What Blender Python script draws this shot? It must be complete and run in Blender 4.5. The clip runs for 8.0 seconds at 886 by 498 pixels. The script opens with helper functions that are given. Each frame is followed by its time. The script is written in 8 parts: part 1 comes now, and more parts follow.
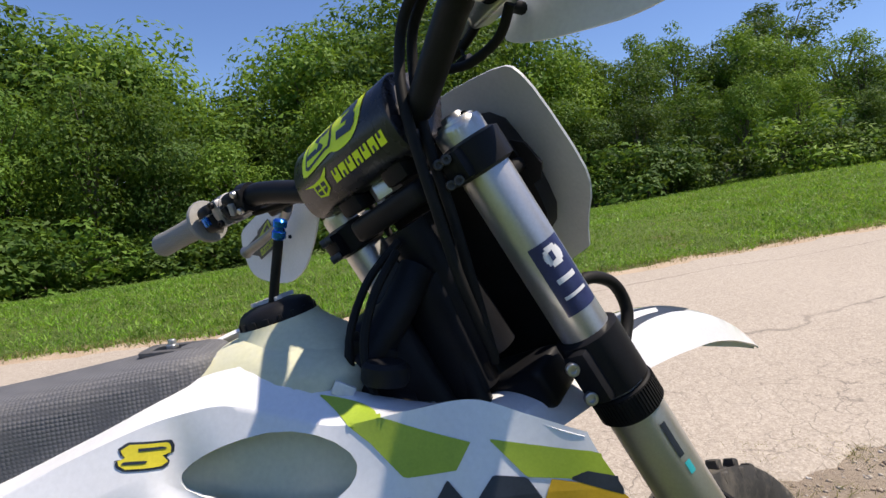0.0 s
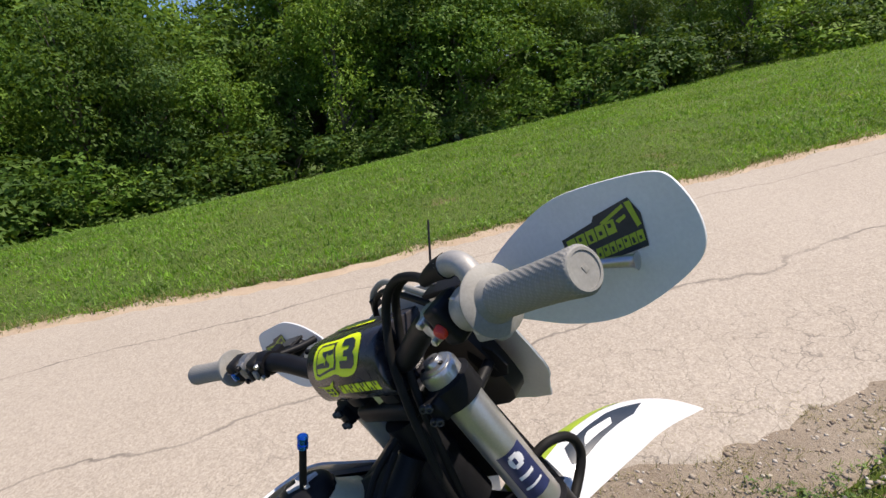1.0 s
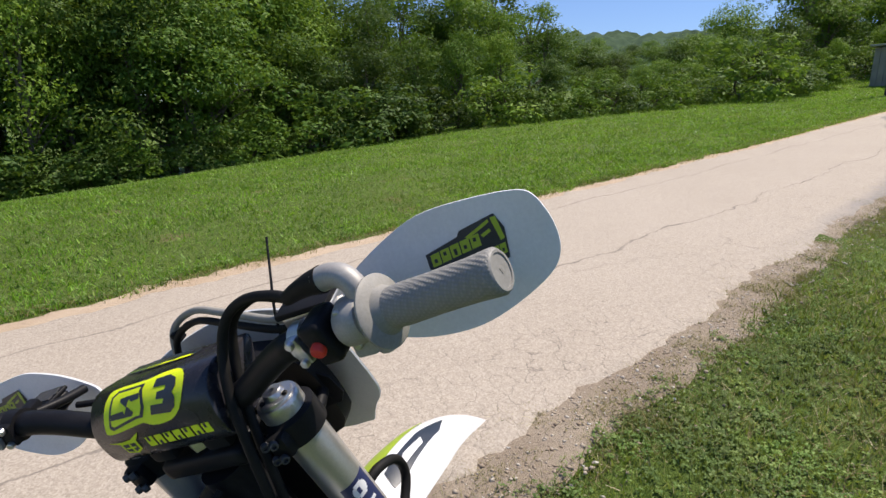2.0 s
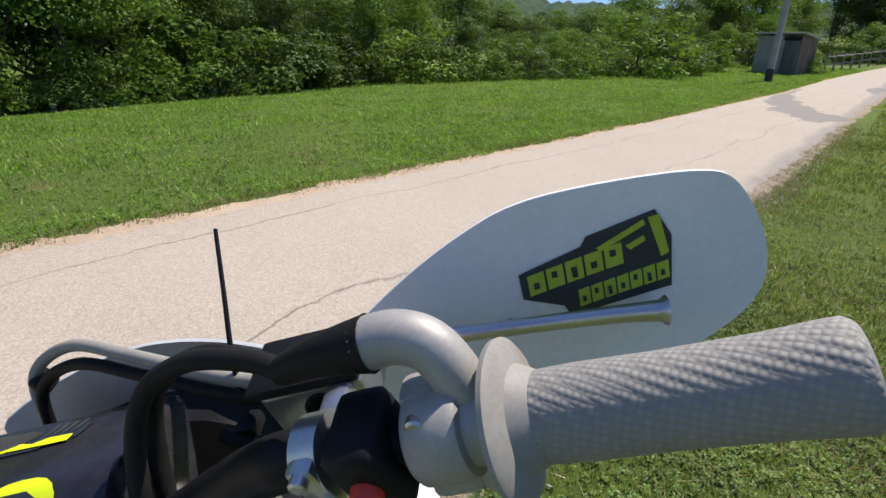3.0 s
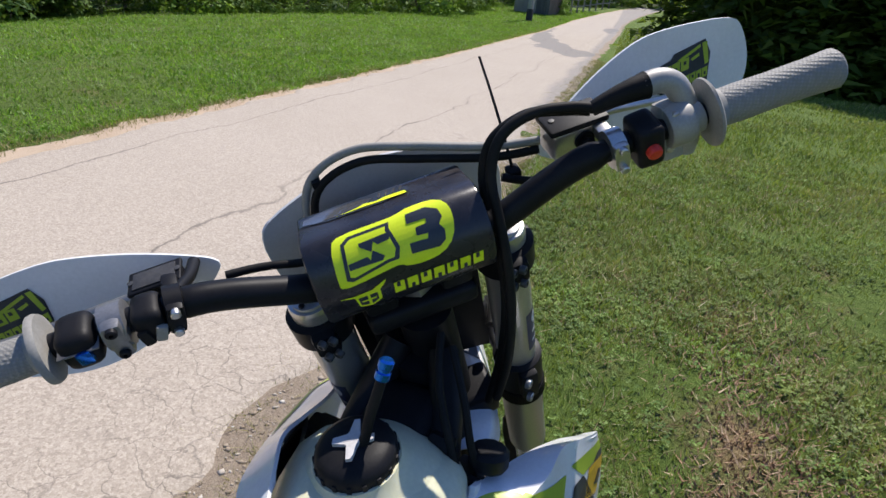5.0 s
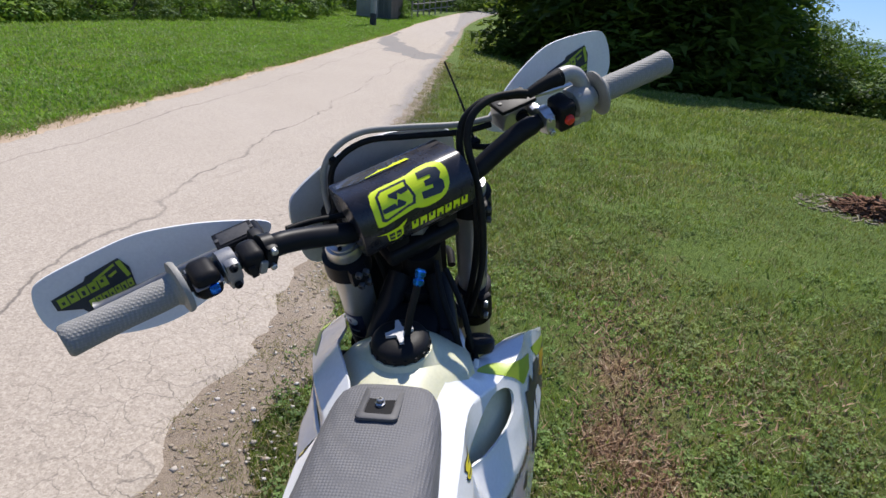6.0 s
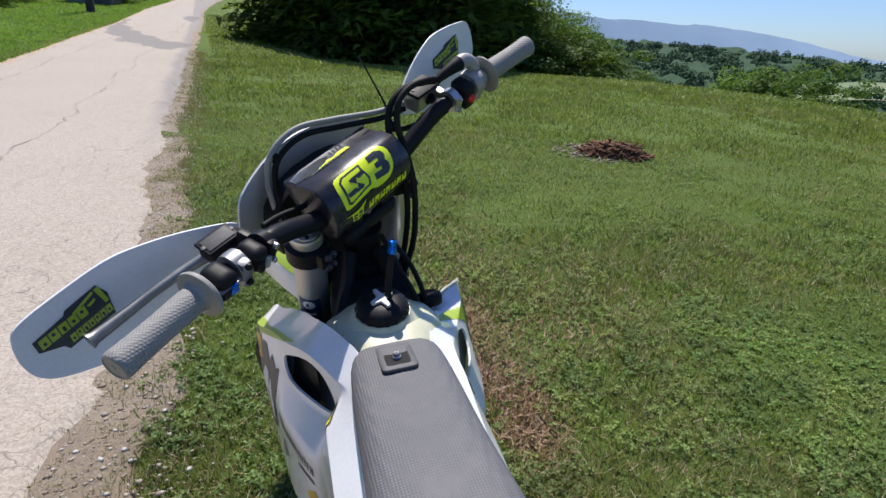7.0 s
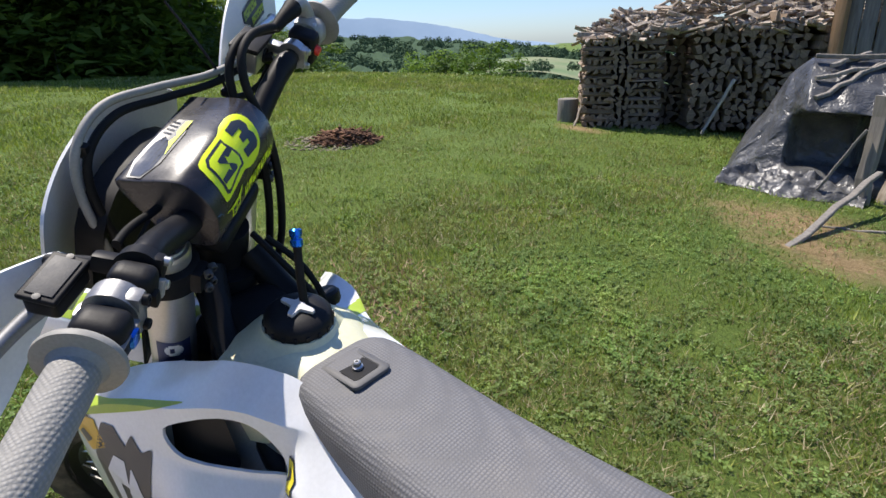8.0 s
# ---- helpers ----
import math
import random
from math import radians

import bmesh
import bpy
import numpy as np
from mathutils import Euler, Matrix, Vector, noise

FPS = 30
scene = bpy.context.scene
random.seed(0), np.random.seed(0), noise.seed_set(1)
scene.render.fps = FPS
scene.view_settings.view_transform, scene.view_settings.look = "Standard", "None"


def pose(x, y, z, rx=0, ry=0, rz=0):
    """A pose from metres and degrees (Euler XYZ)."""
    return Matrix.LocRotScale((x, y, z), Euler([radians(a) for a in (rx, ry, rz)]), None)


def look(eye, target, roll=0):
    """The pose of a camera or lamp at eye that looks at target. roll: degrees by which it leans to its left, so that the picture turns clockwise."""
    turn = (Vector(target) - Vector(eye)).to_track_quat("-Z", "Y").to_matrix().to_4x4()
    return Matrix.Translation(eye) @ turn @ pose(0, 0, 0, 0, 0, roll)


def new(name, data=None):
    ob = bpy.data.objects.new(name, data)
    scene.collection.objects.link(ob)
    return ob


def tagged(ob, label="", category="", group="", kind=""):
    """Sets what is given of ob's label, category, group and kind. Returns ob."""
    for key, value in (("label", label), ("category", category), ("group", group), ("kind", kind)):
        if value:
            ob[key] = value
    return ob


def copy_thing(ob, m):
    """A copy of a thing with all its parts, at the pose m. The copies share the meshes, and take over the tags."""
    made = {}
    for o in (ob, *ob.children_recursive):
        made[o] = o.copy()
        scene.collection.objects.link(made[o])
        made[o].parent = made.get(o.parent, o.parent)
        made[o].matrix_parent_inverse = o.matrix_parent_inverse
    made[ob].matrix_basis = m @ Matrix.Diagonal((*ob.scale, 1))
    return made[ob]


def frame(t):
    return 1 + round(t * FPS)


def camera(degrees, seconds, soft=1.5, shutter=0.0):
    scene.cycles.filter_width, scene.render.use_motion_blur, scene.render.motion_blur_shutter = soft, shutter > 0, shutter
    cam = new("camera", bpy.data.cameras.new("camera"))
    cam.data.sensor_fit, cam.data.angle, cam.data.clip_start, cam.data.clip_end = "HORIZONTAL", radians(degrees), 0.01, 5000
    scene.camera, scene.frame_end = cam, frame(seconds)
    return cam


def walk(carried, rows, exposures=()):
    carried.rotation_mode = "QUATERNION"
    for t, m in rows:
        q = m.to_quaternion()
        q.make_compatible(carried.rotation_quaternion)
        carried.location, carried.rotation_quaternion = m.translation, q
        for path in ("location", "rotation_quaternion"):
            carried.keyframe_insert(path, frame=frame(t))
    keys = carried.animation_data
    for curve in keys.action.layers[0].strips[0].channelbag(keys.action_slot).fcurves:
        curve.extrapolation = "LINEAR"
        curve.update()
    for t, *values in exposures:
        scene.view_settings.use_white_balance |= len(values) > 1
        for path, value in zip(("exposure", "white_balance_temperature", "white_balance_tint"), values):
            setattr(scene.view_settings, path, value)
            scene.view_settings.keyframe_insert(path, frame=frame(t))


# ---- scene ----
cam = camera(77.2, 8.0)
PATH = [
    (0, (0.315, -0.526, 1.093), (0.184, 1.459, 0.886), -3.4),
    (0.1, (0.312, -0.535, 1.176), (0.179, 1.437, 0.872), -3.2),
    (0.2, (0.313, -0.544, 1.247), (0.163, 1.42, 0.9), -3.1),
    (0.3, (0.328, -0.534, 1.314), (0.135, 1.419, 0.93), -6.1),
    (0.5, (0.343, -0.566, 1.444), (0.139, 1.378, 1.022), -4.8),
    (0.8, (0.362, -0.575, 1.476), (0.185, 1.35, 1.02), -6.1),
    (1, (0.373, -0.581, 1.477), (0.218, 1.331, 0.913), -6.9),
    (1.5, (0.265, -0.605, 1.427), (0.605, 1.296, 0.907), -3.8),
    (2, (0.245, -0.559, 1.457), (1.022, 1.222, 0.983), 0.3),
    (2.2, (0.262, -0.486, 1.452), (1.144, 1.242, 0.968), 1.2),
    (3.3, (0.206, -0.26, 1.413), (1.282, 1.303, 0.781), 5.2),
    (3.5, (0.106, -0.291, 1.404), (1.179, 1.269, 0.758), 4.8),
    (4, (-0.075, -0.315, 1.365), (1.096, 1.147, 0.664), 5.5),
    (4.2, (-0.084, -0.275, 1.342), (1.176, 1.087, 0.596), 6.1),
    (5.3, (-0.306, -0.244, 1.343), (1.33, 0.676, 0.652), 5.8),
    (5.5, (-0.388, -0.267, 1.356), (1.297, 0.572, 0.68), 5.6),
    (6, (-0.486, -0.223, 1.337), (1.294, 0.394, 0.665), 5.0),
    (6.5, (-0.572, -0.107, 1.337), (1.29, 0.199, 0.674), 3.6),
    (7, (-0.642, -0.009, 1.341), (1.232, -0.134, 0.656), 2.0),
    (7.5, (-0.572, 0.095, 1.292), (1.221, -0.475, 0.613), -0.2),
    (7.8, (-0.497, 0.154, 1.265), (1.167, -0.708, 0.564), -1.2),
    (8, (-0.468, 0.189, 1.262), (1.121, -0.809, 0.568), -2.4),
]
walk(cam, [(t, look(eye, target, roll)) for t, eye, target, roll in PATH], [(0.0, 0.42, 7000, 14), (2.0, 0.34, 6900, 13), (4.0, 0.42, 6600, 13), (5.5, 0.30, 6400, 13), (7.0, 0.30, 6350, 13), (8.0, 0.60, 6650, 12)])

# ---- light ----
world = bpy.data.worlds.new("sky")
scene.world = world
world.use_nodes = True
wn = world.node_tree
wn.nodes.clear()
sky = wn.nodes.new("ShaderNodeTexSky")
sky.sky_type = "NISHITA"
sky.sun_disc = False
SUN_AZ, SUN_EL = 10.0, 64.0
sky.sun_elevation = radians(SUN_EL)
sky.sun_rotation = radians(90 - SUN_AZ)
sky.air_density, sky.dust_density, sky.ozone_density = 1.0, 0.45, 2.2
bg = wn.nodes.new("ShaderNodeBackground")
bg.inputs["Strength"].default_value = 0.09
wo = wn.nodes.new("ShaderNodeOutputWorld")
hue = wn.nodes.new("ShaderNodeMix")
hue.data_type, hue.blend_type = "RGBA", "MULTIPLY"
hue.inputs[0].default_value = 1.0
hue.inputs[7].default_value = (0.74, 0.92, 1.26, 1)
wn.links.new(sky.outputs[0], hue.inputs[6])
wn.links.new(hue.outputs[2], bg.inputs[0])
wn.links.new(bg.outputs[0], wo.inputs[0])
sun_dir = Vector((math.cos(radians(SUN_AZ)) * math.cos(radians(SUN_EL)), math.sin(radians(SUN_AZ)) * math.cos(radians(SUN_EL)), math.sin(radians(SUN_EL))))
sun = new("sun", bpy.data.lights.new("sun", "SUN"))
sun.data.energy, sun.data.angle, sun.data.color = 4.75, radians(0.53), (1.0, 0.945, 0.855)
sun.matrix_world = look(sun_dir * 50, (0, 0, 0))


# ---- materials ----
def nodes_of(name):
    m = bpy.data.materials.new(name)
    m.use_nodes = True
    nt = m.node_tree
    return m, nt, nt.nodes["Principled BSDF"]


def node(nt, kind, **sets):
    n = nt.nodes.new(kind)
    for k, v in sets.items():
        n.inputs[k.replace("_", " ")].default_value = v
    return n


def ramp(nt, fac, stops):
    r = nt.nodes.new("ShaderNodeValToRGB")
    els = r.color_ramp.elements
    while len(els) < len(stops):
        els.new(0.5)
    for e, (p, c) in zip(els, stops):
        e.position = p
        e.color = (*c, 1) if len(c) == 3 else c
    nt.links.new(fac, r.inputs[0])
    return r.outputs[0]


def mixed(nt, fac, a, b, mode="MIX"):
    n = nt.nodes.new("ShaderNodeMix")
    n.data_type, n.blend_type = "RGBA", mode
    for sock, v in ((n.inputs[0], fac), (n.inputs[6], a), (n.inputs[7], b)):
        if hasattr(v, "is_linked"):
            nt.links.new(v, sock)
        elif isinstance(v, (int, float)):
            sock.default_value = v
        else:
            sock.default_value = (*v, 1)
    return n.outputs[2]


def mathn(nt, op, a, b=0.0, clamp=False):
    n = nt.nodes.new("ShaderNodeMath")
    n.operation, n.use_clamp = op, clamp
    for sock, v in zip(n.inputs, (a, b)):
        if hasattr(v, "is_linked"):
            nt.links.new(v, sock)
        else:
            sock.default_value = v
    return n.outputs[0]


def bumped(nt, bsdf, height, strength, dist=0.002):
    b = nt.nodes.new("ShaderNodeBump")
    b.inputs["Strength"].default_value, b.inputs["Distance"].default_value = strength, dist
    nt.links.new(height, b.inputs["Height"])
    nt.links.new(b.outputs[0], bsdf.inputs["Normal"])


def coords(nt, kind="Object"):
    return nt.nodes.new("ShaderNodeTexCoord").outputs[kind]


def noisy(nt, co, scale, detail=4.0, rough=0.55, distort=0.0):
    n = node(nt, "ShaderNodeTexNoise", Scale=scale, Detail=detail, Roughness=rough, Distortion=distort)
    nt.links.new(co, n.inputs["Vector"])
    return n.outputs["Fac"]


def surface(name, dark, light, scale=20.0, fine=300.0, rough=0.5, metal=0.0, bump=0.15, depth=0.0006, dust=0.0, coat=0.0, var=0.12):
    """A surface with large and fine variation of colour, gloss and relief."""
    m, nt, b = nodes_of(name)
    co = coords(nt)
    big, small = noisy(nt, co, scale), noisy(nt, co, fine, 3.0)
    col = ramp(nt, big, [(0.3, dark), (0.7, light)])
    col = mixed(nt, 0.35, col, ramp(nt, small, [(0.3, tuple(c * (1 - var) for c in dark)), (0.7, light)]))
    if dust:
        d = ramp(nt, noisy(nt, co, scale * 0.45, 6.0, 0.7), [(0.48, (0, 0, 0)), (0.75, (dust, dust, dust))])
        col = mixed(nt, d, col, (0.42, 0.36, 0.27))
    nt.links.new(col, b.inputs["Base Color"])
    r = mathn(nt, "ADD", mathn(nt, "MULTIPLY", big, 0.22), rough - 0.11, True)
    nt.links.new(r, b.inputs["Roughness"])
    b.inputs["Metallic"].default_value = metal
    b.inputs["Coat Weight"].default_value = coat
    if bump:
        bumped(nt, b, small, bump, depth)
    return m


WHITE_PLASTIC = surface("white plastic", (0.78, 0.79, 0.80), (0.84, 0.85, 0.86), 14, 220, 0.22, bump=0.03, dust=0.04, coat=0.6)
GUARD_PLASTIC = surface("white hand guard plastic", (0.72, 0.735, 0.75), (0.80, 0.81, 0.82), 18, 260, 0.42, bump=0.08, dust=0.10)
PLATE_PLASTIC = surface("light grey plate plastic", (0.58, 0.60, 0.62), (0.68, 0.69, 0.70), 18, 240, 0.45, bump=0.08, dust=0.10)
BLACK_PLASTIC = surface("black plastic", (0.007, 0.007, 0.008), (0.015, 0.015, 0.017), 30, 400, 0.5, bump=0.15, dust=0.015)
SATIN_BLACK = surface("satin black metal", (0.007, 0.007, 0.008), (0.015, 0.015, 0.017), 25, 500, 0.44, 0.0, bump=0.05, dust=0.01)
RUBBER = surface("black rubber", (0.008, 0.008, 0.008), (0.016, 0.015, 0.014), 40, 500, 0.62, bump=0.2, dust=0.02)
for m_ in (BLACK_PLASTIC, SATIN_BLACK, RUBBER):
    m_.node_tree.nodes["Principled BSDF"].inputs["Specular IOR Level"].default_value = 0.16
DARK_ALU = surface("dull grey aluminium", (0.20, 0.20, 0.205), (0.32, 0.32, 0.32), 30, 400, 0.42, 0.7, bump=0.05, dust=0.05)
TYRE_RUBBER = surface("dusty tyre rubber", (0.016, 0.016, 0.016), (0.045, 0.042, 0.038), 22, 200, 0.8, bump=0.3, dust=0.35)
ALU = surface("brushed aluminium", (0.48, 0.48, 0.47), (0.64, 0.63, 0.61), 30, 500, 0.34, 0.9, bump=0.05, dust=0.08)
FORK_METAL = surface("grey anodised fork tube", (0.50, 0.49, 0.465), (0.60, 0.59, 0.565), 12, 350, 0.36, 0.8, bump=0.04, dust=0.06)
FORK_SLIDER = surface("polished fork slider", (0.50, 0.50, 0.50), (0.62, 0.62, 0.61), 12, 350, 0.20, 0.95, bump=0.02)
CAST_GREY = surface("cast grey housing", (0.30, 0.285, 0.265), (0.42, 0.405, 0.38), 24, 420, 0.5, 0.2, bump=0.12, dust=0.15)
BLUE_ANODISED = surface("blue anodised aluminium", (0.01, 0.12, 0.55), (0.02, 0.22, 0.75), 40, 400, 0.25, 0.85, bump=0.02)
RED_PLASTIC = surface("red plastic", (0.62, 0.03, 0.015), (0.78, 0.05, 0.025), 40, 400, 0.4, bump=0.05)
NEON = surface("fluorescent yellow print", (0.80, 0.97, 0.01), (0.88, 1.0, 0.02), 60, 500, 0.45, bump=0.05)
LIME = surface("lime green print", (0.30, 0.42, 0.035), (0.40, 0.52, 0.05), 30, 400, 0.4, bump=0.03)
YELLOW = surface("yellow print", (0.72, 0.60, 0.03), (0.82, 0.70, 0.05), 30, 400, 0.4, bump=0.03)
AMBER = surface("amber print", (0.62, 0.36, 0.02), (0.75, 0.45, 0.03), 30, 400, 0.4, bump=0.03)
NAVY = surface("dark slate print", (0.018, 0.024, 0.035), (0.035, 0.045, 0.06), 40, 400, 0.4, bump=0.03)
STICKER_NAVY = surface("navy sticker", (0.02, 0.025, 0.075), (0.035, 0.045, 0.13), 40, 400, 0.35, bump=0.03)
PRINT_WHITE = surface("white print", (0.72, 0.72, 0.72), (0.82, 0.82, 0.82), 40, 400, 0.4, bump=0.03)
CYAN_PRINT = surface("turquoise print", (0.02, 0.42, 0.45), (0.03, 0.5, 0.52), 40, 400, 0.4, bump=0.03)
ENGINE_METAL = surface("dark engine casting", (0.05, 0.05, 0.052), (0.11, 0.11, 0.11), 20, 300, 0.55, 0.5, bump=0.2, dust=0.2)
TANK_PLASTIC = surface("milky tank plastic", (0.57, 0.565, 0.385), (0.67, 0.66, 0.475), 9, 200, 0.42, bump=0.05, dust=0.08)
TANK_PLASTIC.node_tree.nodes["Principled BSDF"].inputs["Subsurface Weight"].default_value = 0.25
TANK_PLASTIC.node_tree.nodes["Principled BSDF"].inputs["Subsurface Radius"].default_value = (0.02, 0.018, 0.01)


def textured_rubber(name, dark, light, pitch, depth, rough):
    """Rubber or seat cloth with a regular fine relief of small pads."""
    m, nt, b = nodes_of(name)
    co = coords(nt)
    v = nt.nodes.new("ShaderNodeTexVoronoi")
    v.inputs["Scale"].default_value, v.inputs["Randomness"].default_value = 1.0 / pitch, 0.12
    nt.links.new(co, v.inputs["Vector"])
    pads = ramp(nt, v.outputs["Distance"], [(0.15, (1, 1, 1)), (0.62, (0, 0, 0))])
    col = mixed(nt, pads, dark, light)
    col = mixed(nt, 0.5, col, mixed(nt, noisy(nt, co, 16, 5.0, 0.65), dark, light))
    grime = ramp(nt, noisy(nt, co, 7, 6.0, 0.7), [(0.5, (0, 0, 0)), (0.8, (0.25, 0.25, 0.25))])
    col = mixed(nt, grime, col, (0.34, 0.30, 0.24))
    nt.links.new(col, b.inputs["Base Color"])
    b.inputs["Roughness"].default_value = rough
    bumped(nt, b, pads, 0.7, depth)
    return m


SEAT_CLOTH = textured_rubber("grey gripper seat cover", (0.085, 0.086, 0.092), (0.17, 0.17, 0.178), 0.0036, 0.0007, 0.66)
GRIP_RUBBER = textured_rubber("grey waffle grip rubber", (0.21, 0.203, 0.185), (0.33, 0.32, 0.295), 0.0030, 0.0006, 0.68)
VENT_BLACK = surface("worn dark grey plastic", (0.022, 0.022, 0.024), (0.06, 0.06, 0.062), 90, 500, 0.6, bump=0.3, dust=0.08)
CAP_GREY = surface("pale grey switch plastic", (0.16, 0.16, 0.165), (0.26, 0.26, 0.262), 60, 500, 0.35, bump=0.08, dust=0.1)
GREY_RUBBER = surface("plain grey rubber", (0.225, 0.215, 0.19), (0.33, 0.32, 0.29), 40, 400, 0.6, bump=0.12, dust=0.2)


# ---- mesh helpers ----
def mesh_of(name, bm, material, smooth=True):
    me = bpy.data.meshes.new(name)
    bm.normal_update()
    bm.to_mesh(me)
    bm.free()
    me.materials.append(material)
    if smooth:
        me.polygons.foreach_set("use_smooth", [True] * len(me.polygons))
        me.set_sharp_from_angle(angle=radians(38))
    return me


def part(name, bm, material, parent, label="", smooth=True):
    ob = new(name, mesh_of(name, bm, material, smooth))
    ob.parent = parent
    if label:
        tagged(ob, label)
    return ob


def thing(name, m, label, category, group="", kind=""):
    e = new(name)
    e.empty_display_size = 0.1
    e.matrix_world = m
    return tagged(e, label, category, group, kind)


def box(bm, size, m=Matrix(), bevel=0.0, segs=2):
    got = bmesh.ops.create_cube(bm, size=1.0, matrix=Matrix.Diagonal((*size, 1)))
    vs = got["verts"]
    if bevel:
        es = list({e for v in vs for e in v.link_edges})
        r = bmesh.ops.bevel(bm, geom=es, offset=bevel, segments=segs, profile=0.6, affect="EDGES", clamp_overlap=True)
        vs = list({v for f in r["faces"] for v in f.verts} | {v for v in vs if v.is_valid})
    bmesh.ops.transform(bm, matrix=m, verts=vs)
    return bm


def boxed(size, m=Matrix(), bevel=0.002, segs=2):
    return box(bmesh.new(), size, m, bevel, segs)


def rings(bm, loops, closed=True, caps=True):
    """Skin rings of equal length, in order."""
    made = [[bm.verts.new(p) for p in loop] for loop in loops]
    n = len(made[0])
    for a, b in zip(made, made[1:]):
        for i in range(n if closed else n - 1):
            j = (i + 1) % n
            bm.faces.new((a[i], a[j], b[j], b[i]))
    if caps and closed:
        bm.faces.new(made[0][::-1])
        bm.faces.new(made[-1])
    return bm


def smooth_path(pts, steps=6):
    """A Catmull-Rom line through points."""
    P = [Vector(p) for p in pts]
    if len(P) < 3:
        return P
    out = []
    for i in range(len(P) - 1):
        a, b, c, d = P[max(i - 1, 0)], P[i], P[i + 1], P[min(i + 2, len(P) - 1)]
        for k in range(steps):
            t = k / steps
            out.append(0.5 * ((2 * b) + (c - a) * t + (2 * a - 5 * b + 4 * c - d) * t * t + (3 * b - a - 3 * c + d) * t ** 3))
    return out + [P[-1]]


def tube(bm, pts, radius, segs=12, steps=6, caps=True):
    """A tube along a smooth line; radius a number, or a function of the way from 0 to 1."""
    line = smooth_path(pts, steps) if steps > 1 else [Vector(p) for p in pts]
    loops, side = [], None
    for i, p in enumerate(line):
        t = (line[min(i + 1, len(line) - 1)] - line[max(i - 1, 0)]).normalized()
        if side is None:
            side = t.orthogonal().normalized()
        side = (side - t * side.dot(t)).normalized()
        up = t.cross(side)
        r = radius(i / (len(line) - 1)) if callable(radius) else radius
        loops.append([p + (side * math.cos(a) + up * math.sin(a)) * r for a in (2 * math.pi * k / segs for k in range(segs))])
    return rings(bm, loops, True, caps)


def tubed(pts, radius, segs=12, steps=6, caps=True):
    return tube(bmesh.new(), pts, radius, segs, steps, caps)


def lathe(bm, profile, m=Matrix(), segs=24, caps=True):
    """Turn a profile of (radius, height) round z."""
    loops = [[m @ Vector((r * math.cos(a), r * math.sin(a), z)) for a in (2 * math.pi * k / segs for k in range(segs))] for r, z in profile]
    return rings(bm, loops, True, caps)


def lathed(profile, m=Matrix(), segs=24, caps=True):
    return lathe(bmesh.new(), profile, m, segs, caps)


def axis(a, b):
    """The pose at a whose z looks to b."""
    a, b = Vector(a), Vector(b)
    return Matrix.Translation(a) @ (b - a).to_track_quat("Z", "Y").to_matrix().to_4x4()


def slab(outline, thick, place):
    """A plate from an outline of (u, v): place(u, v, w) gives its points, w from 0 to thick."""
    bm = bmesh.new()
    a = [bm.verts.new(place(u, v, 0.0)) for u, v in outline]
    b = [bm.verts.new(place(u, v, thick)) for u, v in outline]
    n = len(a)
    fa, fb = bm.faces.new(a[::-1]), bm.faces.new(b)
    for i in range(n):
        bm.faces.new((a[i], a[(i + 1) % n], b[(i + 1) % n], b[i]))
    bmesh.ops.triangulate(bm, faces=[fa, fb])
    return bm


def inside(p, poly):
    x, y = p
    hit = False
    for (x1, y1), (x2, y2) in zip(poly, poly[1:] + poly[:1]):
        if (y1 > y) != (y2 > y) and x < (x2 - x1) * (y - y1) / (y2 - y1) + x1:
            hit = not hit
    return hit


def nearest_on(p, poly):
    best, at = 1e9, p
    q = Vector(p)
    for a, b in zip(poly, poly[1:] + poly[:1]):
        a, b = Vector(a), Vector(b)
        t = max(0.0, min(1.0, (q - a).dot(b - a) / max((b - a).length_squared, 1e-12)))
        c = a + (b - a) * t
        if (c - q).length < best:
            best, at = (c - q).length, c
    return at


def rounded(poly, times=2):
    """Corner cutting."""
    for _ in range(times):
        out = []
        for a, b in zip(poly, poly[1:] + poly[:1]):
            out.append((a[0] * 0.75 + b[0] * 0.25, a[1] * 0.75 + b[1] * 0.25))
            out.append((a[0] * 0.25 + b[0] * 0.75, a[1] * 0.25 + b[1] * 0.75))
        poly = out
    return poly


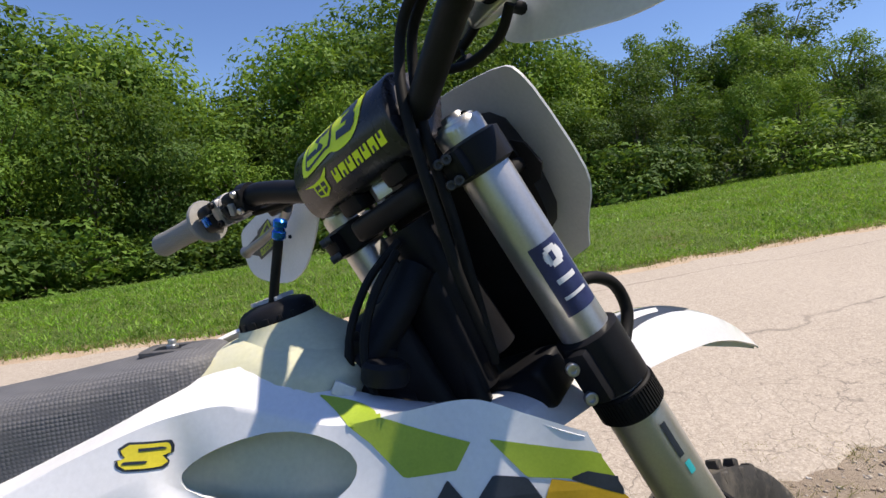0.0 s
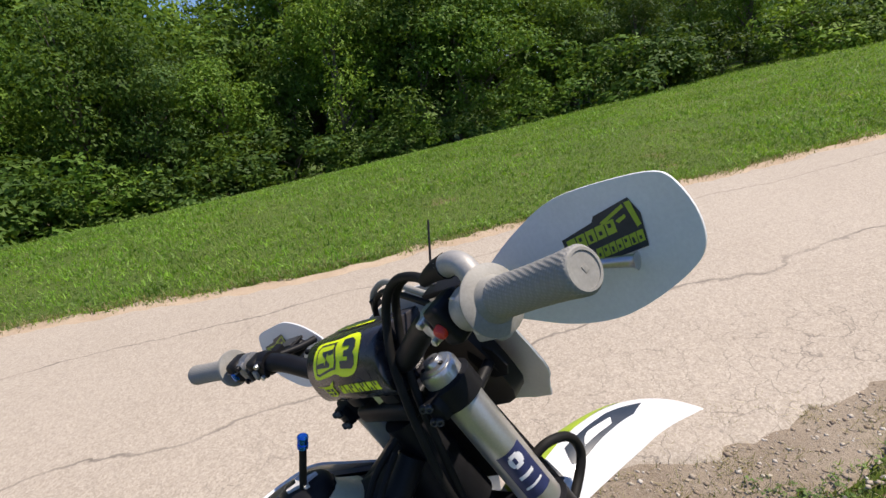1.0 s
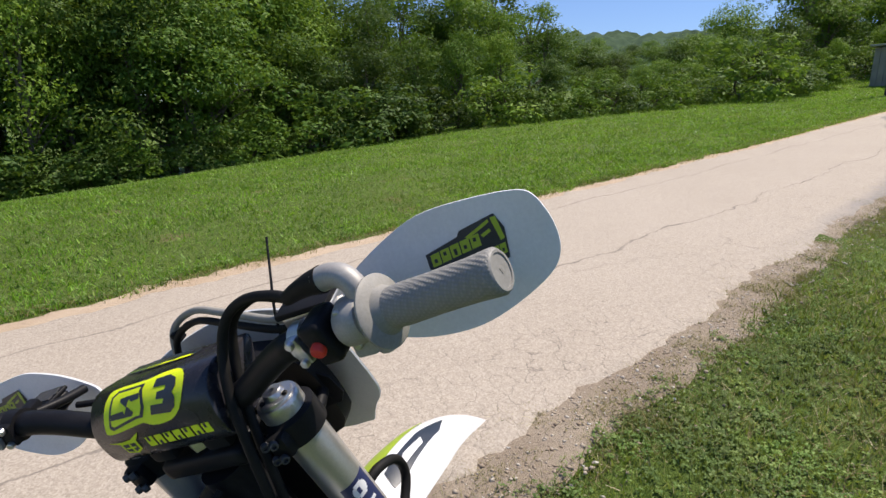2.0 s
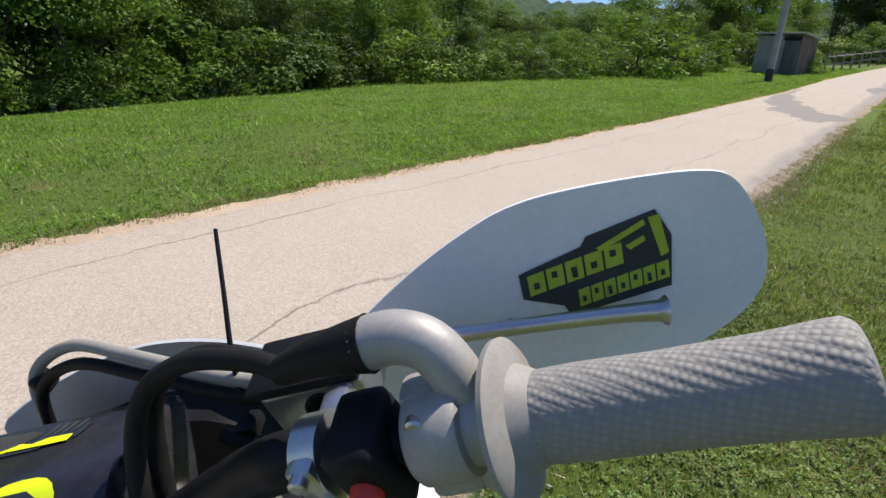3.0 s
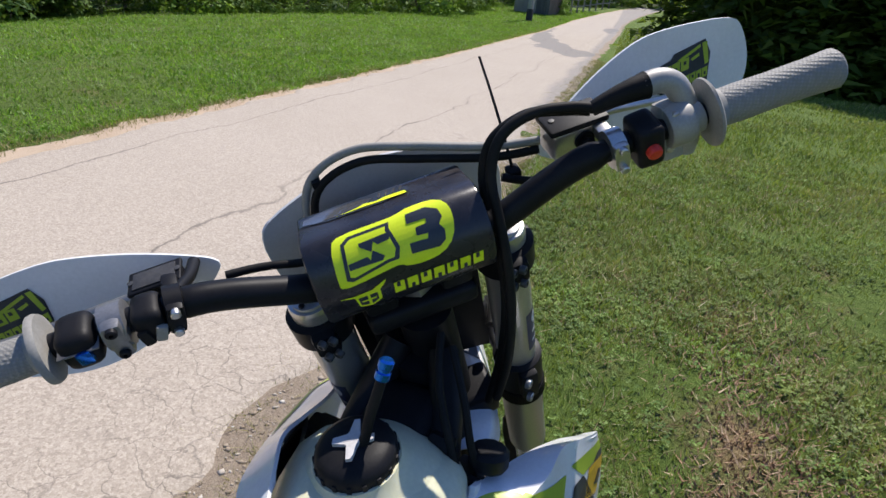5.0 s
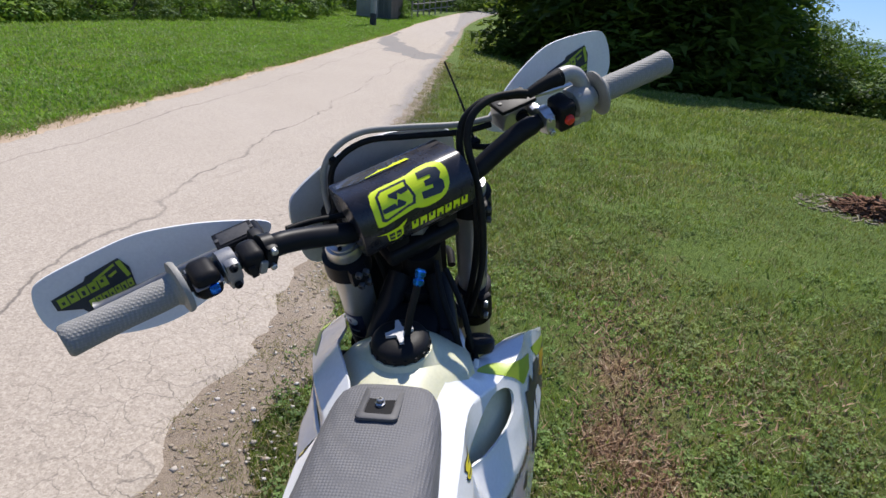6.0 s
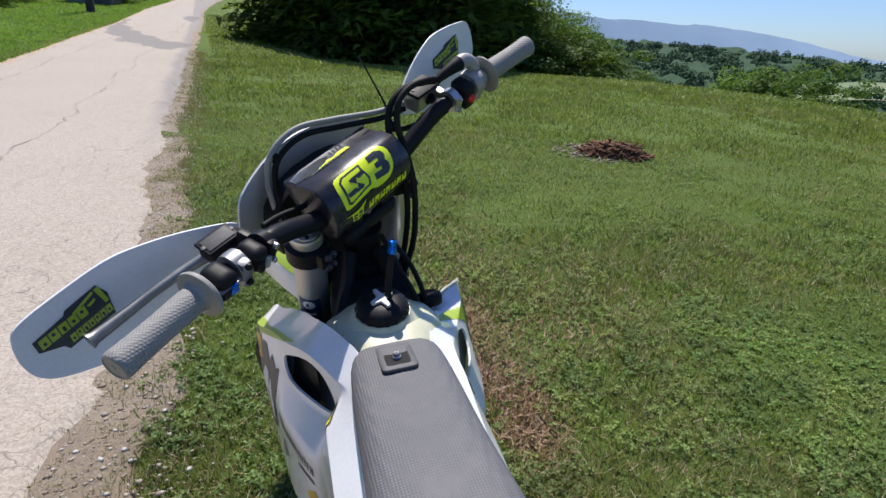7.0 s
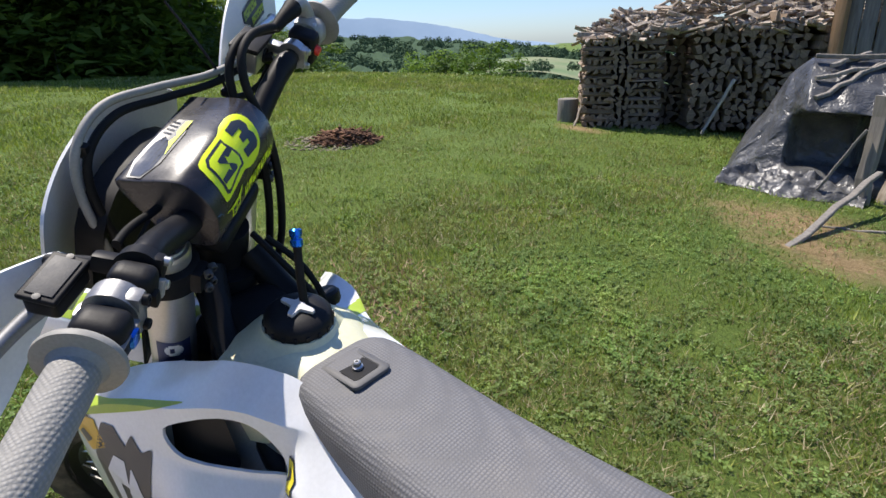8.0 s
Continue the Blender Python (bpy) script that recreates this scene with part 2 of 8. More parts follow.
def sheet(fun, us, vs, thick, hole=None, keep=None, key=None, lift=0.0):
    """A curved shell over a grid: fun(u, v) gives its outer face. hole and keep are outlines in key(point): faces inside hole
    are left out, with keep only those inside are made, and the rims are drawn onto the outline."""
    key = key or (lambda p: (p.x, p.z))
    P = [[fun(u, v) for v in vs] for u in us]
    N = [[None] * len(vs) for _ in us]
    for i in range(len(us)):
        for j in range(len(vs)):
            du = P[min(i + 1, len(us) - 1)][j] - P[max(i - 1, 0)][j]
            dv = P[i][min(j + 1, len(vs) - 1)] - P[i][max(j - 1, 0)]
            N[i][j] = du.cross(dv).normalized()
    outline = hole or keep
    cells = set()
    for i in range(len(us) - 1):
        for j in range(len(vs) - 1):
            c = (P[i][j] + P[i + 1][j] + P[i][j + 1] + P[i + 1][j + 1]) / 4
            ok = True if outline is None else (inside(key(c), outline) == (keep is not None))
            if ok:
                cells.add((i, j))
    bm = bmesh.new()
    outer, inner = {}, {}
    count = {}
    for i, j in cells:
        for a in ((i, j), (i + 1, j), (i, j + 1), (i + 1, j + 1)):
            count[a] = count.get(a, 0) + 1
    for (i, j), k in count.items():
        p = P[i][j].copy()
        on_rim = outline is not None and k < 4
        if hole is not None and (i in (0, len(us) - 1) or j in (0, len(vs) - 1)):
            on_rim = False
        if on_rim:
            q = nearest_on(key(p), outline)
            d = Vector((q[0] - key(p)[0], q[1] - key(p)[1]))
            if d.length < 0.02:
                du = P[min(i + 1, len(us) - 1)][j] - P[max(i - 1, 0)][j]
                dv = P[i][min(j + 1, len(vs) - 1)] - P[i][max(j - 1, 0)]
                ku, kv = key(p + du * 0.5), key(p + dv * 0.5)
                a11, a21 = ku[0] - key(p)[0], ku[1] - key(p)[1]
                a12, a22 = kv[0] - key(p)[0], kv[1] - key(p)[1]
                det = a11 * a22 - a12 * a21
                if abs(det) > 1e-9:
                    s, t = (d.x * a22 - d.y * a12) / det, (d.y * a11 - d.x * a21) / det
                    if abs(s) < 2.5 and abs(t) < 2.5:
                        p = p + du * 0.5 * s + dv * 0.5 * t
        outer[i, j] = bm.verts.new(p + N[i][j] * lift)
        if thick:
            inner[i, j] = bm.verts.new(p + N[i][j] * (lift - thick))
    for i, j in cells:
        a, b, c, d = (i, j), (i + 1, j), (i + 1, j + 1), (i, j + 1)
        bm.faces.new((outer[a], outer[b], outer[c], outer[d]))
        if thick:
            bm.faces.new((inner[d], inner[c], inner[b], inner[a]))
            for p, q, other in ((a, b, (i, j - 1)), (b, c, (i + 1, j)), (c, d, (i, j + 1)), (d, a, (i - 1, j))):
                if other not in cells:
                    bm.faces.new((outer[q], outer[p], inner[p], inner[q]))
    return bm


def spline(stops, x):
    """A smooth value between stops of (x, value)."""
    if x <= stops[0][0]:
        return stops[0][1]
    for i in range(len(stops) - 1):
        (x0, a), (x1, b) = stops[i], stops[i + 1]
        if x <= x1:
            t = (x - x0) / (x1 - x0)
            am = (b - stops[i - 1][1]) / (x1 - stops[i - 1][0]) if i else (b - a) / (x1 - x0)
            bm_ = (stops[i + 2][1] - a) / (stops[i + 2][0] - x0) if i + 2 < len(stops) else (b - a) / (x1 - x0)
            h = x1 - x0
            return (2 * t ** 3 - 3 * t * t + 1) * a + (t ** 3 - 2 * t * t + t) * h * am + (-2 * t ** 3 + 3 * t * t) * b + (t ** 3 - t * t) * h * bm_
    return stops[-1][1]


def grid(a, b, n):
    return [a + (b - a) * i / n for i in range(n + 1)]


def raw_mesh(name, verts, faces, material, smooth=False):
    """A mesh from numpy arrays: faces is one array of equal corner counts."""
    me = bpy.data.meshes.new(name)
    k = faces.shape[1]
    me.vertices.add(len(verts))
    me.vertices.foreach_set("co", np.asarray(verts, np.float32).ravel())
    me.loops.add(faces.size)
    me.loops.foreach_set("vertex_index", faces.astype(np.int32).ravel())
    me.polygons.add(len(faces))
    me.polygons.foreach_set("loop_start", np.arange(0, faces.size, k, dtype=np.int32))
    me.polygons.foreach_set("loop_total", np.full(len(faces), k, dtype=np.int32))
    me.update(calc_edges=True)
    me.validate()
    me.materials.append(material)
    if smooth:
        me.polygons.foreach_set("use_smooth", [True] * len(me.polygons))
    return me


# ---- the ground ----
ROAD_ANGLE = 17.0
RC, RS = math.cos(radians(ROAD_ANGLE)), math.sin(radians(ROAD_ANGLE))
CREST = [(-180, 13.5), (-70, 13.5), (-45, 14), (-34, 15), (-23, 15), (-16.6, 14.3), (-10, 13.7), (-3.4, 13.6), (2.4, 12.9), (9.6, 13), (13, 18), (17, 32), (180, 34)]


def road_frame(x, y):
    """The way along the road and across it, from its far edge."""
    return RC * x + RS * y, -RS * (x - 0.35) + RC * (y - 3.85)


def height(x, y):
    x, y = np.asarray(x, float), np.asarray(y, float)
    r = np.hypot(x, y)
    q = 1 / np.sqrt(1 + (r / 220) ** 2)
    z = 0.04 + 0.055 * x * q + 0.038 * y * q
    s, v = road_frame(x, y)
    k = np.clip(0.0086 - 0.00033 * s, 0.0012, 0.0098)
    w = np.clip(v - 0.8, 0, 20)
    z = z - k * w * w
    az = np.degrees(np.arctan2(y, x))
    rc = np.interp(az, [c[0] for c in CREST], [c[1] for c in CREST])
    z = z - 0.05 * np.exp(-((x - 0.62) ** 2 + (y - 0.22) ** 2) / 0.35)
    gate = np.clip((14 - az) / 10, 0, 1)
    d = np.clip(r - rc, 0, 140)
    climb = np.clip((az - 8) / 6, 0, 1) * np.clip((40 - az) / 8, 0, 1)
    z = z + climb * 0.0011 * np.clip(r - 24, 0, 60) ** 2
    z = z - gate * 0.26 * d * d / (d + 9)
    return z


def h1(x, y):
    return float(height(x, y))


def soft_noise(x, y, scale, seed=0):
    """Smooth value noise from 0 to 1 on arrays."""
    x, y = np.asarray(x) * scale + seed * 17.3, np.asarray(y) * scale - seed * 9.1
    xi, yi = np.floor(x).astype(np.int64), np.floor(y).astype(np.int64)
    fx, fy = x - xi, y - yi
    fx, fy = fx * fx * (3 - 2 * fx), fy * fy * (3 - 2 * fy)

    def rnd(a, b):
        n = (a * 374761393 + b * 668265263 + seed * 974634777) & 0x7FFFFFFF
        n = ((n ^ (n >> 13)) * 1274126177) & 0x7FFFFFFF
        return (n ^ (n >> 16)) % 65536 / 65535.0

    return (rnd(xi, yi) * (1 - fx) + rnd(xi + 1, yi) * fx) * (1 - fy) + (rnd(xi, yi + 1) * (1 - fx) + rnd(xi + 1, yi + 1) * fx) * fy


WORN = [(1.26, -0.30, 0.17, 0.11), (1.10, -0.45, 0.17, 0.11), (0.94, -0.44, 0.11, 0.09), (1.75, -0.30, 0.20, 0.12), (1.35, -3.85, 0.75, 0.55), (0.85, -3.4, 0.6, 0.35), (4.9, -5.45, 0.5, 0.25)]


def grass_ground():
    m, nt, b = nodes_of("short grass ground")
    co = coords(nt)
    a = ramp(nt, noisy(nt, co, 0.35, 4.0), [(0.3, (0.095, 0.165, 0.024)), (0.7, (0.160, 0.235, 0.040))])
    f = ramp(nt, noisy(nt, co, 26, 6.0, 0.7), [(0.3, (0.030, 0.045, 0.012)), (0.55, (0.095, 0.140, 0.028)), (0.8, (0.22, 0.25, 0.075))])
    col = mixed(nt, 0.65, a, f)
    bare = ramp(nt, noisy(nt, co, 0.9, 5.0, 0.65), [(0.60, (0, 0, 0)), (0.74, (0.75, 0.75, 0.75))])
    soil = ramp(nt, noisy(nt, co, 30, 5.0), [(0.3, (0.15, 0.095, 0.05)), (0.7, (0.30, 0.21, 0.13))])
    col = mixed(nt, bare, col, soil)
    # worn spots of bare earth
    sep = nt.nodes.new("ShaderNodeSeparateXYZ")
    nt.links.new(co, sep.inputs[0])
    ragged = mathn(nt, "MULTIPLY", noisy(nt, co, 5.0, 5.0, 0.7), 1.5)
    for cx, cy, rx, ry in WORN:
        dx = mathn(nt, "DIVIDE", mathn(nt, "SUBTRACT", sep.outputs[0], cx), rx)
        dy = mathn(nt, "DIVIDE", mathn(nt, "SUBTRACT", sep.outputs[1], cy), ry)
        d = mathn(nt, "ADD", mathn(nt, "SQRT", mathn(nt, "ADD", mathn(nt, "MULTIPLY", dx, dx), mathn(nt, "MULTIPLY", dy, dy))), ragged)
        col = mixed(nt, ramp(nt, mathn(nt, "MULTIPLY", d, 0.5), [(0.50, (0.8, 0.8, 0.8)), (0.90, (0, 0, 0))]), col, ramp(nt, noisy(nt, co, 24, 5.0, 0.7), [(0.3, (0.19, 0.110, 0.055)), (0.7, (0.44, 0.30, 0.175))]))
    nt.links.new(col, b.inputs["Base Color"])
    b.inputs["Roughness"].default_value = 0.9
    b.inputs["Specular IOR Level"].default_value = 0.2
    bumped(nt, b, noisy(nt, co, 55, 6.0, 0.75), 0.9, 0.03)
    return m


GRASS_GROUND = grass_ground()


def build_ground():
    radii = np.concatenate([np.linspace(0, 12, 61)[1:], np.geomspace(12.4, 60, 50), np.geomspace(63, 4500, 44)])
    n = 240
    ang = np.linspace(0, 2 * np.pi, n, endpoint=False)
    X, Y = np.outer(radii, np.cos(ang)), np.outer(radii, np.sin(ang))
    Z = height(X, Y)
    Z = Z + (soft_noise(X, Y, 0.8, 3) - 0.5) * 0.035 * (np.hypot(X, Y) < 70)
    verts = np.concatenate([[[0, 0, h1(0, 0)]], np.stack([X, Y, Z], -1).reshape(-1, 3)])
    i, j = np.meshgrid(np.arange(len(radii) - 1), np.arange(n), indexing="ij")
    jn = (j + 1) % n
    quads = np.stack([1 + i * n + j, 1 + (i + 1) * n + j, 1 + (i + 1) * n + jn, 1 + i * n + jn], -1).reshape(-1, 4)
    fan = np.stack([np.zeros(n, int), 1 + np.arange(n), 1 + (np.arange(n) + 1) % n, 1 + (np.arange(n) + 1) % n], -1)
    me = raw_mesh("ground", verts, quads, GRASS_GROUND, True)
    ground = new("ground", me)
    bm = bmesh.new()
    bm.from_mesh(me)
    bm.verts.ensure_lookup_table()
    for k in range(n):
        bm.faces.new((bm.verts[0], bm.verts[1 + k], bm.verts[1 + (k + 1) % n]))
    bm.to_mesh(me)
    bm.free()
    return tagged(ground, "sloping mown meadow of short grass and clover", "ground", kind="structure")


ground = build_ground()


# ---- the road ----
def asphalt():
    m, nt, b = nodes_of("worn pale asphalt")
    co = coords(nt)
    sep = nt.nodes.new("ShaderNodeSeparateXYZ")
    nt.links.new(co, sep.inputs[0])
    sx_, vy = sep.outputs[0], sep.outputs[1]
    base = ramp(nt, noisy(nt, co, 0.7, 5.0, 0.6), [(0.3, (0.325, 0.270, 0.208)), (0.7, (0.40, 0.343, 0.276))])
    grain = ramp(nt, noisy(nt, co, 190, 3.0, 0.7), [(0.34, (0.18, 0.150, 0.120)), (0.5, (0.38, 0.325, 0.262)), (0.70, (0.62, 0.55, 0.46))])
    col = mixed(nt, 0.45, base, grain)
    stones = nt.nodes.new("ShaderNodeTexVoronoi")
    stones.inputs["Scale"].default_value = 115
    nt.links.new(co, stones.inputs["Vector"])
    col = mixed(nt, 0.28, col, ramp(nt, stones.outputs["Color"], [(0.15, (0.17, 0.145, 0.118)), (0.9, (0.64, 0.57, 0.48))]))
    # sand worn towards the far side
    sand = mathn(nt, "MULTIPLY", ramp(nt, vy, [(0.0, (0, 0, 0)), (1.0, (1, 1, 1))]), noisy(nt, co, 1.3, 4.0))
    col = mixed(nt, mathn(nt, "MULTIPLY", sand, 0.45), col, (0.47, 0.38, 0.29))
    # dark repair patches far along the road
    across = mathn(nt, "ADD", vy, 2.3)
    mid_s = mathn(nt, "ADD", mathn(nt, "MULTIPLY", mathn(nt, "MULTIPLY", across, across), 1.2), 15.0)
    reach = mathn(nt, "ADD", mathn(nt, "MULTIPLY", across, 1.0), 1.3)
    pd = mathn(nt, "DIVIDE", mathn(nt, "ABSOLUTE", mathn(nt, "SUBTRACT", sx_, mid_s)), reach)
    stretch = nt.nodes.new("ShaderNodeMapping")
    stretch.inputs["Scale"].default_value = (0.45, 1.3, 1)
    nt.links.new(co, stretch.inputs[0])
    pn = noisy(nt, stretch.outputs[0], 1.5, 5.0, 0.6)
    patch = ramp(nt, mathn(nt, "SUBTRACT", mathn(nt, "MULTIPLY", pn, 2.4), pd), [(0.52, (0, 0, 0)), (0.58, (1, 1, 1))])
    qs, qv = mathn(nt, "DIVIDE", mathn(nt, "SUBTRACT", sx_, 31.6), 2.6), mathn(nt, "DIVIDE", mathn(nt, "ADD", vy, 1.85), 0.45)
    qd = mathn(nt, "SQRT", mathn(nt, "ADD", mathn(nt, "MULTIPLY", qs, qs), mathn(nt, "MULTIPLY", qv, qv)))
    patch = mathn(nt, "MAXIMUM", patch, ramp(nt, mathn(nt, "SUBTRACT", mathn(nt, "MULTIPLY", pn, 2.4), qd), [(0.3, (0, 0, 0)), (0.4, (1, 1, 1))]))
    col = mixed(nt, mathn(nt, "MULTIPLY", patch, 0.72), col, (0.15, 0.145, 0.14))
    # a newer, greyer edge beside the lawn
    rim = mathn(nt, "SUBTRACT", mathn(nt, "ADD", mathn(nt, "MULTIPLY", sx_, 0.026), -2.60), vy)
    rim = ramp(nt, mathn(nt, "ADD", mathn(nt, "MULTIPLY", rim, 2.0), mathn(nt, "MULTIPLY", noisy(nt, co, 1.4, 4.0), 0.8)), [(0.42, (0, 0, 0)), (0.70, (1, 1, 1))])
    start = ramp(nt, mathn(nt, "MULTIPLY", mathn(nt, "SUBTRACT", sx_, 3.2), 0.35), [(0.0, (0, 0, 0)), (1.0, (1, 1, 1))])
    col = mixed(nt, mathn(nt, "MULTIPLY", mathn(nt, "MULTIPLY", rim, start), 0.55), col, (0.17, 0.165, 0.165))
    # cracks: two long ones and a net near the verge
    wob = noisy(nt, co, 0.8, 3.0)
    jit = noisy(nt, co, 7.0, 4.0, 0.7)

    def crack(v0, amp, width):
        line = mathn(nt, "ADD", mathn(nt, "MULTIPLY", mathn(nt, "SUBTRACT", wob, 0.5), amp), mathn(nt, "MULTIPLY", mathn(nt, "SUBTRACT", jit, 0.5), 0.10))
        d = mathn(nt, "ABSOLUTE", mathn(nt, "SUBTRACT", mathn(nt, "SUBTRACT", vy, v0), line))
        return ramp(nt, mathn(nt, "DIVIDE", d, width), [(0.3, (1, 1, 1)), (1.0, (0, 0, 0))])

    c1, c2 = crack(-1.75, 0.75, 0.015), crack(-0.42, 0.35, 0.012)
    warp = nt.nodes.new("ShaderNodeTexNoise")
    warp.inputs["Scale"].default_value, warp.inputs["Detail"].default_value = 6, 4
    nt.links.new(co, warp.inputs["Vector"])
    wv = nt.nodes.new("ShaderNodeVectorMath")
    wv.operation = "MULTIPLY_ADD"
    nt.links.new(warp.outputs["Color"], wv.inputs[0])
    wv.inputs[1].default_value = (0.22, 0.22, 0)
    nt.links.new(co, wv.inputs[2])
    net = nt.nodes.new("ShaderNodeTexVoronoi")
    net.feature = "DISTANCE_TO_EDGE"
    net.inputs["Scale"].default_value = 8.0
    nt.links.new(wv.outputs[0], net.inputs["Vector"])
    netl = ramp(nt, net.outputs["Distance"], [(0.0, (1, 1, 1)), (0.020, (0, 0, 0))])
    nearv = mathn(nt, "ADD", mathn(nt, "MULTIPLY", vy, -1.0), mathn(nt, "MULTIPLY", noisy(nt, co, 0.9, 3.0), 1.6))
    near = ramp(nt, mathn(nt, "SUBTRACT", nearv, 2.55), [(0.0, (0, 0, 0)), (0.6, (0.9, 0.9, 0.9))])
    net2 = nt.nodes.new("ShaderNodeTexVoronoi")
    net2.feature = "DISTANCE_TO_EDGE"
    net2.inputs["Scale"].default_value = 0.8
    nt.links.new(wv.outputs[0], net2.inputs["Vector"])
    netl2 = ramp(nt, net2.outputs["Distance"], [(0.0, (0.30, 0.30, 0.30)), (0.004, (0, 0, 0))])
    cr = mathn(nt, "MAXIMUM", mathn(nt, "MAXIMUM", c1, c2), mathn(nt, "MAXIMUM", mathn(nt, "MULTIPLY", netl, near), netl2))
    fade = ramp(nt, noisy(nt, co, 2.2, 3.0), [(0.3, (0.25, 0.25, 0.25)), (0.6, (1, 1, 1))])
    cr = mathn(nt, "MULTIPLY", cr, fade)
    col = mixed(nt, mathn(nt, "MULTIPLY", cr, 0.72), col, (0.10, 0.085, 0.07))
    nt.links.new(col, b.inputs["Base Color"])
    b.inputs["Roughness"].default_value = 0.85
    hgt = mathn(nt, "SUBTRACT", noisy(nt, co, 140, 3.0, 0.7), mathn(nt, "MULTIPLY", cr, 1.6))
    bumped(nt, b, hgt, 0.35, 0.005)
    return m


def dirt(name, dark, light, scale=18):
    m, nt, b = nodes_of(name)
    co = coords(nt)
    col = mixed(nt, 0.5, ramp(nt, noisy(nt, co, 2.5, 5.0), [(0.3, dark), (0.7, light)]), ramp(nt, noisy(nt, co, scale * 5, 5.0, 0.7), [(0.3, dark), (0.7, light)]))
    nt.links.new(col, b.inputs["Base Color"])
    b.inputs["Roughness"].default_value = 0.95
    bumped(nt, b, noisy(nt, co, scale * 4, 5.0, 0.75), 0.8, 0.012)
    return m


ASPHALT = asphalt()
VERGE_DIRT = dirt("grey gravelly dirt", (0.19, 0.142, 0.098), (0.37, 0.31, 0.235))
SAND_DIRT = dirt("sandy orange dirt", (0.36, 0.26, 0.17), (0.54, 0.43, 0.315))
NEAR_V = [(-30, -2.9), (0, -2.86), (1.8, -2.87), (2.6, -2.78), (4, -2.77), (8, -2.70), (14, -2.56), (20, -2.42), (30, -2.3), (38, -2.15), (44, -2.4), (50, -2.9), (56, -3.8), (62, -5.6), (70, -8.4), (90, -17), (150, -48)]


def road_point(s, v):
    """The plan place for a way along the road and one across it."""
    x = RC * s - RS * v + 0.35
    y = RS * s + RC * v + 3.85
    return x, y


def strip(name, left, right, lift, material, s0, s1, step, wobble, across, label, category):
    """A ribbon along the road between two lines of v, lying lift above the ground, with ragged edges and a turned-down rim."""
    S = np.concatenate([np.arange(s0, min(s1, 14), step), np.arange(max(s0, 14), s1, step * 5)])
    rows = []
    T = np.linspace(0, 1, across)
    for s in S:
        a = np.interp(s, [p[0] for p in left], [p[1] for p in left]) + (float(soft_noise(s, 0.0, 3.1, 5)) + 0.6 * float(soft_noise(s, 3.0, 11, 6)) - 0.8) * wobble
        b = np.interp(s, [p[0] for p in right], [p[1] for p in right]) + (float(soft_noise(s, 9.0, 2.7, 7)) + 0.6 * float(soft_noise(s, 5.0, 13, 8)) - 0.8) * wobble
        v = a + (b - a) * T
        rows.append(np.stack([np.full(across, s), v], -1))
    G = np.array(rows)
    x, y = road_point(G[..., 0], G[..., 1])
    z = height(x, y) + lift
    z[:, 0] -= lift + 0.02
    z[:, -1] -= lift + 0.02
    # in the frame of the road, so that the material runs along it
    lx, ly = G[..., 0], G[..., 1]
    verts = np.stack([lx, ly, z], -1).reshape(-1, 3)
    n, k = len(S), across
    i, j = np.meshgrid(np.arange(n - 1), np.arange(k - 1), indexing="ij")
    quads = np.stack([i * k + j, i * k + j + 1, (i + 1) * k + j + 1, (i + 1) * k + j], -1).reshape(-1, 4)
    quads = quads[:, ::-1] if right[0][1] < left[0][1] else quads
    me = raw_mesh(name, verts, quads, material, True)
    ob = new(name, me)
    ob.matrix_world = Matrix.Translation((0.35, 3.85, 0)) @ pose(0, 0, 0, 0, 0, ROAD_ANGLE)
    return tagged(ob, label, category, kind="structure")


far_line = [(-30, 4.5), (-9, 1.9), (-4, 0.62), (-1.7, 0.12), (0, 0.05), (4, 0.08), (8, 0.10), (12, 0.2), (16, 0.35), (22, 0.50), (30, 0.75), (37, 0.82), (41, 0.6), (46, 0.2), (53, -0.8), (58, -2.0), (62, -3.0), (70, -5.4), (90, -13.5), (150, -44)]
strip("roadside_sand", [(s, v + 0.22) for s, v in far_line], [(s, v - 0.25) for s, v in far_line], 0.012, SAND_DIRT, -14, 60, 0.06, 0.26, 9, "strip of bare sandy orange dirt along the road", "dirt")
strip("gravel_verge", [(s, v + 0.20) for s, v in NEAR_V], [(s, v - (0.24 if s < 4 else 0.14)) for s, v in NEAR_V], 0.014, VERGE_DIRT, -14, 60, 0.08, 0.20, 11, "strip of loose grey gravel and dirt beside the road", "gravel")
road = strip("road", far_line, NEAR_V, 0.026, ASPHALT, -16, 150, 0.05, 0.15, 42, "narrow pale cracked asphalt country lane", "road")


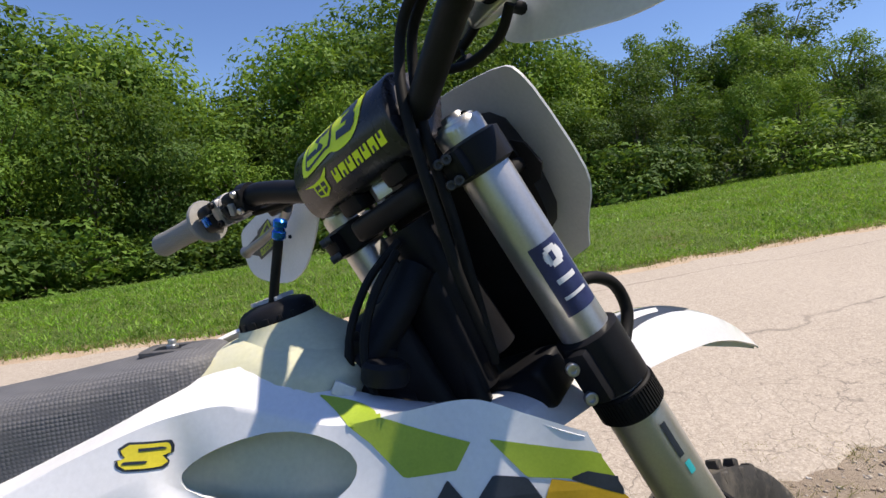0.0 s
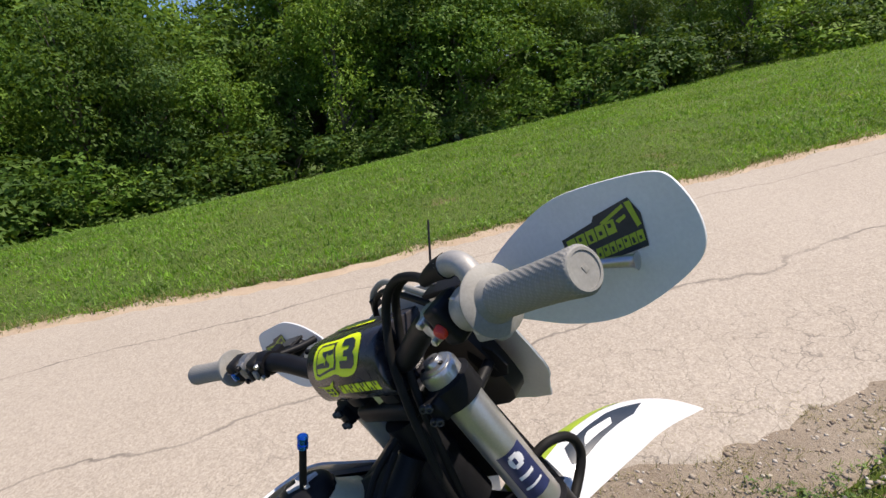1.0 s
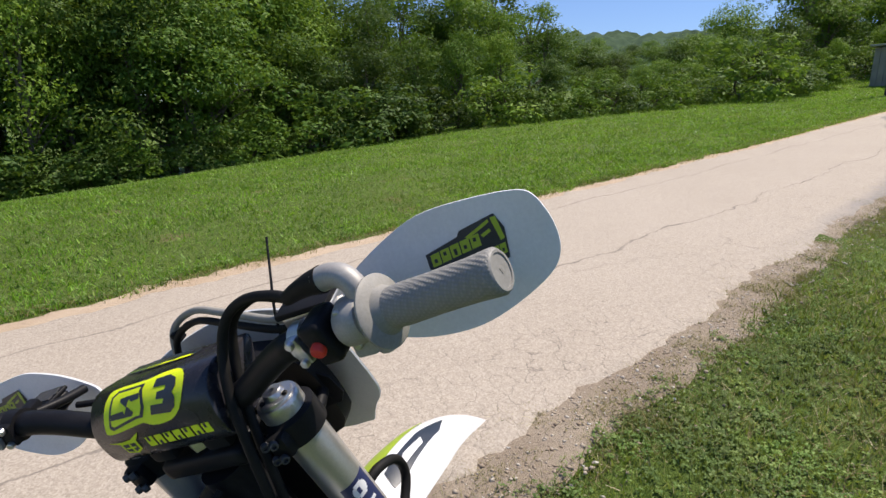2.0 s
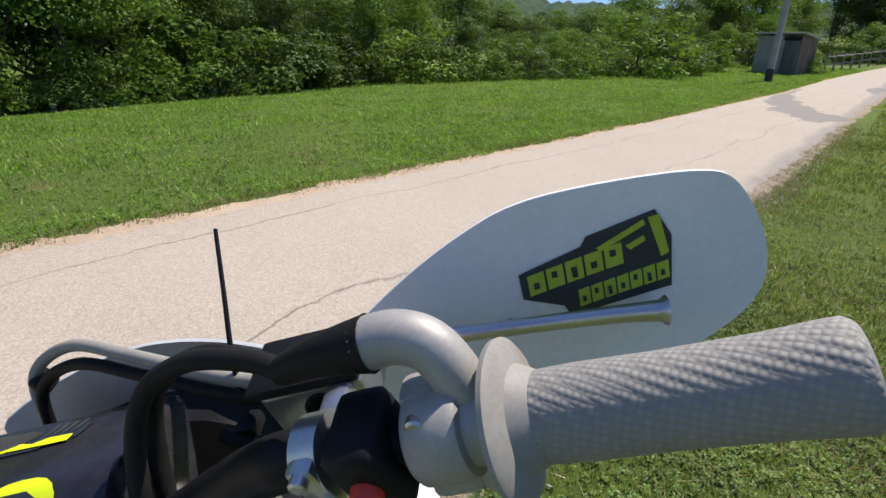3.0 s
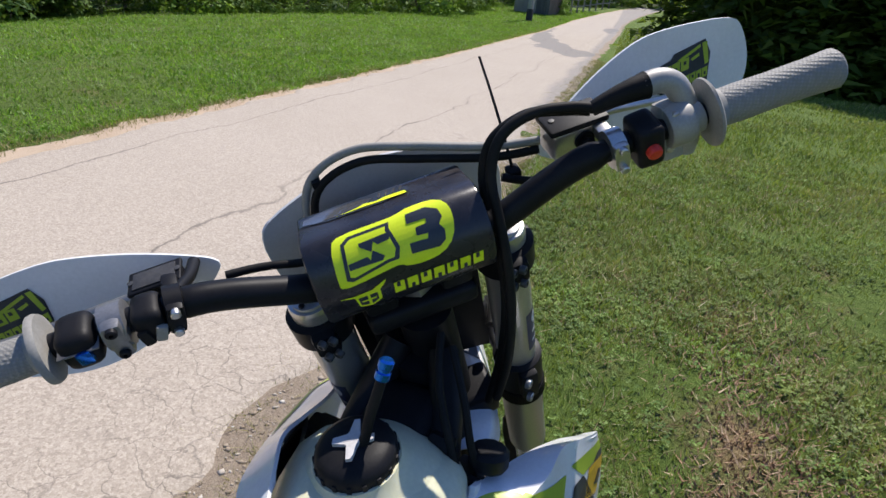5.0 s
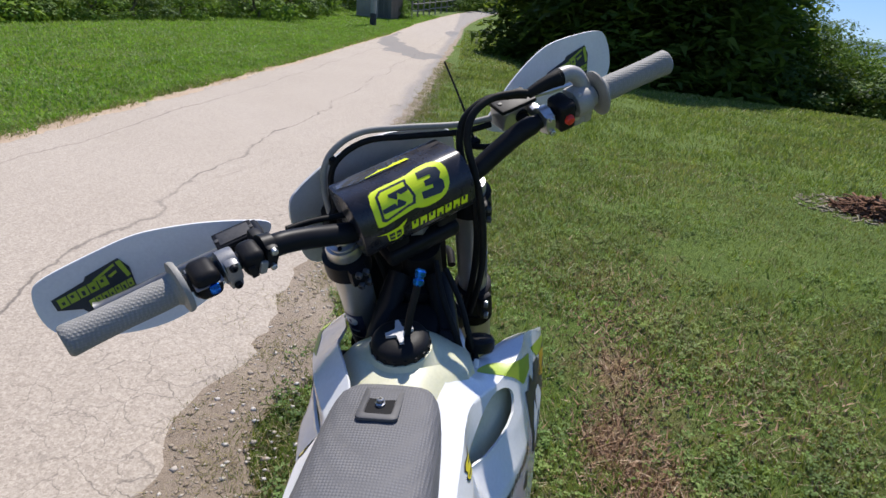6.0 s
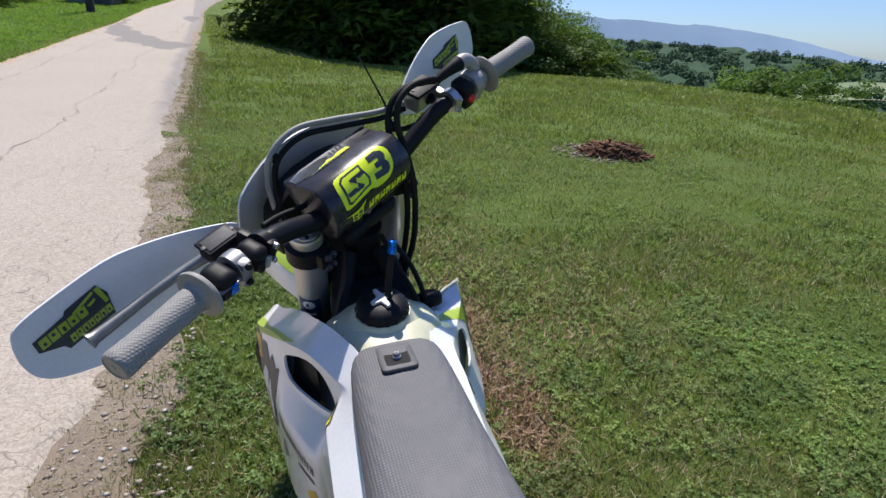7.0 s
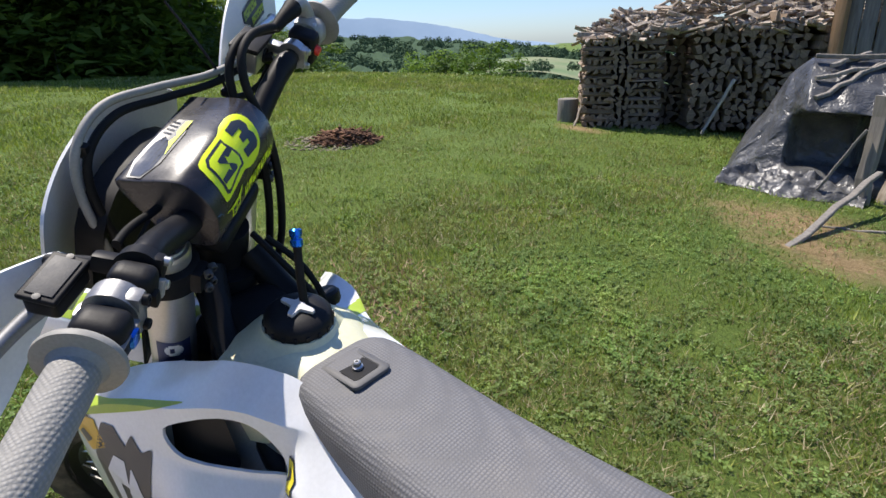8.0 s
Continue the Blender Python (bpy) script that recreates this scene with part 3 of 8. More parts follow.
# ---- loose stones on the verge ----
def scatter_stones(count, seed):
    rng = np.random.default_rng(seed)
    unit = np.array([[1, 0, 0], [-1, 0, 0], [0, 1, 0], [0, -1, 0], [0, 0, 1], [0, 0, -1]], float)
    tri = np.array([[0, 2, 4], [2, 1, 4], [1, 3, 4], [3, 0, 4], [2, 0, 5], [1, 2, 5], [3, 1, 5], [0, 3, 5]])
    s = rng.uniform(-3, 12, count)
    v = np.interp(s, [p[0] for p in NEAR_V], [p[1] for p in NEAR_V]) - rng.normal(0.09, 0.13, count)
    x, y = road_point(s, v)
    size = 0.0022 + 0.013 * rng.random(count) ** 5
    sc = size[:, None] * rng.uniform(0.6, 1.3, (count, 3))
    sc[:, 2] *= 0.55
    a = rng.uniform(0, 6.28, count)
    pts = unit[None] * sc[:, None] * rng.uniform(0.75, 1.2, (count, 6, 1))
    ca, sa = np.cos(a)[:, None], np.sin(a)[:, None]
    px, py = pts[..., 0] * ca - pts[..., 1] * sa, pts[..., 0] * sa + pts[..., 1] * ca
    P = np.stack([px + x[:, None], py + y[:, None], pts[..., 2] + (height(x, y) + 0.014)[:, None]], -1)
    F = (tri[None] + 6 * np.arange(count)[:, None, None]).reshape(-1, 3)
    return P.reshape(-1, 3), F


def island_material(name, stops, rough=0.9, translucent=0.0, bump=0.0, spec=0.3, straw=0.0):
    m, nt, b = nodes_of(name)
    g = nt.nodes.new("ShaderNodeNewGeometry")
    col = ramp(nt, g.outputs["Random Per Island"], stops)
    big = noisy(nt, coords(nt), 0.9, 3.0)
    col = mixed(nt, mathn(nt, "MULTIPLY", big, 0.5), col, stops[0][1], "MIX")
    if straw:
        co = coords(nt)
        dry = mathn(nt, "MULTIPLY", mathn(nt, "ADD", noisy(nt, co, 0.55, 4.0, 0.6), noisy(nt, co, 3.2, 4.0, 0.65)), 0.5)
        col = mixed(nt, ramp(nt, dry, [(0.48, (0, 0, 0)), (0.62, (straw, straw, straw))]), col, (0.36, 0.29, 0.13))
        lush = mathn(nt, "MULTIPLY", mathn(nt, "ADD", noisy(nt, co, 1.5, 4.0, 0.65, 0.6), noisy(nt, co, 6.0, 3.0, 0.6)), 0.5)
        col = mixed(nt, 1.0, col, ramp(nt, lush, [(0.40, (0.62, 0.62, 0.66)), (0.50, (0.98, 0.98, 0.98)), (0.60, (1.28, 1.32, 1.05))]), "MULTIPLY")
    nt.links.new(col, b.inputs["Base Color"])
    b.inputs["Roughness"].default_value = rough
    b.inputs["Specular IOR Level"].default_value = spec
    if translucent:
        t = nt.nodes.new("ShaderNodeBsdfTranslucent")
        warm = mixed(nt, 0.35, col, (0.30, 0.42, 0.03))
        nt.links.new(warm, t.inputs[0])
        mx = nt.nodes.new("ShaderNodeMixShader")
        mx.inputs[0].default_value = translucent
        out = nt.nodes["Material Output"]
        nt.links.new(b.outputs[0], mx.inputs[1])
        nt.links.new(t.outputs[0], mx.inputs[2])
        nt.links.new(mx.outputs[0], out.inputs[0])
    return m


STONE = island_material("verge stones", [(0.0, (0.26, 0.20, 0.145)), (0.5, (0.42, 0.36, 0.285)), (0.85, (0.56, 0.51, 0.44)), (1.0, (0.72, 0.70, 0.66))])
P, F = scatter_stones(20000, 11)
tagged(new("gravel", raw_mesh("gravel", P, F, STONE)), "loose pale gravel stones scattered on the verge", "gravel", kind="stuff")


# ---- grass blades ----
def blades(x, y, tall, wide, rng, lean=0.6):
    n = len(x)
    a = rng.uniform(0, 2 * np.pi, n)
    b = rng.uniform(0, 2 * np.pi, n)
    ln = lean * tall * rng.random(n)
    z = height(x, y)
    dx, dy = np.cos(a) * wide / 2, np.sin(a) * wide / 2
    tip = np.stack([x + np.cos(b) * ln, y + np.sin(b) * ln, z + tall], -1)
    mid = np.stack([x + np.cos(b) * ln * 0.35, y + np.sin(b) * ln * 0.35, z + tall * 0.55], -1)
    l0, r0 = np.stack([x - dx, y - dy, z - 0.01], -1), np.stack([x + dx, y + dy, z - 0.01], -1)
    l1, r1 = mid - np.stack([dx, dy, 0 * dx], -1) * 0.8, mid + np.stack([dx, dy, 0 * dx], -1) * 0.8
    P = np.stack([l0, r0, r1, l1, tip], 1).reshape(-1, 3)
    k = 5 * np.arange(n)[:, None]
    F = np.concatenate([k + [0, 1, 2], k + [0, 2, 3], k + [3, 2, 4]])
    return P, F


def spikes(x, y, tall, wide, rng, lean=0.6):
    """Plain blades of one face each, for grass farther off."""
    n = len(x)
    a = rng.uniform(0, 2 * np.pi, n)
    b = rng.uniform(0, 2 * np.pi, n)
    ln = lean * tall * rng.random(n)
    z = height(x, y)
    dx, dy = np.cos(a) * wide * 0.55, np.sin(a) * wide * 0.55
    P = np.stack([np.stack([x - dx, y - dy, z - 0.006], -1), np.stack([x + dx, y + dy, z - 0.006], -1), np.stack([x + np.cos(b) * ln, y + np.sin(b) * ln, z + tall], -1)], 1).reshape(-1, 3)
    return P, 3 * np.arange(n)[:, None] + [0, 1, 2]


def clover(x, y, up, size, rng):
    n = len(x)
    a = rng.uniform(0, 2 * np.pi, n)
    z = height(x, y) + up
    P = []
    for k in range(3):
        t = a + k * 2.094
        c, s = np.cos(t), np.sin(t)
        tilt = rng.uniform(-0.5, 0.5, n) * size
        P += [np.stack([x, y, z], -1),
              np.stack([x + (c * 0.7 - s * 0.45) * size, y + (s * 0.7 + c * 0.45) * size, z + tilt + 0.25 * size], -1),
              np.stack([x + c * 1.05 * size, y + s * 1.05 * size, z + tilt], -1),
              np.stack([x + (c * 0.7 + s * 0.45) * size, y + (s * 0.7 - c * 0.45) * size, z + tilt + 0.2 * size], -1)]
    P = np.stack(P, 1).reshape(-1, 3)
    k = 12 * np.arange(n)[:, None]
    F = np.concatenate([k + [0, 1, 2, 3], k + [4, 5, 6, 7], k + [8, 9, 10, 11]])
    return P, F


def lawn_places(count, rng, rmax):
    """Places on the near lawn, denser close by, thinner on worn ground."""
    r = rmax * rng.random(count) ** 1.25
    a = rng.uniform(radians(-84), radians(50), count)
    a = np.where(rng.random(count) < 0.2, rng.uniform(radians(50), radians(276), count), a) + rng.normal(0, 0.16, count)
    x, y = -0.5 + r * np.cos(a), -0.1 + r * np.sin(a)
    s, v = road_frame(x, y)
    edge = np.interp(s, [p[0] for p in NEAR_V], [p[1] for p in NEAR_V]) - 0.10
    edge = edge - 0.26 * (soft_noise(x, y, 2.2, 21) - 0.20) - 0.16 * (soft_noise(x, y, 8, 22) - 0.5)
    bare = soft_noise(x, y, 1.1, 31) * 0.6 + soft_noise(x, y, 3.3, 32) * 0.4
    spot = sum(np.exp(-(((x - cx) / rx) ** 2 + ((y - cy) / ry) ** 2) * 1.2) for cx, cy, rx, ry in WORN)
    ok = (v < edge) & (rng.random(count) > np.clip((bare - 0.56) * 4.5, 0, 0.85)) & (rng.random(count) > np.minimum(spot, 0.66))
    return x[ok], y[ok], r[ok]


def meadow_places(count, rng):
    s = rng.uniform(-12, 50, count)
    v = 0.10 + 19 * rng.random(count) ** 1.6
    v = v + 0.25 * soft_noise(s, v, 2.2, 41)
    x, y = road_point(s, v)
    far = np.hypot(x, y)
    ok = (v > np.interp(s, [p[0] for p in far_line], [p[1] for p in far_line]) + 0.06) & (far < 50) & (rng.random(count) < np.clip(9 / far, 0.25, 1.0))
    return x[ok], y[ok], far[ok]


BLADE = island_material("grass blades", [(0.0, (0.090, 0.145, 0.028)), (0.45, (0.205, 0.270, 0.050)), (0.80, (0.330, 0.372, 0.090)), (1.0, (0.54, 0.49, 0.25))], 0.5, 0.38, straw=0.55)
CLOVER = island_material("clover leaves", [(0.0, (0.070, 0.130, 0.036)), (0.6, (0.150, 0.240, 0.072)), (1.0, (0.30, 0.40, 0.15))], 0.6, 0.34, spec=0.12, straw=0.25)
MEADOW = island_material("meadow blades", [(0.0, (0.115, 0.260, 0.026)), (0.5, (0.195, 0.385, 0.040)), (1.0, (0.315, 0.51, 0.070))], 0.5, 0.45, straw=0.12)
rng = np.random.default_rng(5)
x, y, r = lawn_places(300000, rng, 15.0)
P, F = spikes(x, y, rng.uniform(0.012, 0.045, len(x)) * (1 + 0.06 * r), (0.0030 + 0.0016 * r) * rng.uniform(0.7, 1.4, len(x)), rng, 1.2)
tagged(new("lawn_grass", raw_mesh("lawn_grass", P, F, BLADE)), "short mown green and yellowish grass blades", "grass", kind="stuff")
x, y, r = lawn_places(170000, rng, 7.0)
keep = soft_noise(x, y, 1.7, 51) * 0.5 + soft_noise(x, y, 7.0, 52) * 0.5 > rng.uniform(0.36, 0.80, len(x))
x, y, r = x[keep], y[keep], r[keep]
P, F = clover(x, y, rng.uniform(0.008, 0.035, len(x)), (0.0045 + 0.009 * rng.random(len(x)) ** 1.6) * (1 + 0.12 * r), rng)
tagged(new("lawn_clover", raw_mesh("lawn_clover", P, F, CLOVER)), "low green clover leaves among the grass", "clover", kind="stuff")
CLIPPING = island_material("dry grass clippings", [(0.0, (0.13, 0.085, 0.045)), (0.3, (0.27, 0.21, 0.10)), (0.7, (0.46, 0.40, 0.22)), (1.0, (0.66, 0.60, 0.42))], 0.7, 0.25)
x, y, r = lawn_places(210000, rng, 7.0)
keep = soft_noise(x, y, 1.2, 53) * 0.5 + soft_noise(x, y, 6.0, 54) * 0.5 > rng.uniform(0.25, 0.62, len(x))
x, y, r = x[keep], y[keep], r[keep]
P, F = spikes(x, y, rng.uniform(0.008, 0.034, len(x)), rng.uniform(0.0022, 0.0040, len(x)) * (1 + 0.25 * r), rng, 3.2)
tagged(new("grass_clippings", raw_mesh("grass_clippings", P, F, CLIPPING)), "dry straw-coloured clippings lying on the lawn", "grass", kind="stuff")
CRUMB = island_material("reddish soil crumbs", [(0.0, (0.20, 0.115, 0.065)), (0.5, (0.40, 0.26, 0.155)), (1.0, (0.60, 0.47, 0.32))])
lots = [(1.26, -0.30, 0.13, 0.08, 1500), (1.10, -0.45, 0.13, 0.08, 1600), (0.94, -0.44, 0.09, 0.07, 800), (1.72, -0.34, 0.24, 0.14, 1500), (1.80, -0.74, 0.24, 0.13, 1000), (2.4, -0.15, 0.35, 0.2, 1600), (2.05, -1.1, 0.3, 0.15, 700), (1.30, -3.8, 0.5, 0.35, 2200)]
x = np.concatenate([rng.normal(cx, rx, n) for cx, cy, rx, ry, n in lots])
y = np.concatenate([rng.normal(cy, ry, n) for cx, cy, rx, ry, n in lots])
P, F = spikes(x, y, rng.uniform(0.006, 0.026, len(x)), rng.uniform(0.004, 0.010, len(x)), rng, 3.0)
tagged(new("soil_litter", raw_mesh("soil_litter", P, F, CRUMB)), "reddish brown crumbs and dead stalks on worn soil", "soil", kind="stuff")
x, y, r = meadow_places(420000, rng)
P, F = spikes(x, y, rng.uniform(0.02, 0.06, len(x)) * (1 + 0.015 * r), (0.007 + 0.0014 * r) * rng.uniform(0.7, 1.4, len(x)), rng, 1.6)
tagged(new("meadow_grass", raw_mesh("meadow_grass", P, F, MEADOW)), "lush green meadow grass and clover", "grass", kind="stuff")
x, y, r = meadow_places(60000, rng)
P, F = clover(x, y, rng.uniform(0.02, 0.06, len(x)), rng.uniform(0.012, 0.022, len(x)) * (1 + 0.05 * r), rng)
tagged(new("meadow_clover", raw_mesh("meadow_clover", P, F, CLOVER)), "bright clover leaves in the meadow", "clover", kind="stuff")


def far_lawn(count, rng):
    """Coarser grass on the lawn farther off, up to the crest."""
    r = 12 + 26 * rng.random(count) ** 1.1
    a = rng.uniform(radians(-84), radians(19), count)
    x, y = r * np.cos(a), r * np.sin(a)
    s, v = road_frame(x, y)
    ok = v < np.interp(s, [p[0] for p in NEAR_V], [p[1] for p in NEAR_V]) - 0.3
    return x[ok], y[ok], r[ok]


x, y, r = far_lawn(110000, rng)
P, F = spikes(x, y, rng.uniform(0.03, 0.085, len(x)), 0.0022 * r * rng.uniform(0.7, 1.4, len(x)), rng, 1.6)
tagged(new("far_lawn_grass", raw_mesh("far_lawn_grass", P, F, BLADE)), "short yellowish green grass towards the slope's crest", "grass", kind="stuff")


def verge_tufts(count, rng):
    """Dry tufts along the broken edge of the lane."""
    cs = rng.uniform(-2, 14, 520)
    cv = np.interp(cs, [p[0] for p in NEAR_V], [p[1] for p in NEAR_V]) - rng.normal(0.12, 0.13, 520)
    k = rng.integers(0, 520, count)
    s, v = cs[k] + rng.normal(0, 0.045, count), cv[k] + rng.normal(0, 0.04, count)
    return road_point(s, v)


def far_tufts(count, rng):
    """Thin brownish grass between the sandy strip and the meadow."""
    s = rng.uniform(-6, 26, count)
    v = np.interp(s, [p[0] for p in far_line], [p[1] for p in far_line]) + 0.10 + 0.16 * soft_noise(s, 0 * s, 2.4, 44) + rng.normal(0, 0.07, count)
    return road_point(s, v)


x, y = verge_tufts(46000, rng)
P, F = blades(x, y, rng.uniform(0.008, 0.042, len(x)), rng.uniform(0.0018, 0.004, len(x)), rng, 2.4)
DRY_BLADE = island_material("dry grass blades", [(0.0, (0.15, 0.17, 0.05)), (0.35, (0.30, 0.235, 0.11)), (1.0, (0.54, 0.44, 0.25))], 0.6, 0.35)
P2, F2 = blades(*far_tufts(16000, rng), rng.uniform(0.015, 0.06, 16000), rng.uniform(0.004, 0.009, 16000), rng, 1.6)
P, F = np.concatenate([P, P2]), np.concatenate([F, F2 + len(P)])
tagged(new("verge_tufts", raw_mesh("verge_tufts", P, F, DRY_BLADE)), "dry straw-coloured grass tufts on the gravel verge", "grass", kind="stuff")


# ---- trees ----
def bark(name, dark, light):
    m, nt, b = nodes_of(name)
    co = coords(nt)
    w = nt.nodes.new("ShaderNodeMapping")
    w.inputs["Scale"].default_value = (1, 1, 0.2)
    nt.links.new(co, w.inputs[0])
    f = noisy(nt, w.outputs[0], 22, 6.0, 0.7)
    nt.links.new(ramp(nt, f, [(0.3, dark), (0.7, light)]), b.inputs["Base Color"])
    b.inputs["Roughness"].default_value = 0.9
    bumped(nt, b, f, 0.8, 0.02)
    return m


BARK = bark("grey brown bark", (0.07, 0.055, 0.04), (0.19, 0.155, 0.12))


def leaves(name, a, b, c, translucent=0.3):
    m, nt, bs = nodes_of(name)
    g = nt.nodes.new("ShaderNodeNewGeometry")
    col = ramp(nt, g.outputs["Random Per Island"], [(0.0, a), (0.5, b), (1.0, c)])
    oi = nt.nodes.new("ShaderNodeObjectInfo")
    col = mixed(nt, 1.0, col, ramp(nt, oi.outputs["Random"], [(0.0, (0.50, 0.52, 0.55)), (0.3, (0.80, 0.86, 0.9)), (0.6, (1.0, 1.0, 0.9)), (1.0, (1.32, 1.22, 0.95))]), "MULTIPLY")
    lump = noisy(nt, coords(nt), 0.9, 3.0, 0.6)
    col = mixed(nt, 1.0, col, ramp(nt, lump, [(0.3, (0.68, 0.70, 0.72)), (0.7, (1.22, 1.2, 1.1))]), "MULTIPLY")
    nt.links.new(col, bs.inputs["Base Color"])
    bs.inputs["Roughness"].default_value = 0.6
    bs.inputs["Specular IOR Level"].default_value = 0.18
    t = nt.nodes.new("ShaderNodeBsdfTranslucent")
    nt.links.new(mixed(nt, 0.4, col, (0.22, 0.32, 0.02)), t.inputs[0])
    mx = nt.nodes.new("ShaderNodeMixShader")
    mx.inputs[0].default_value = translucent
    nt.links.new(bs.outputs[0], mx.inputs[1])
    nt.links.new(t.outputs[0], mx.inputs[2])
    nt.links.new(mx.outputs[0], nt.nodes["Material Output"].inputs[0])
    return m


LEAF_BRIGHT = leaves("bright locust leaves", (0.080, 0.160, 0.022), (0.130, 0.245, 0.036), (0.205, 0.32, 0.058), 0.36)
LEAF_DARK = leaves("dark oak leaves", (0.042, 0.092, 0.020), (0.070, 0.135, 0.028), (0.120, 0.195, 0.044), 0.30)
NEEDLES = leaves("dark conifer sprays", (0.060, 0.110, 0.026), (0.110, 0.172, 0.038), (0.190, 0.255, 0.056), 0.58)


def leaf_cards(centres, normals, length, width, rng):
    """A bent leaf of four corners at each centre."""
    n = len(centres)
    nrm = normals + rng.normal(0, 0.30, (n, 3))
    nrm /= np.linalg.norm(nrm, axis=1, keepdims=True) + 1e-9
    t = np.cross(nrm, rng.normal(0, 1, (n, 3)))
    t /= np.linalg.norm(t, axis=1, keepdims=True) + 1e-9
    b = np.cross(nrm, t)
    L, W = length[:, None], width[:, None]
    droop = -nrm * L * 0.18
    P = np.stack([centres - t * L * 0.42 - b * W * 0.46, centres - t * L * 0.30 + b * W * 0.60, centres + t * L * 0.62 + droop], 1).reshape(-1, 3)
    return P, (3 * np.arange(n)[:, None] + [0, 1, 2])


def crown_points(clumps, per, spread, rng):
    """Leaf places and outward ways for clumps of (centre, radius)."""
    C, Nn = [], []
    for (cx, cy, cz, r), k in zip(clumps, per):
        d = rng.normal(0, 1, (k, 3))
        d /= np.linalg.norm(d, axis=1, keepdims=True)
        rad = r * (0.70 + 0.38 * rng.random((k, 1)))
        p = d * rad * np.array([1.15, 1.15, 0.72]) + [cx, cy, cz]
        C.append(p)
        Nn.append(d * 0.85 + [0, 0, 0.45])
    return np.concatenate(C), np.concatenate(Nn)


def limb_mesh(top, spots, rng, radius):
    bm = bmesh.new()
    bend = [Vector((rng.normal(0, 0.12), rng.normal(0, 0.12), top * f)) for f in (0.3, 0.6, 0.85)]
    tube(bm, [(0, 0, -0.3), (0, 0, 0.2), *bend], lambda t: radius * (1.25 - 1.05 * t), 7, 3)
    for s in spots:
        f = min(0.8, max(0.15, s[2] / top * 0.6))
        base = Vector((0, 0, top * f)).lerp(bend[1], 0.3)
        base = Vector((base.x, base.y, top * f))
        end = Vector(s[:3])
        mid = base.lerp(end, 0.5) + Vector((0, 0, 0.12 * (end - base).length))
        tube(bm, [base, mid, end], lambda t: radius * 0.42 * (1.05 - 0.9 * t), 4, 2)
    return bm


def broadleaf(seed, leaf_mat, leaf_len, n_leaf, low, name="tree", label="", airy=False):
    """A tree 8 m high, built at the origin: trunk, limbs and an uneven crown of clumps of single leaves."""
    rng = np.random.default_rng(seed)
    clumps = []
    lobes = [(rng.normal(0, 0.75), rng.normal(0, 0.75), rng.uniform(low + 1.2, 6.6), rng.uniform(0.9, 1.5)) for _ in range(9)]
    lobes.append((0, 0, 6.7, 1.0))
    for lx, ly, lz, lr in lobes:
        shrink = 1.0 - 0.45 * max(0, (lz - 4.5) / 3)
        for _ in range(6 if airy else 7):
            d = rng.normal(0, 1, 3)
            d /= np.linalg.norm(d)
            p = np.array([lx, ly, lz]) + d * lr * shrink * np.array([1.05, 1.05, 0.8])
            if p[2] > low * 0.6:
                clumps.append((*p, rng.uniform(0.25, 0.50) if airy else rng.uniform(0.40, 0.92)))
    for _ in range(10):
        a, rr = rng.uniform(0, 6.28), rng.uniform(0.7, 1.7)
        clumps.append((rr * math.cos(a), rr * math.sin(a), rng.uniform(low * 0.6 + 0.3, low + 1.6), rng.uniform(0.3, 0.55)))
    w = np.array([c[3] ** 2 for c in clumps])
    per = np.maximum(8, (w / w.sum() * n_leaf)).astype(int)
    C, Nn = crown_points(clumps, per, 1.0, rng)
    k = len(C)
    P, F = leaf_cards(C, Nn, leaf_len * rng.uniform(0.6, 1.35, k), leaf_len * rng.uniform(0.4, 0.75, k), rng)
    t = thing(name, Matrix(), label, "tree", "trees at the wood's edge")
    part("trunk", limb_mesh(7.0, [clumps[i] for i in rng.choice(len(clumps), 16, replace=False)], rng, 0.13), BARK, t)
    crown = new("crown", raw_mesh("crown", P, F, leaf_mat))
    crown.parent = t
    return t


def shrub(seed, leaf_mat, leaf_len, n_leaf, label):
    """A bush about 2 m high."""
    rng = np.random.default_rng(seed)
    clumps = []
    for _ in range(34):
        a, rr = rng.uniform(0, 6.28), 1.05 * math.sqrt(rng.random())
        z = rng.uniform(0.15, 1.0 + 0.75 * (1 - rr / 1.15) + 0.2 * rng.random())
        clumps.append((rr * math.cos(a), rr * math.sin(a), z, rng.uniform(0.18, 0.40)))
    w = np.array([c[3] ** 2 for c in clumps])
    per = np.maximum(8, (w / w.sum() * n_leaf)).astype(int)
    C, Nn = crown_points(clumps, per, 1.0, rng)
    k = len(C)
    P, F = leaf_cards(C, Nn, leaf_len * rng.uniform(0.6, 1.35, k), leaf_len * rng.uniform(0.4, 0.75, k), rng)
    t = thing("bush", Matrix(), label, "bush", "bushes at the wood's edge")
    part("stem", limb_mesh(1.3, [clumps[i] for i in rng.choice(len(clumps), 9, replace=False)], rng, 0.035), BARK, t)
    crown = new("crown", raw_mesh("crown", P, F, leaf_mat))
    crown.parent = t
    return t


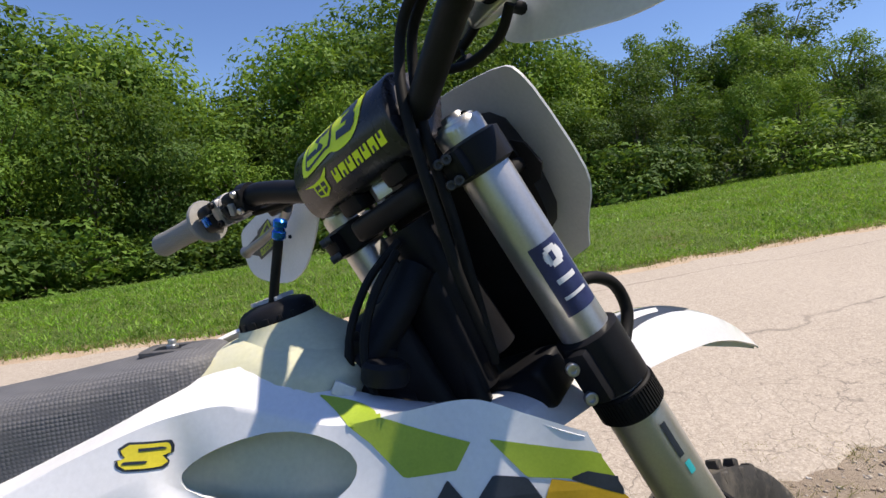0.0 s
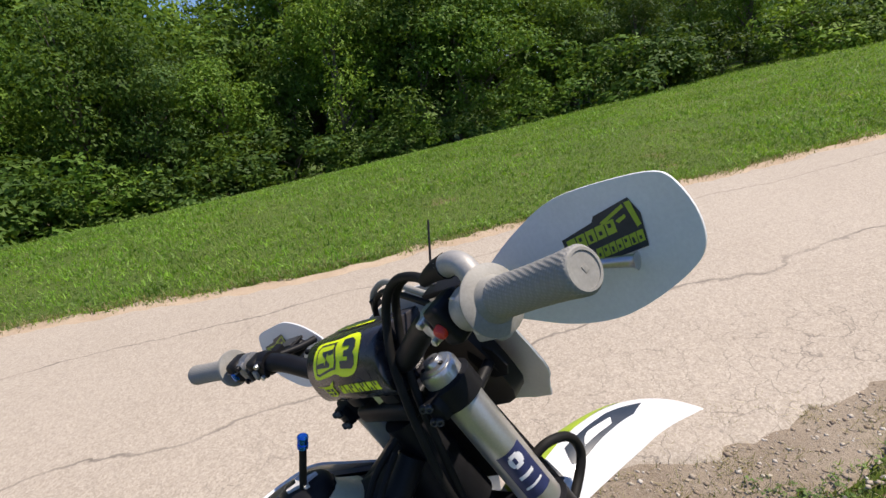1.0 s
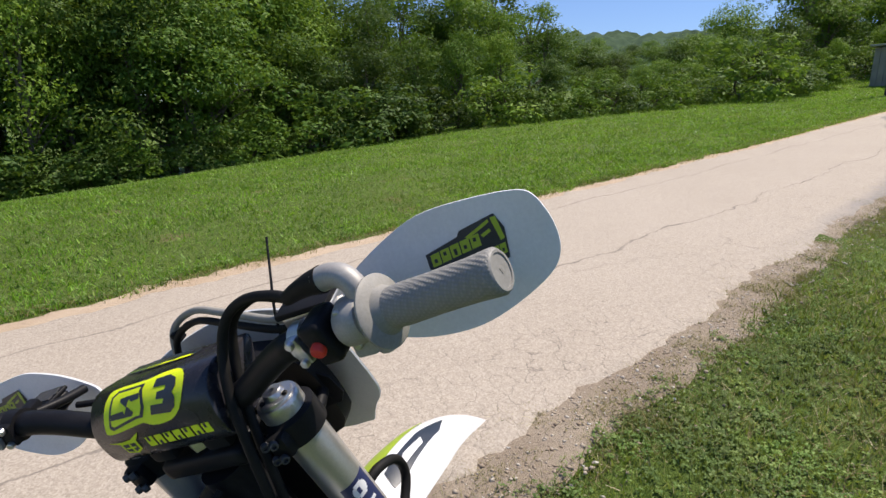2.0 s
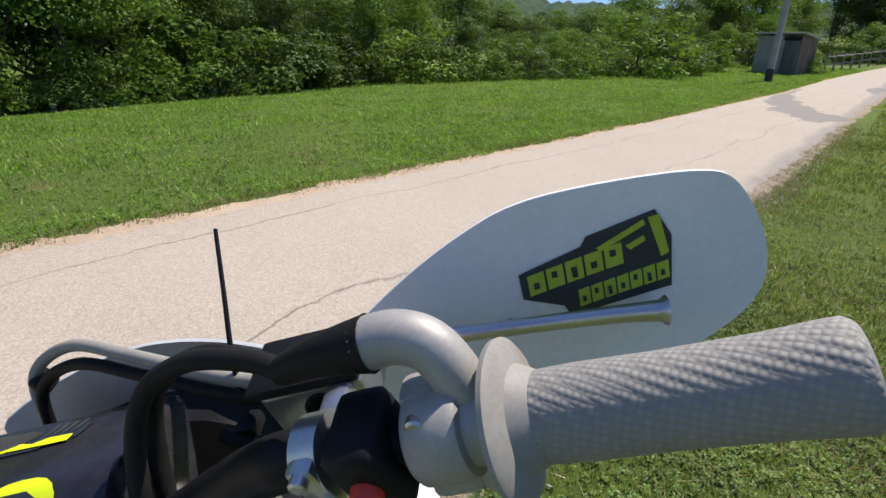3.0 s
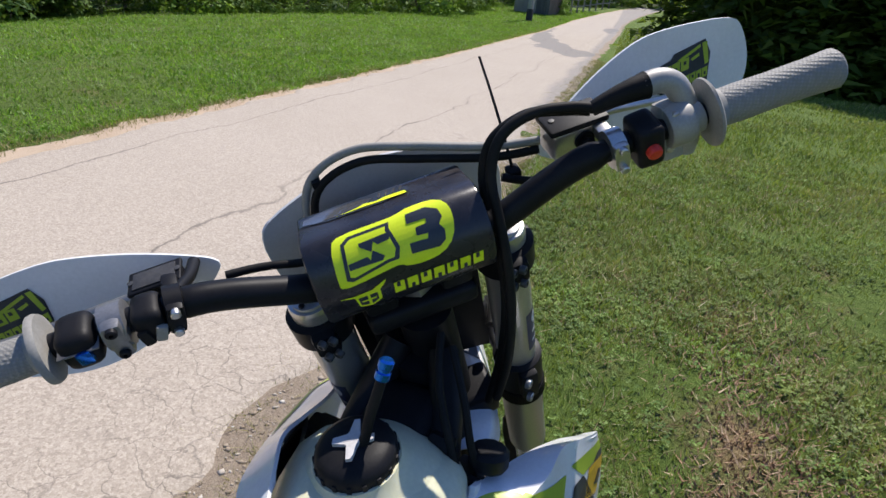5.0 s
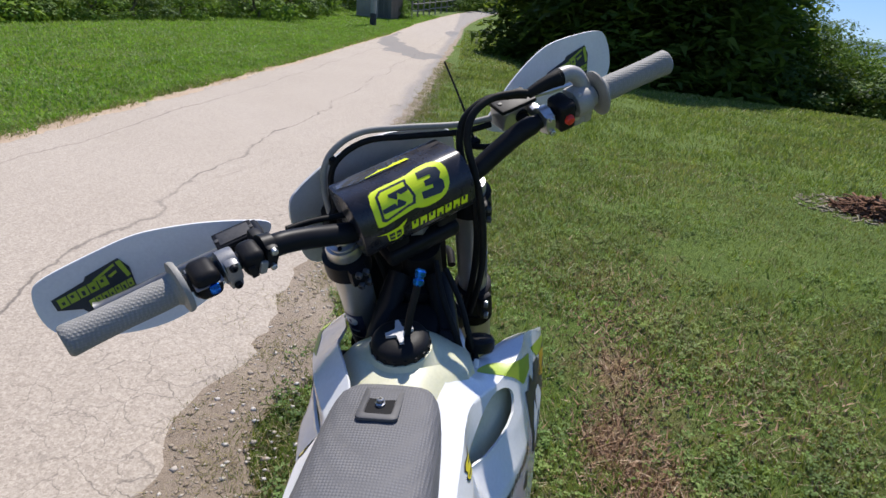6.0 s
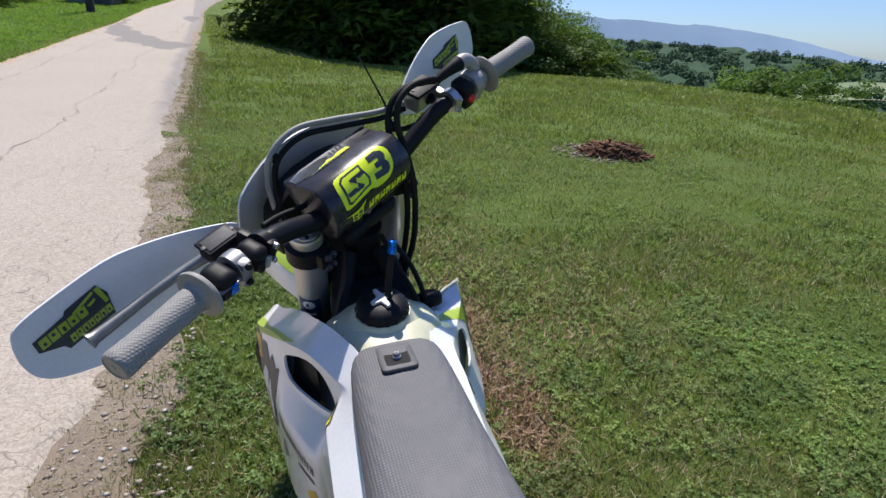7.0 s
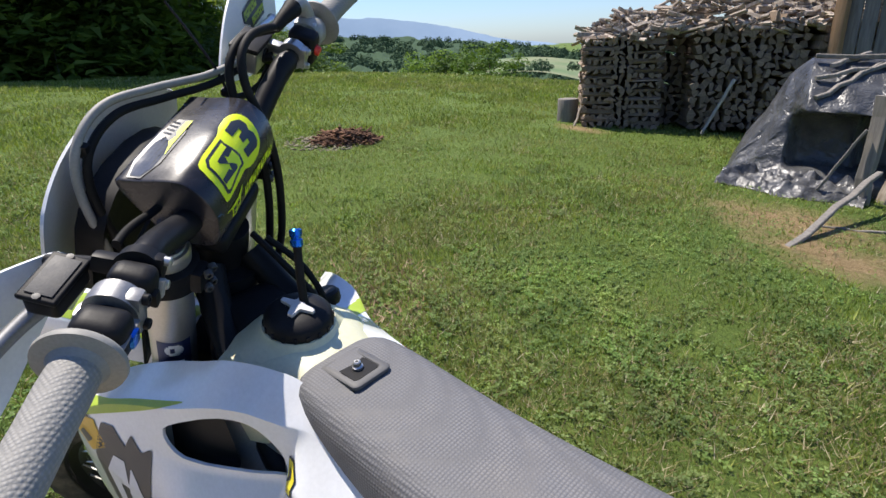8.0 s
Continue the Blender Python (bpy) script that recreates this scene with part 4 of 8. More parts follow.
def conifer(seed, n_branch, label):
    """A spruce 10 m high with drooping sprays down to the ground."""
    rng = np.random.default_rng(seed)
    C, Nn, L = [], [], []
    tips = []
    for _ in range(n_branch):
        h = 0.25 + 9.4 * rng.random() ** 1.15
        reach = (0.35 + 2.5 * (1 - h / 10.2) ** 0.8) * rng.uniform(0.75, 1.12)
        a = rng.uniform(0, 6.28)
        k = max(5, int(reach * 11))
        t = np.linspace(0.15, 1.0, k)
        wid = 0.30 * reach * np.sin(np.pi * np.clip(t * 0.8 + 0.15, 0, 1)) + 0.06
        side = rng.normal(0, 1, k) * wid
        px = np.cos(a) * reach * t - np.sin(a) * side
        py = np.sin(a) * reach * t + np.cos(a) * side
        pz = h - 0.32 * reach * t ** 1.6 - 0.25 * np.abs(side) + rng.normal(0, 0.05, k)
        C.append(np.stack([px, py, np.maximum(pz, 0.05)], -1))
        Nn.append(np.tile([0.25 * math.cos(a), 0.25 * math.sin(a), 0.9], (k, 1)))
        tips.append((math.cos(a) * reach * 0.9, math.sin(a) * reach * 0.9, h - 0.25 * reach, h))
    C, Nn = np.concatenate(C), np.concatenate(Nn)
    k = len(C)
    P, F = leaf_cards(C, Nn, rng.uniform(0.20, 0.46, k), rng.uniform(0.09, 0.20, k), rng)
    t = thing("conifer", Matrix(), label, "conifer", "conifers beside the field")
    bm = bmesh.new()
    tube(bm, [(0, 0, -0.4), (0, 0, 3), (0, 0, 6.5), (0, 0, 9.9)], lambda u: 0.17 * (1.02 - u), 9, 3)
    for tx, ty, tz, h in tips[:: max(1, len(tips) // 60)]:
        tube(bm, [(0, 0, h), (tx * 0.5, ty * 0.5, h - 0.06), (tx, ty, tz)], lambda u: 0.025 * (1.05 - u), 5, 2)
    part("trunk", bm, BARK, t)
    crown = new("crown", raw_mesh("crown", P, F, NEEDLES))
    crown.parent = t
    return t


LOCUST = "tall leafy tree with bright green sunlit crown"
OAK = "dense tree with dark green crown"
AIRY = [broadleaf(111, LEAF_DARK, 0.135, 4600, 3.4, label="slender tree with a thin open crown", airy=True), broadleaf(112, LEAF_BRIGHT, 0.135, 4600, 3.0, label="slender tree with a thin open crown", airy=True)]
KINDS = [broadleaf(101, LEAF_BRIGHT, 0.155, 8000, 1.6, label=LOCUST), broadleaf(102, LEAF_DARK, 0.16, 8400, 1.0, label=OAK),
         broadleaf(103, LEAF_BRIGHT, 0.15, 8000, 2.2, label=LOCUST), broadleaf(104, LEAF_DARK, 0.16, 8400, 1.8, label=OAK),
         broadleaf(105, LEAF_BRIGHT, 0.165, 8000, 0.9, label=LOCUST)]
BUSHES = [shrub(201, LEAF_BRIGHT, 0.10, 3200, "low bright green bush at the meadow's edge"), shrub(202, LEAF_DARK, 0.10, 3200, "low dark green bush at the meadow's edge")]
SPRUCES = [conifer(301, 900, "tall dark green conifer with drooping branches"), conifer(302, 850, "tall dark green conifer with drooping branches")]
used = {}


def plant(kind, x, y, size, wide=1.0, turn=0.0, sink=0.0):
    """Set a tree; the first of a kind is the built one itself, the others are copies."""
    m = Matrix.Translation((x, y, h1(x, y) - sink)) @ pose(0, 0, 0, 0, 0, turn) @ Matrix.Diagonal((size * wide, size * wide, size, 1))
    if kind not in used:
        used[kind] = True
        kind.matrix_basis = m
        return kind
    first = kind.matrix_basis.copy()
    kind.matrix_basis = Matrix()
    got = copy_thing(kind, m)
    kind.matrix_basis = first
    return got


# the wood beyond the meadow: (bearing, way to its edge, top angle)
EDGE = [(150, 14.5, 16), (133, 16, 18), (125, 16.7, 19), (121, 17.1, 16), (118, 17.4, 10.5), (115, 17.6, 11.5), (112.5, 17.7, 14), (108, 17.9, 12), (105.5, 18, 19), (97, 18, 22), (88, 18, 19), (80, 20, 15), (76.5, 20, 11.5), (73.5, 20, 15.5), (70, 21, 13), (67.5, 22, 15.5), (61.5, 22.5, 14), (58, 23, 12.5), (55, 23.5, 9.4), (51, 25, 7.2), (45, 26.5, 6.8), (40, 31, 7.0), (38, 33, 11.5), (33, 40, 12), (30, 50, 12), (24, 58, 12), (10, 70, 11)]
rnd = random.Random(77)


def edge_at(az):
    a = [e[0] for e in EDGE][::-1]
    return float(np.interp(az, a, [e[1] for e in EDGE][::-1])), float(np.interp(az, a, [e[2] for e in EDGE][::-1]))


az = 149.0
k = 0
while az > 15:
    r0, top = edge_at(az)
    for row in range(3):
        a = az + rnd.uniform(-1.6, 1.6)
        r = r0 + 1.2 + row * (3.0 + r0 * 0.05) + rnd.uniform(-0.5, 0.8)
        x, y = r * math.cos(radians(a)), r * math.sin(radians(a))
        lift = (0.60, 0.84, 1.04)[row] * rnd.uniform(0.85, 1.08)
        want = 1.4 + r * math.tan(radians(top * lift)) - h1(x, y)
        size = max(2.2, want) / 7.9
        kind = KINDS[(k * 3 + row * 2) % 5]
        if row == 2 and (56 < a < 79 or 107 < a < 117):
            kind = AIRY[k % 2]
        plant(kind, x, y, size, rnd.uniform(0.80, 1.20) * (1.05 if r < 30 else 1.25), rnd.uniform(0, 360), 0.1)
    a = az + rnd.uniform(-2, 2)
    r = r0 - 0.1 + rnd.uniform(-0.4, 0.5)
    x, y = r * math.cos(radians(a)), r * math.sin(radians(a))
    plant(BUSHES[k % 2], x, y, rnd.uniform(0.8, 1.5) * (1.0 if r < 30 else 1.5), 1.35, rnd.uniform(0, 360), 0.1)
    az -= 3.6 * 19 / max(r0, 19) ** 1.0 + 0.9
    k += 1

# dark conifers and bushes at the end of the field
for a, r, tall in ((10, 21.5, 9.5), (5.5, 18.5, 10.0), (1.0, 17.8, 10.5), (-3.0, 18.0, 9.5), (-5.4, 19.5, 8.6), (-7.4, 22, 6.4), (8, 26, 11), (2, 25, 12), (-3, 26, 11)):
    x, y = r * math.cos(radians(a)), r * math.sin(radians(a))
    plant(SPRUCES[int(a * 2) % 2], x, y, (tall + 0.9) / 10.0, rnd.uniform(1.0, 1.2), rnd.uniform(0, 360), 0.2)
for a, r, tall in ((-9.6, 19.5, 3.6), (-12.4, 20.5, 3.0), (-15.5, 22, 2.7)):
    x, y = r * math.cos(radians(a)), r * math.sin(radians(a))
    plant(KINDS[(0, 2, 4)[int(r * 2) % 3]], x, y, (tall + 0.6) / 8.0, 1.35, rnd.uniform(0, 360), 0.3)
for i in range(11):
    a = (-9 - i * 1.4 if i < 8 else -8 - i * 2.9) + rnd.uniform(-1, 1)
    r = float(np.interp(a, [c[0] for c in CREST], [c[1] for c in CREST])) + rnd.uniform(5, 9)
    x, y = r * math.cos(radians(a)), r * math.sin(radians(a))
    plant(BUSHES[i % 2], x, y, rnd.uniform(0.7, 1.2), 1.4, rnd.uniform(0, 360), 0.1)
for i in range(15):
    a = -11 - i * 2.6 + rnd.uniform(-1, 1)
    r = float(np.interp(a, [c[0] for c in CREST], [c[1] for c in CREST])) + rnd.uniform(32, 70)
    x, y = r * math.cos(radians(a)), r * math.sin(radians(a))
    plant(KINDS[(i * 2 + 1) % 5], x, y, rnd.uniform(0.55, 0.8), 1.2, rnd.uniform(0, 360), 0.1)


# ---- the valley and the far hills ----
def woods_material():
    m, nt, b = nodes_of("far woodland canopy")
    co = coords(nt)
    f = noisy(nt, co, 0.05, 6.0, 0.7)
    g = noisy(nt, co, 0.35, 4.0, 0.7)
    col = mixed(nt, 0.6, ramp(nt, f, [(0.3, (0.035, 0.068, 0.040)), (0.7, (0.065, 0.105, 0.055))]), ramp(nt, g, [(0.35, (0.025, 0.050, 0.030)), (0.7, (0.075, 0.120, 0.058))]))
    nt.links.new(col, b.inputs["Base Color"])
    b.inputs["Roughness"].default_value = 0.95
    b.inputs["Specular IOR Level"].default_value = 0.1
    return m


WOODS = woods_material()


def canopy(name, r0, r1, nr, a0, a1, na, z_of, crown, amp, material, label):
    """Wooded land seen from far: a sheet with a rounded crown on each tree's place."""
    R = np.geomspace(r0, r1, nr)
    A = np.radians(np.linspace(a0, a1, na))
    rr, aa = np.meshgrid(R, A, indexing="ij")
    X, Y = rr * np.cos(aa), rr * np.sin(aa)
    Z = z_of(np.degrees(aa), rr)
    cell = crown * (1 + rr / 900)
    n1 = soft_noise(X / cell, Y / cell, 1.0, 61)
    n2 = soft_noise(X / cell, Y / cell, 2.3, 62)
    n3 = soft_noise(X / cell, Y / cell, 0.3, 63)
    Z = Z + amp * (1 + rr / 1500) * (n1 * 0.9 + n2 * 0.6 + n3 * 0.9 - 1.1)
    V = np.stack([X, Y, Z], -1).reshape(-1, 3)
    i, j = np.meshgrid(np.arange(nr - 1), np.arange(na - 1), indexing="ij")
    Q = np.stack([i * na + j, (i + 1) * na + j, (i + 1) * na + j + 1, i * na + j + 1], -1).reshape(-1, 4)
    ob = new(name, raw_mesh(name, V, Q, material, True))
    return tagged(ob, label, "woods", kind="stuff")


def valley_z(az, r):
    top = np.interp(az, [-80, -55, -46, -42.5, -38, -30, -20, -10, 5, 30], [-1.9, -1.8, -1.6, -0.95, -0.3, 0.45, 1.05, 2.1, 2.9, 2.9])
    t = np.clip((r - 60) / (1500 - 60), 0, 1)
    low = -15 - 22 * np.clip((r - 60) / 200, 0, 1)
    return low * (1 - t ** 0.7) + (1.4 + np.tan(np.radians(top)) * r) * t ** 0.7


canopy("valley_woods", 62, 1500, 150, -84, 22, 520, valley_z, 6.0, 5.0, WOODS, "wooded valley with rounded tree crowns, far below the field")


def crown_blobs(name, count, a0, a1, r0, r1, z_of, clear, size, seed, material, label):
    """Rounded uneven tree crowns strewn over wooded land."""
    rng = np.random.default_rng(seed)
    a = rng.uniform(a0, a1, count)
    r = r0 * (r1 / r0) ** rng.random(count)
    ok = np.ones(count, bool)
    for c0, c1, d0, d1 in clear:
        ok &= ~((a > c0) & (a < c1) & (r > d0) & (r < d1))
    a, r = a[ok], r[ok]
    n = len(a)
    x, y = r * np.cos(np.radians(a)), r * np.sin(np.radians(a))
    s = size * (1 + r / 420) * rng.uniform(0.6, 1.35, n)
    z = z_of(a, r) + s * 0.5
    m = 100
    d = rng.normal(0, 1, (n, m, 3))
    d[..., 2] = np.abs(d[..., 2]) * 0.9 - 0.25
    d /= np.linalg.norm(d, axis=2, keepdims=True)
    lump = 1 + 0.22 * np.sin(d[..., 0] * 5 + a[:, None]) * np.sin(d[..., 1] * 5 - a[:, None]) + rng.normal(0, 0.08, (n, m))
    C = d * (lump * s[:, None])[..., None] * rng.uniform(0.85, 1.15, (n, 1, 3)) + np.stack([x, y, z], -1)[:, None]
    L = (s[:, None] * rng.uniform(0.24, 0.46, (n, m))).ravel()
    P, F = leaf_cards(C.reshape(-1, 3), d.reshape(-1, 3), L, L * 0.8, rng)
    return tagged(new(name, raw_mesh(name, P, F, material)), label, "woods", kind="stuff")


def blob_material():
    m, nt, b = nodes_of("far tree crowns")
    g_ = nt.nodes.new("ShaderNodeNewGeometry")
    col = ramp(nt, g_.outputs["Random Per Island"], [(0.0, (0.045, 0.085, 0.045)), (0.5, (0.065, 0.110, 0.055)), (0.85, (0.080, 0.130, 0.065)), (1.0, (0.105, 0.155, 0.080))])
    fine = noisy(nt, coords(nt), 0.08, 4.0, 0.75)
    col = mixed(nt, 0.6, col, ramp(nt, fine, [(0.35, (0.035, 0.068, 0.040)), (0.7, (0.095, 0.145, 0.072))]))
    nt.links.new(col, b.inputs["Base Color"])
    b.inputs["Roughness"].default_value = 0.95
    b.inputs["Specular IOR Level"].default_value = 0.1
    return m


BLOBS = blob_material()
crown_blobs("valley_trees", 3900, -70, 16, 66, 1300, valley_z, [(-47.5, -34.5, 140, 350)], 2.0, 81, BLOBS, "many dark green tree crowns down in the valley")


def wood_hill_z(az, r):
    top = np.interp(az, [15, 25, 32, 40, 47, 52, 60, 75], [7.0, 7.4, 6.6, 7.2, 7.3, 7.4, 7.0, 7.0])
    t = np.clip((r - 75) / (240 - 75), 0, 1)
    return 3.0 * (1 - t) + (1.4 + np.tan(np.radians(top)) * r) * t


canopy("hillside_woods", 75, 240, 90, 8, 80, 420, wood_hill_z, 4.5, 3.0, WOODS, "wooded hillside rising behind the meadow")
for i in range(30):
    a, r = 16 + i * 1.25 + rnd.uniform(-0.6, 0.6), rnd.uniform(78, 190)
    x, y = r * math.cos(radians(a)), r * math.sin(radians(a))
    got = plant(KINDS[(i * 3) % 5], x, y, rnd.uniform(0.9, 1.3), 1.35, rnd.uniform(0, 360), 0.1)
    got.location.z = float(wood_hill_z(a, r)) - 2.0


def field_material():
    m, nt, b = nodes_of("far pasture")
    co = coords(nt)
    nt.links.new(ramp(nt, noisy(nt, co, 0.03, 5.0), [(0.35, (0.085, 0.160, 0.055)), (0.65, (0.21, 0.22, 0.115))]), b.inputs["Base Color"])
    b.inputs["Roughness"].default_value = 0.95
    return m


def far_field(a0, a1, r0, r1, rise, label):
    A, R = np.linspace(a0, a1, 24), np.linspace(r0, r1, 10)
    aa, rr = np.meshgrid(np.radians(A), R, indexing="ij")
    w = (rr - r0) / (r1 - r0)
    mid = np.sin(np.linspace(0, np.pi, 24))[:, None]
    el = rise[0] + (rise[1] - rise[0]) * w
    Z = 1.4 + np.tan(np.radians(el)) * rr - (1 - mid) * 3.0
    V = np.stack([rr * np.cos(aa), rr * np.sin(aa), Z], -1).reshape(-1, 3)
    i, j = np.meshgrid(np.arange(23), np.arange(9), indexing="ij")
    Q = np.stack([i * 10 + j, (i + 1) * 10 + j, (i + 1) * 10 + j + 1, i * 10 + j + 1], -1).reshape(-1, 4)[:, ::-1]
    return tagged(new("pasture", raw_mesh("pasture", V, Q, FIELD, True)), label, "field", kind="structure")


FIELD = field_material()
far_field(-46.5, -35, 170, 330, (-2.9, -1.55), "sunlit green pasture down in the valley")
crown_blobs("field_hedges", 20, -46, -35.5, 175, 260, lambda az_, r_: 1.4 + np.tan(np.radians(-2.9 + 1.35 * (r_ - 170) / 160)) * r_ - 1.0, [], 1.15, 83, BLOBS, "dark hedges and trees strewn over the valley pasture")


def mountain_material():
    m, nt, b = nodes_of("mountain with haze in its blue")
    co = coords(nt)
    # the haze of distance is painted into the base colour as pale blue
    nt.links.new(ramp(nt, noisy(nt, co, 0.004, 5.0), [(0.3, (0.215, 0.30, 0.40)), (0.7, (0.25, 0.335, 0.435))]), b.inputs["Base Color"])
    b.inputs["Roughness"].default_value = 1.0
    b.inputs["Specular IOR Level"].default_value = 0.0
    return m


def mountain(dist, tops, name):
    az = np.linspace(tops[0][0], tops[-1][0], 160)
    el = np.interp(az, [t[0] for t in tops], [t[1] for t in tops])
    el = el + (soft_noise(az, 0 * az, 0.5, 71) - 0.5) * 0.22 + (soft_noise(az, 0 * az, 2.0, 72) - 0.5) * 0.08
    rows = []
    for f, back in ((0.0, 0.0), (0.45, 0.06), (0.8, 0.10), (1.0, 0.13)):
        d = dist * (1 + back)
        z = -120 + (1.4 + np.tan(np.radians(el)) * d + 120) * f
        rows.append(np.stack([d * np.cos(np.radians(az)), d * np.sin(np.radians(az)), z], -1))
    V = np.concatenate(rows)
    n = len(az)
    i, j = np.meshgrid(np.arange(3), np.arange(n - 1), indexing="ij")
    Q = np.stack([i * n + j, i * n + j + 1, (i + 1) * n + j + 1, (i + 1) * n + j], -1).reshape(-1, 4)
    return tagged(new(name, raw_mesh(name, V, Q, MOUNTAIN, True)), "mountain ridge on the horizon with blue haze in its colour", "mountain", kind="structure")


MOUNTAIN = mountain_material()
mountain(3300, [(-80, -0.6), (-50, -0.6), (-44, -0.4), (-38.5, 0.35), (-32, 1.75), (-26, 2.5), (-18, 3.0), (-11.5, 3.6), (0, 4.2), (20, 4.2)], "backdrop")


# ---- the motorcycle ----
# Its own frame: x ahead, y to its left, z up. It leans on its side stand.
BIKE_M = Matrix.Translation((0, 0, 0.94)) @ pose(0, 0, 0, 0, 0, 14) @ pose(0, 0, 0, 0, -3, 0) @ pose(0, 0, 0, -5, 0, 0) @ Matrix.Translation((0, 0, -0.94))
bike = thing("dirt_bike", BIKE_M, "white enduro motorcycle with green graphics parked on its stand, bars turned", "motorcycle")

# The steering turned 39 degrees to the left on an axis raked by 26 degrees.
RAKE, STEER = radians(26), radians(39)
axis_up = Vector((-math.sin(RAKE), 0, math.cos(RAKE)))
ahead0 = Vector((math.cos(RAKE), 0, math.sin(RAKE)))
left0 = Vector((0, 1, 0))
ahead_s = ahead0 * math.cos(STEER) + left0 * math.sin(STEER)
left_s = left0 * math.cos(STEER) - ahead0 * math.sin(STEER)
STEER_M = Matrix.Translation((0.234, -0.003, 1.092)) @ Matrix((ahead_s, left_s, axis_up)).transposed().to_4x4()


def steered(name, bm, material, parent=None, label="", smooth=True):
    bmesh.ops.transform(bm, matrix=STEER_M, verts=bm.verts)
    return part(name, bm, material, parent or bike, label, smooth)


def mirror(pts):
    return [(p[0], -p[1], p[2]) for p in pts]


# -- forks and clamps --
for side in (1, -1):
    fx, fy = 0.020, 0.106 * side
    at = Matrix.Translation((fx, fy, 0))
    leg = steered("fork_tube", lathed([(0.0262, -0.30), (0.0262, -0.215), (0.0262, -0.05), (0.0255, -0.046), (0.0255, 0.002)], at, 40), FORK_METAL, label="grey anodised fork tube")
    steered("fork_cap", lathed([(0.0255, -0.004), (0.0255, 0.003), (0.0240, 0.007), (0.0205, 0.0075), (0.0200, 0.0105), (0.0125, 0.0115), (0.0115, 0.016), (0.0105, 0.0175), (0.004, 0.0175), (0.0035, 0.014)], at, 32), ALU, leg, "machined aluminium fork cap")
    adj = bmesh.new()
    for k in range(3):
        a = 2.1 * k + 0.4
        lathe(adj, [(0.0032, 0.006), (0.0032, 0.0125), (0.0022, 0.0135)], Matrix.Translation((fx + 0.0155 * math.cos(a), fy + 0.0155 * math.sin(a), 0)), 10)
    steered("cap_bolt", adj, SATIN_BLACK, leg)
    steered("fork_slider_tube", lathed([(0.030, -0.50), (0.0308, -0.495), (0.0308, -0.330), (0.0300, -0.320), (0.029, -0.296)], at, 40), FORK_METAL, label="grey lower fork tube with print")
    steered("fork_slider", lathed([(0.024, -0.85), (0.024, -0.49)], at, 32), FORK_SLIDER, label="polished fork slider")
    ribs = bmesh.new()
    prof = [(0.0312, -0.329), (0.0338, -0.3265), (0.0338, -0.3005), (0.0322, -0.2985)]
    lathe(ribs, prof, at, 36)
    for k in range(60):
        box(ribs, (0.0022, 0.0019, 0.024), at @ Matrix.Rotation(2 * math.pi * k / 60, 4, "Z") @ Matrix.Translation((0.0341, 0, -0.3135)), 0.0)
    steered("ribbed_ring", ribs, RUBBER, label="ribbed black rubber ring")
    foot = boxed((0.055, 0.045, 0.10), Matrix.Translation((fx + 0.012, fy, -0.845)), 0.010, 3)
    steered("axle_lug", foot, ALU)
    guard = slab(rounded([(-0.034, -0.80), (0.034, -0.80), (0.034, -0.55), (0.025, -0.47), (-0.02, -0.47), (-0.034, -0.56)], 1), 0.004, lambda u, v, w: Vector((fx + 0.037 + w, fy + u, v)))
    steered("fork_guard", guard, BLACK_PLASTIC, label="black plastic fork guard")

for name, zc, hgt in (("upper_fork_clamp", -0.028, 0.036), ("lower_fork_clamp", -0.265, 0.066)):
    clamp = steered(name, boxed((0.058, 0.120, hgt * 0.72), Matrix.Translation((0.004, 0, zc)), 0.010, 3), SATIN_BLACK, label="black milled fork clamp")
    for side in (1, -1):
        ring = lathed([(0.0268, zc - hgt / 2), (0.0335, zc - hgt / 2 + 0.003), (0.0335, zc + hgt / 2 - 0.003), (0.0268, zc + hgt / 2)], Matrix.Translation((0.020, 0.106 * side, 0)), 36)
        steered("clamp_collar", ring, SATIN_BLACK, clamp)
        steered("clamp_lug", boxed((0.030, 0.026, hgt * 0.86), Matrix.Translation((-0.008, 0.106 * side, zc)), 0.006), SATIN_BLACK, clamp)
    for side in (1, -1):
        for z in ((-0.011, 0.011) if hgt < 0.05 else (-0.017, 0.017)):
            for yo in ((0.0, 0.018) if hgt < 0.05 else (0.0,)):
                p = Vector((-0.024, (0.106 + yo * 0.6 - (0.006 if hgt > 0.05 else 0.010)) * side, zc + z))
                m = axis(p, p + Vector((-1, 0.9 * side, 0)))
                steered("clamp_bolt", lathed([(r * (1.0 if hgt < 0.05 else 1.35), z) for r, z in ((0.0050, 0.0), (0.0050, 0.0055), (0.0042, 0.0065), (0.0026, 0.0065), (0.0024, 0.003))], m, 14), ENGINE_METAL if hgt < 0.05 else ALU, clamp, "steel clamp bolt")
steered("stem_nut", lathed([(0.017, -0.012), (0.017, 0.002), (0.014, 0.006), (0.008, 0.006), (0.007, 0.0)], Matrix(), 6), ALU, label="steel steering stem nut")
part("head_tube", tubed([STEER_M @ Vector((0, 0, -0.215)), STEER_M @ Vector((0, 0, -0.05))], 0.031, 24, 1), SATIN_BLACK, bike)

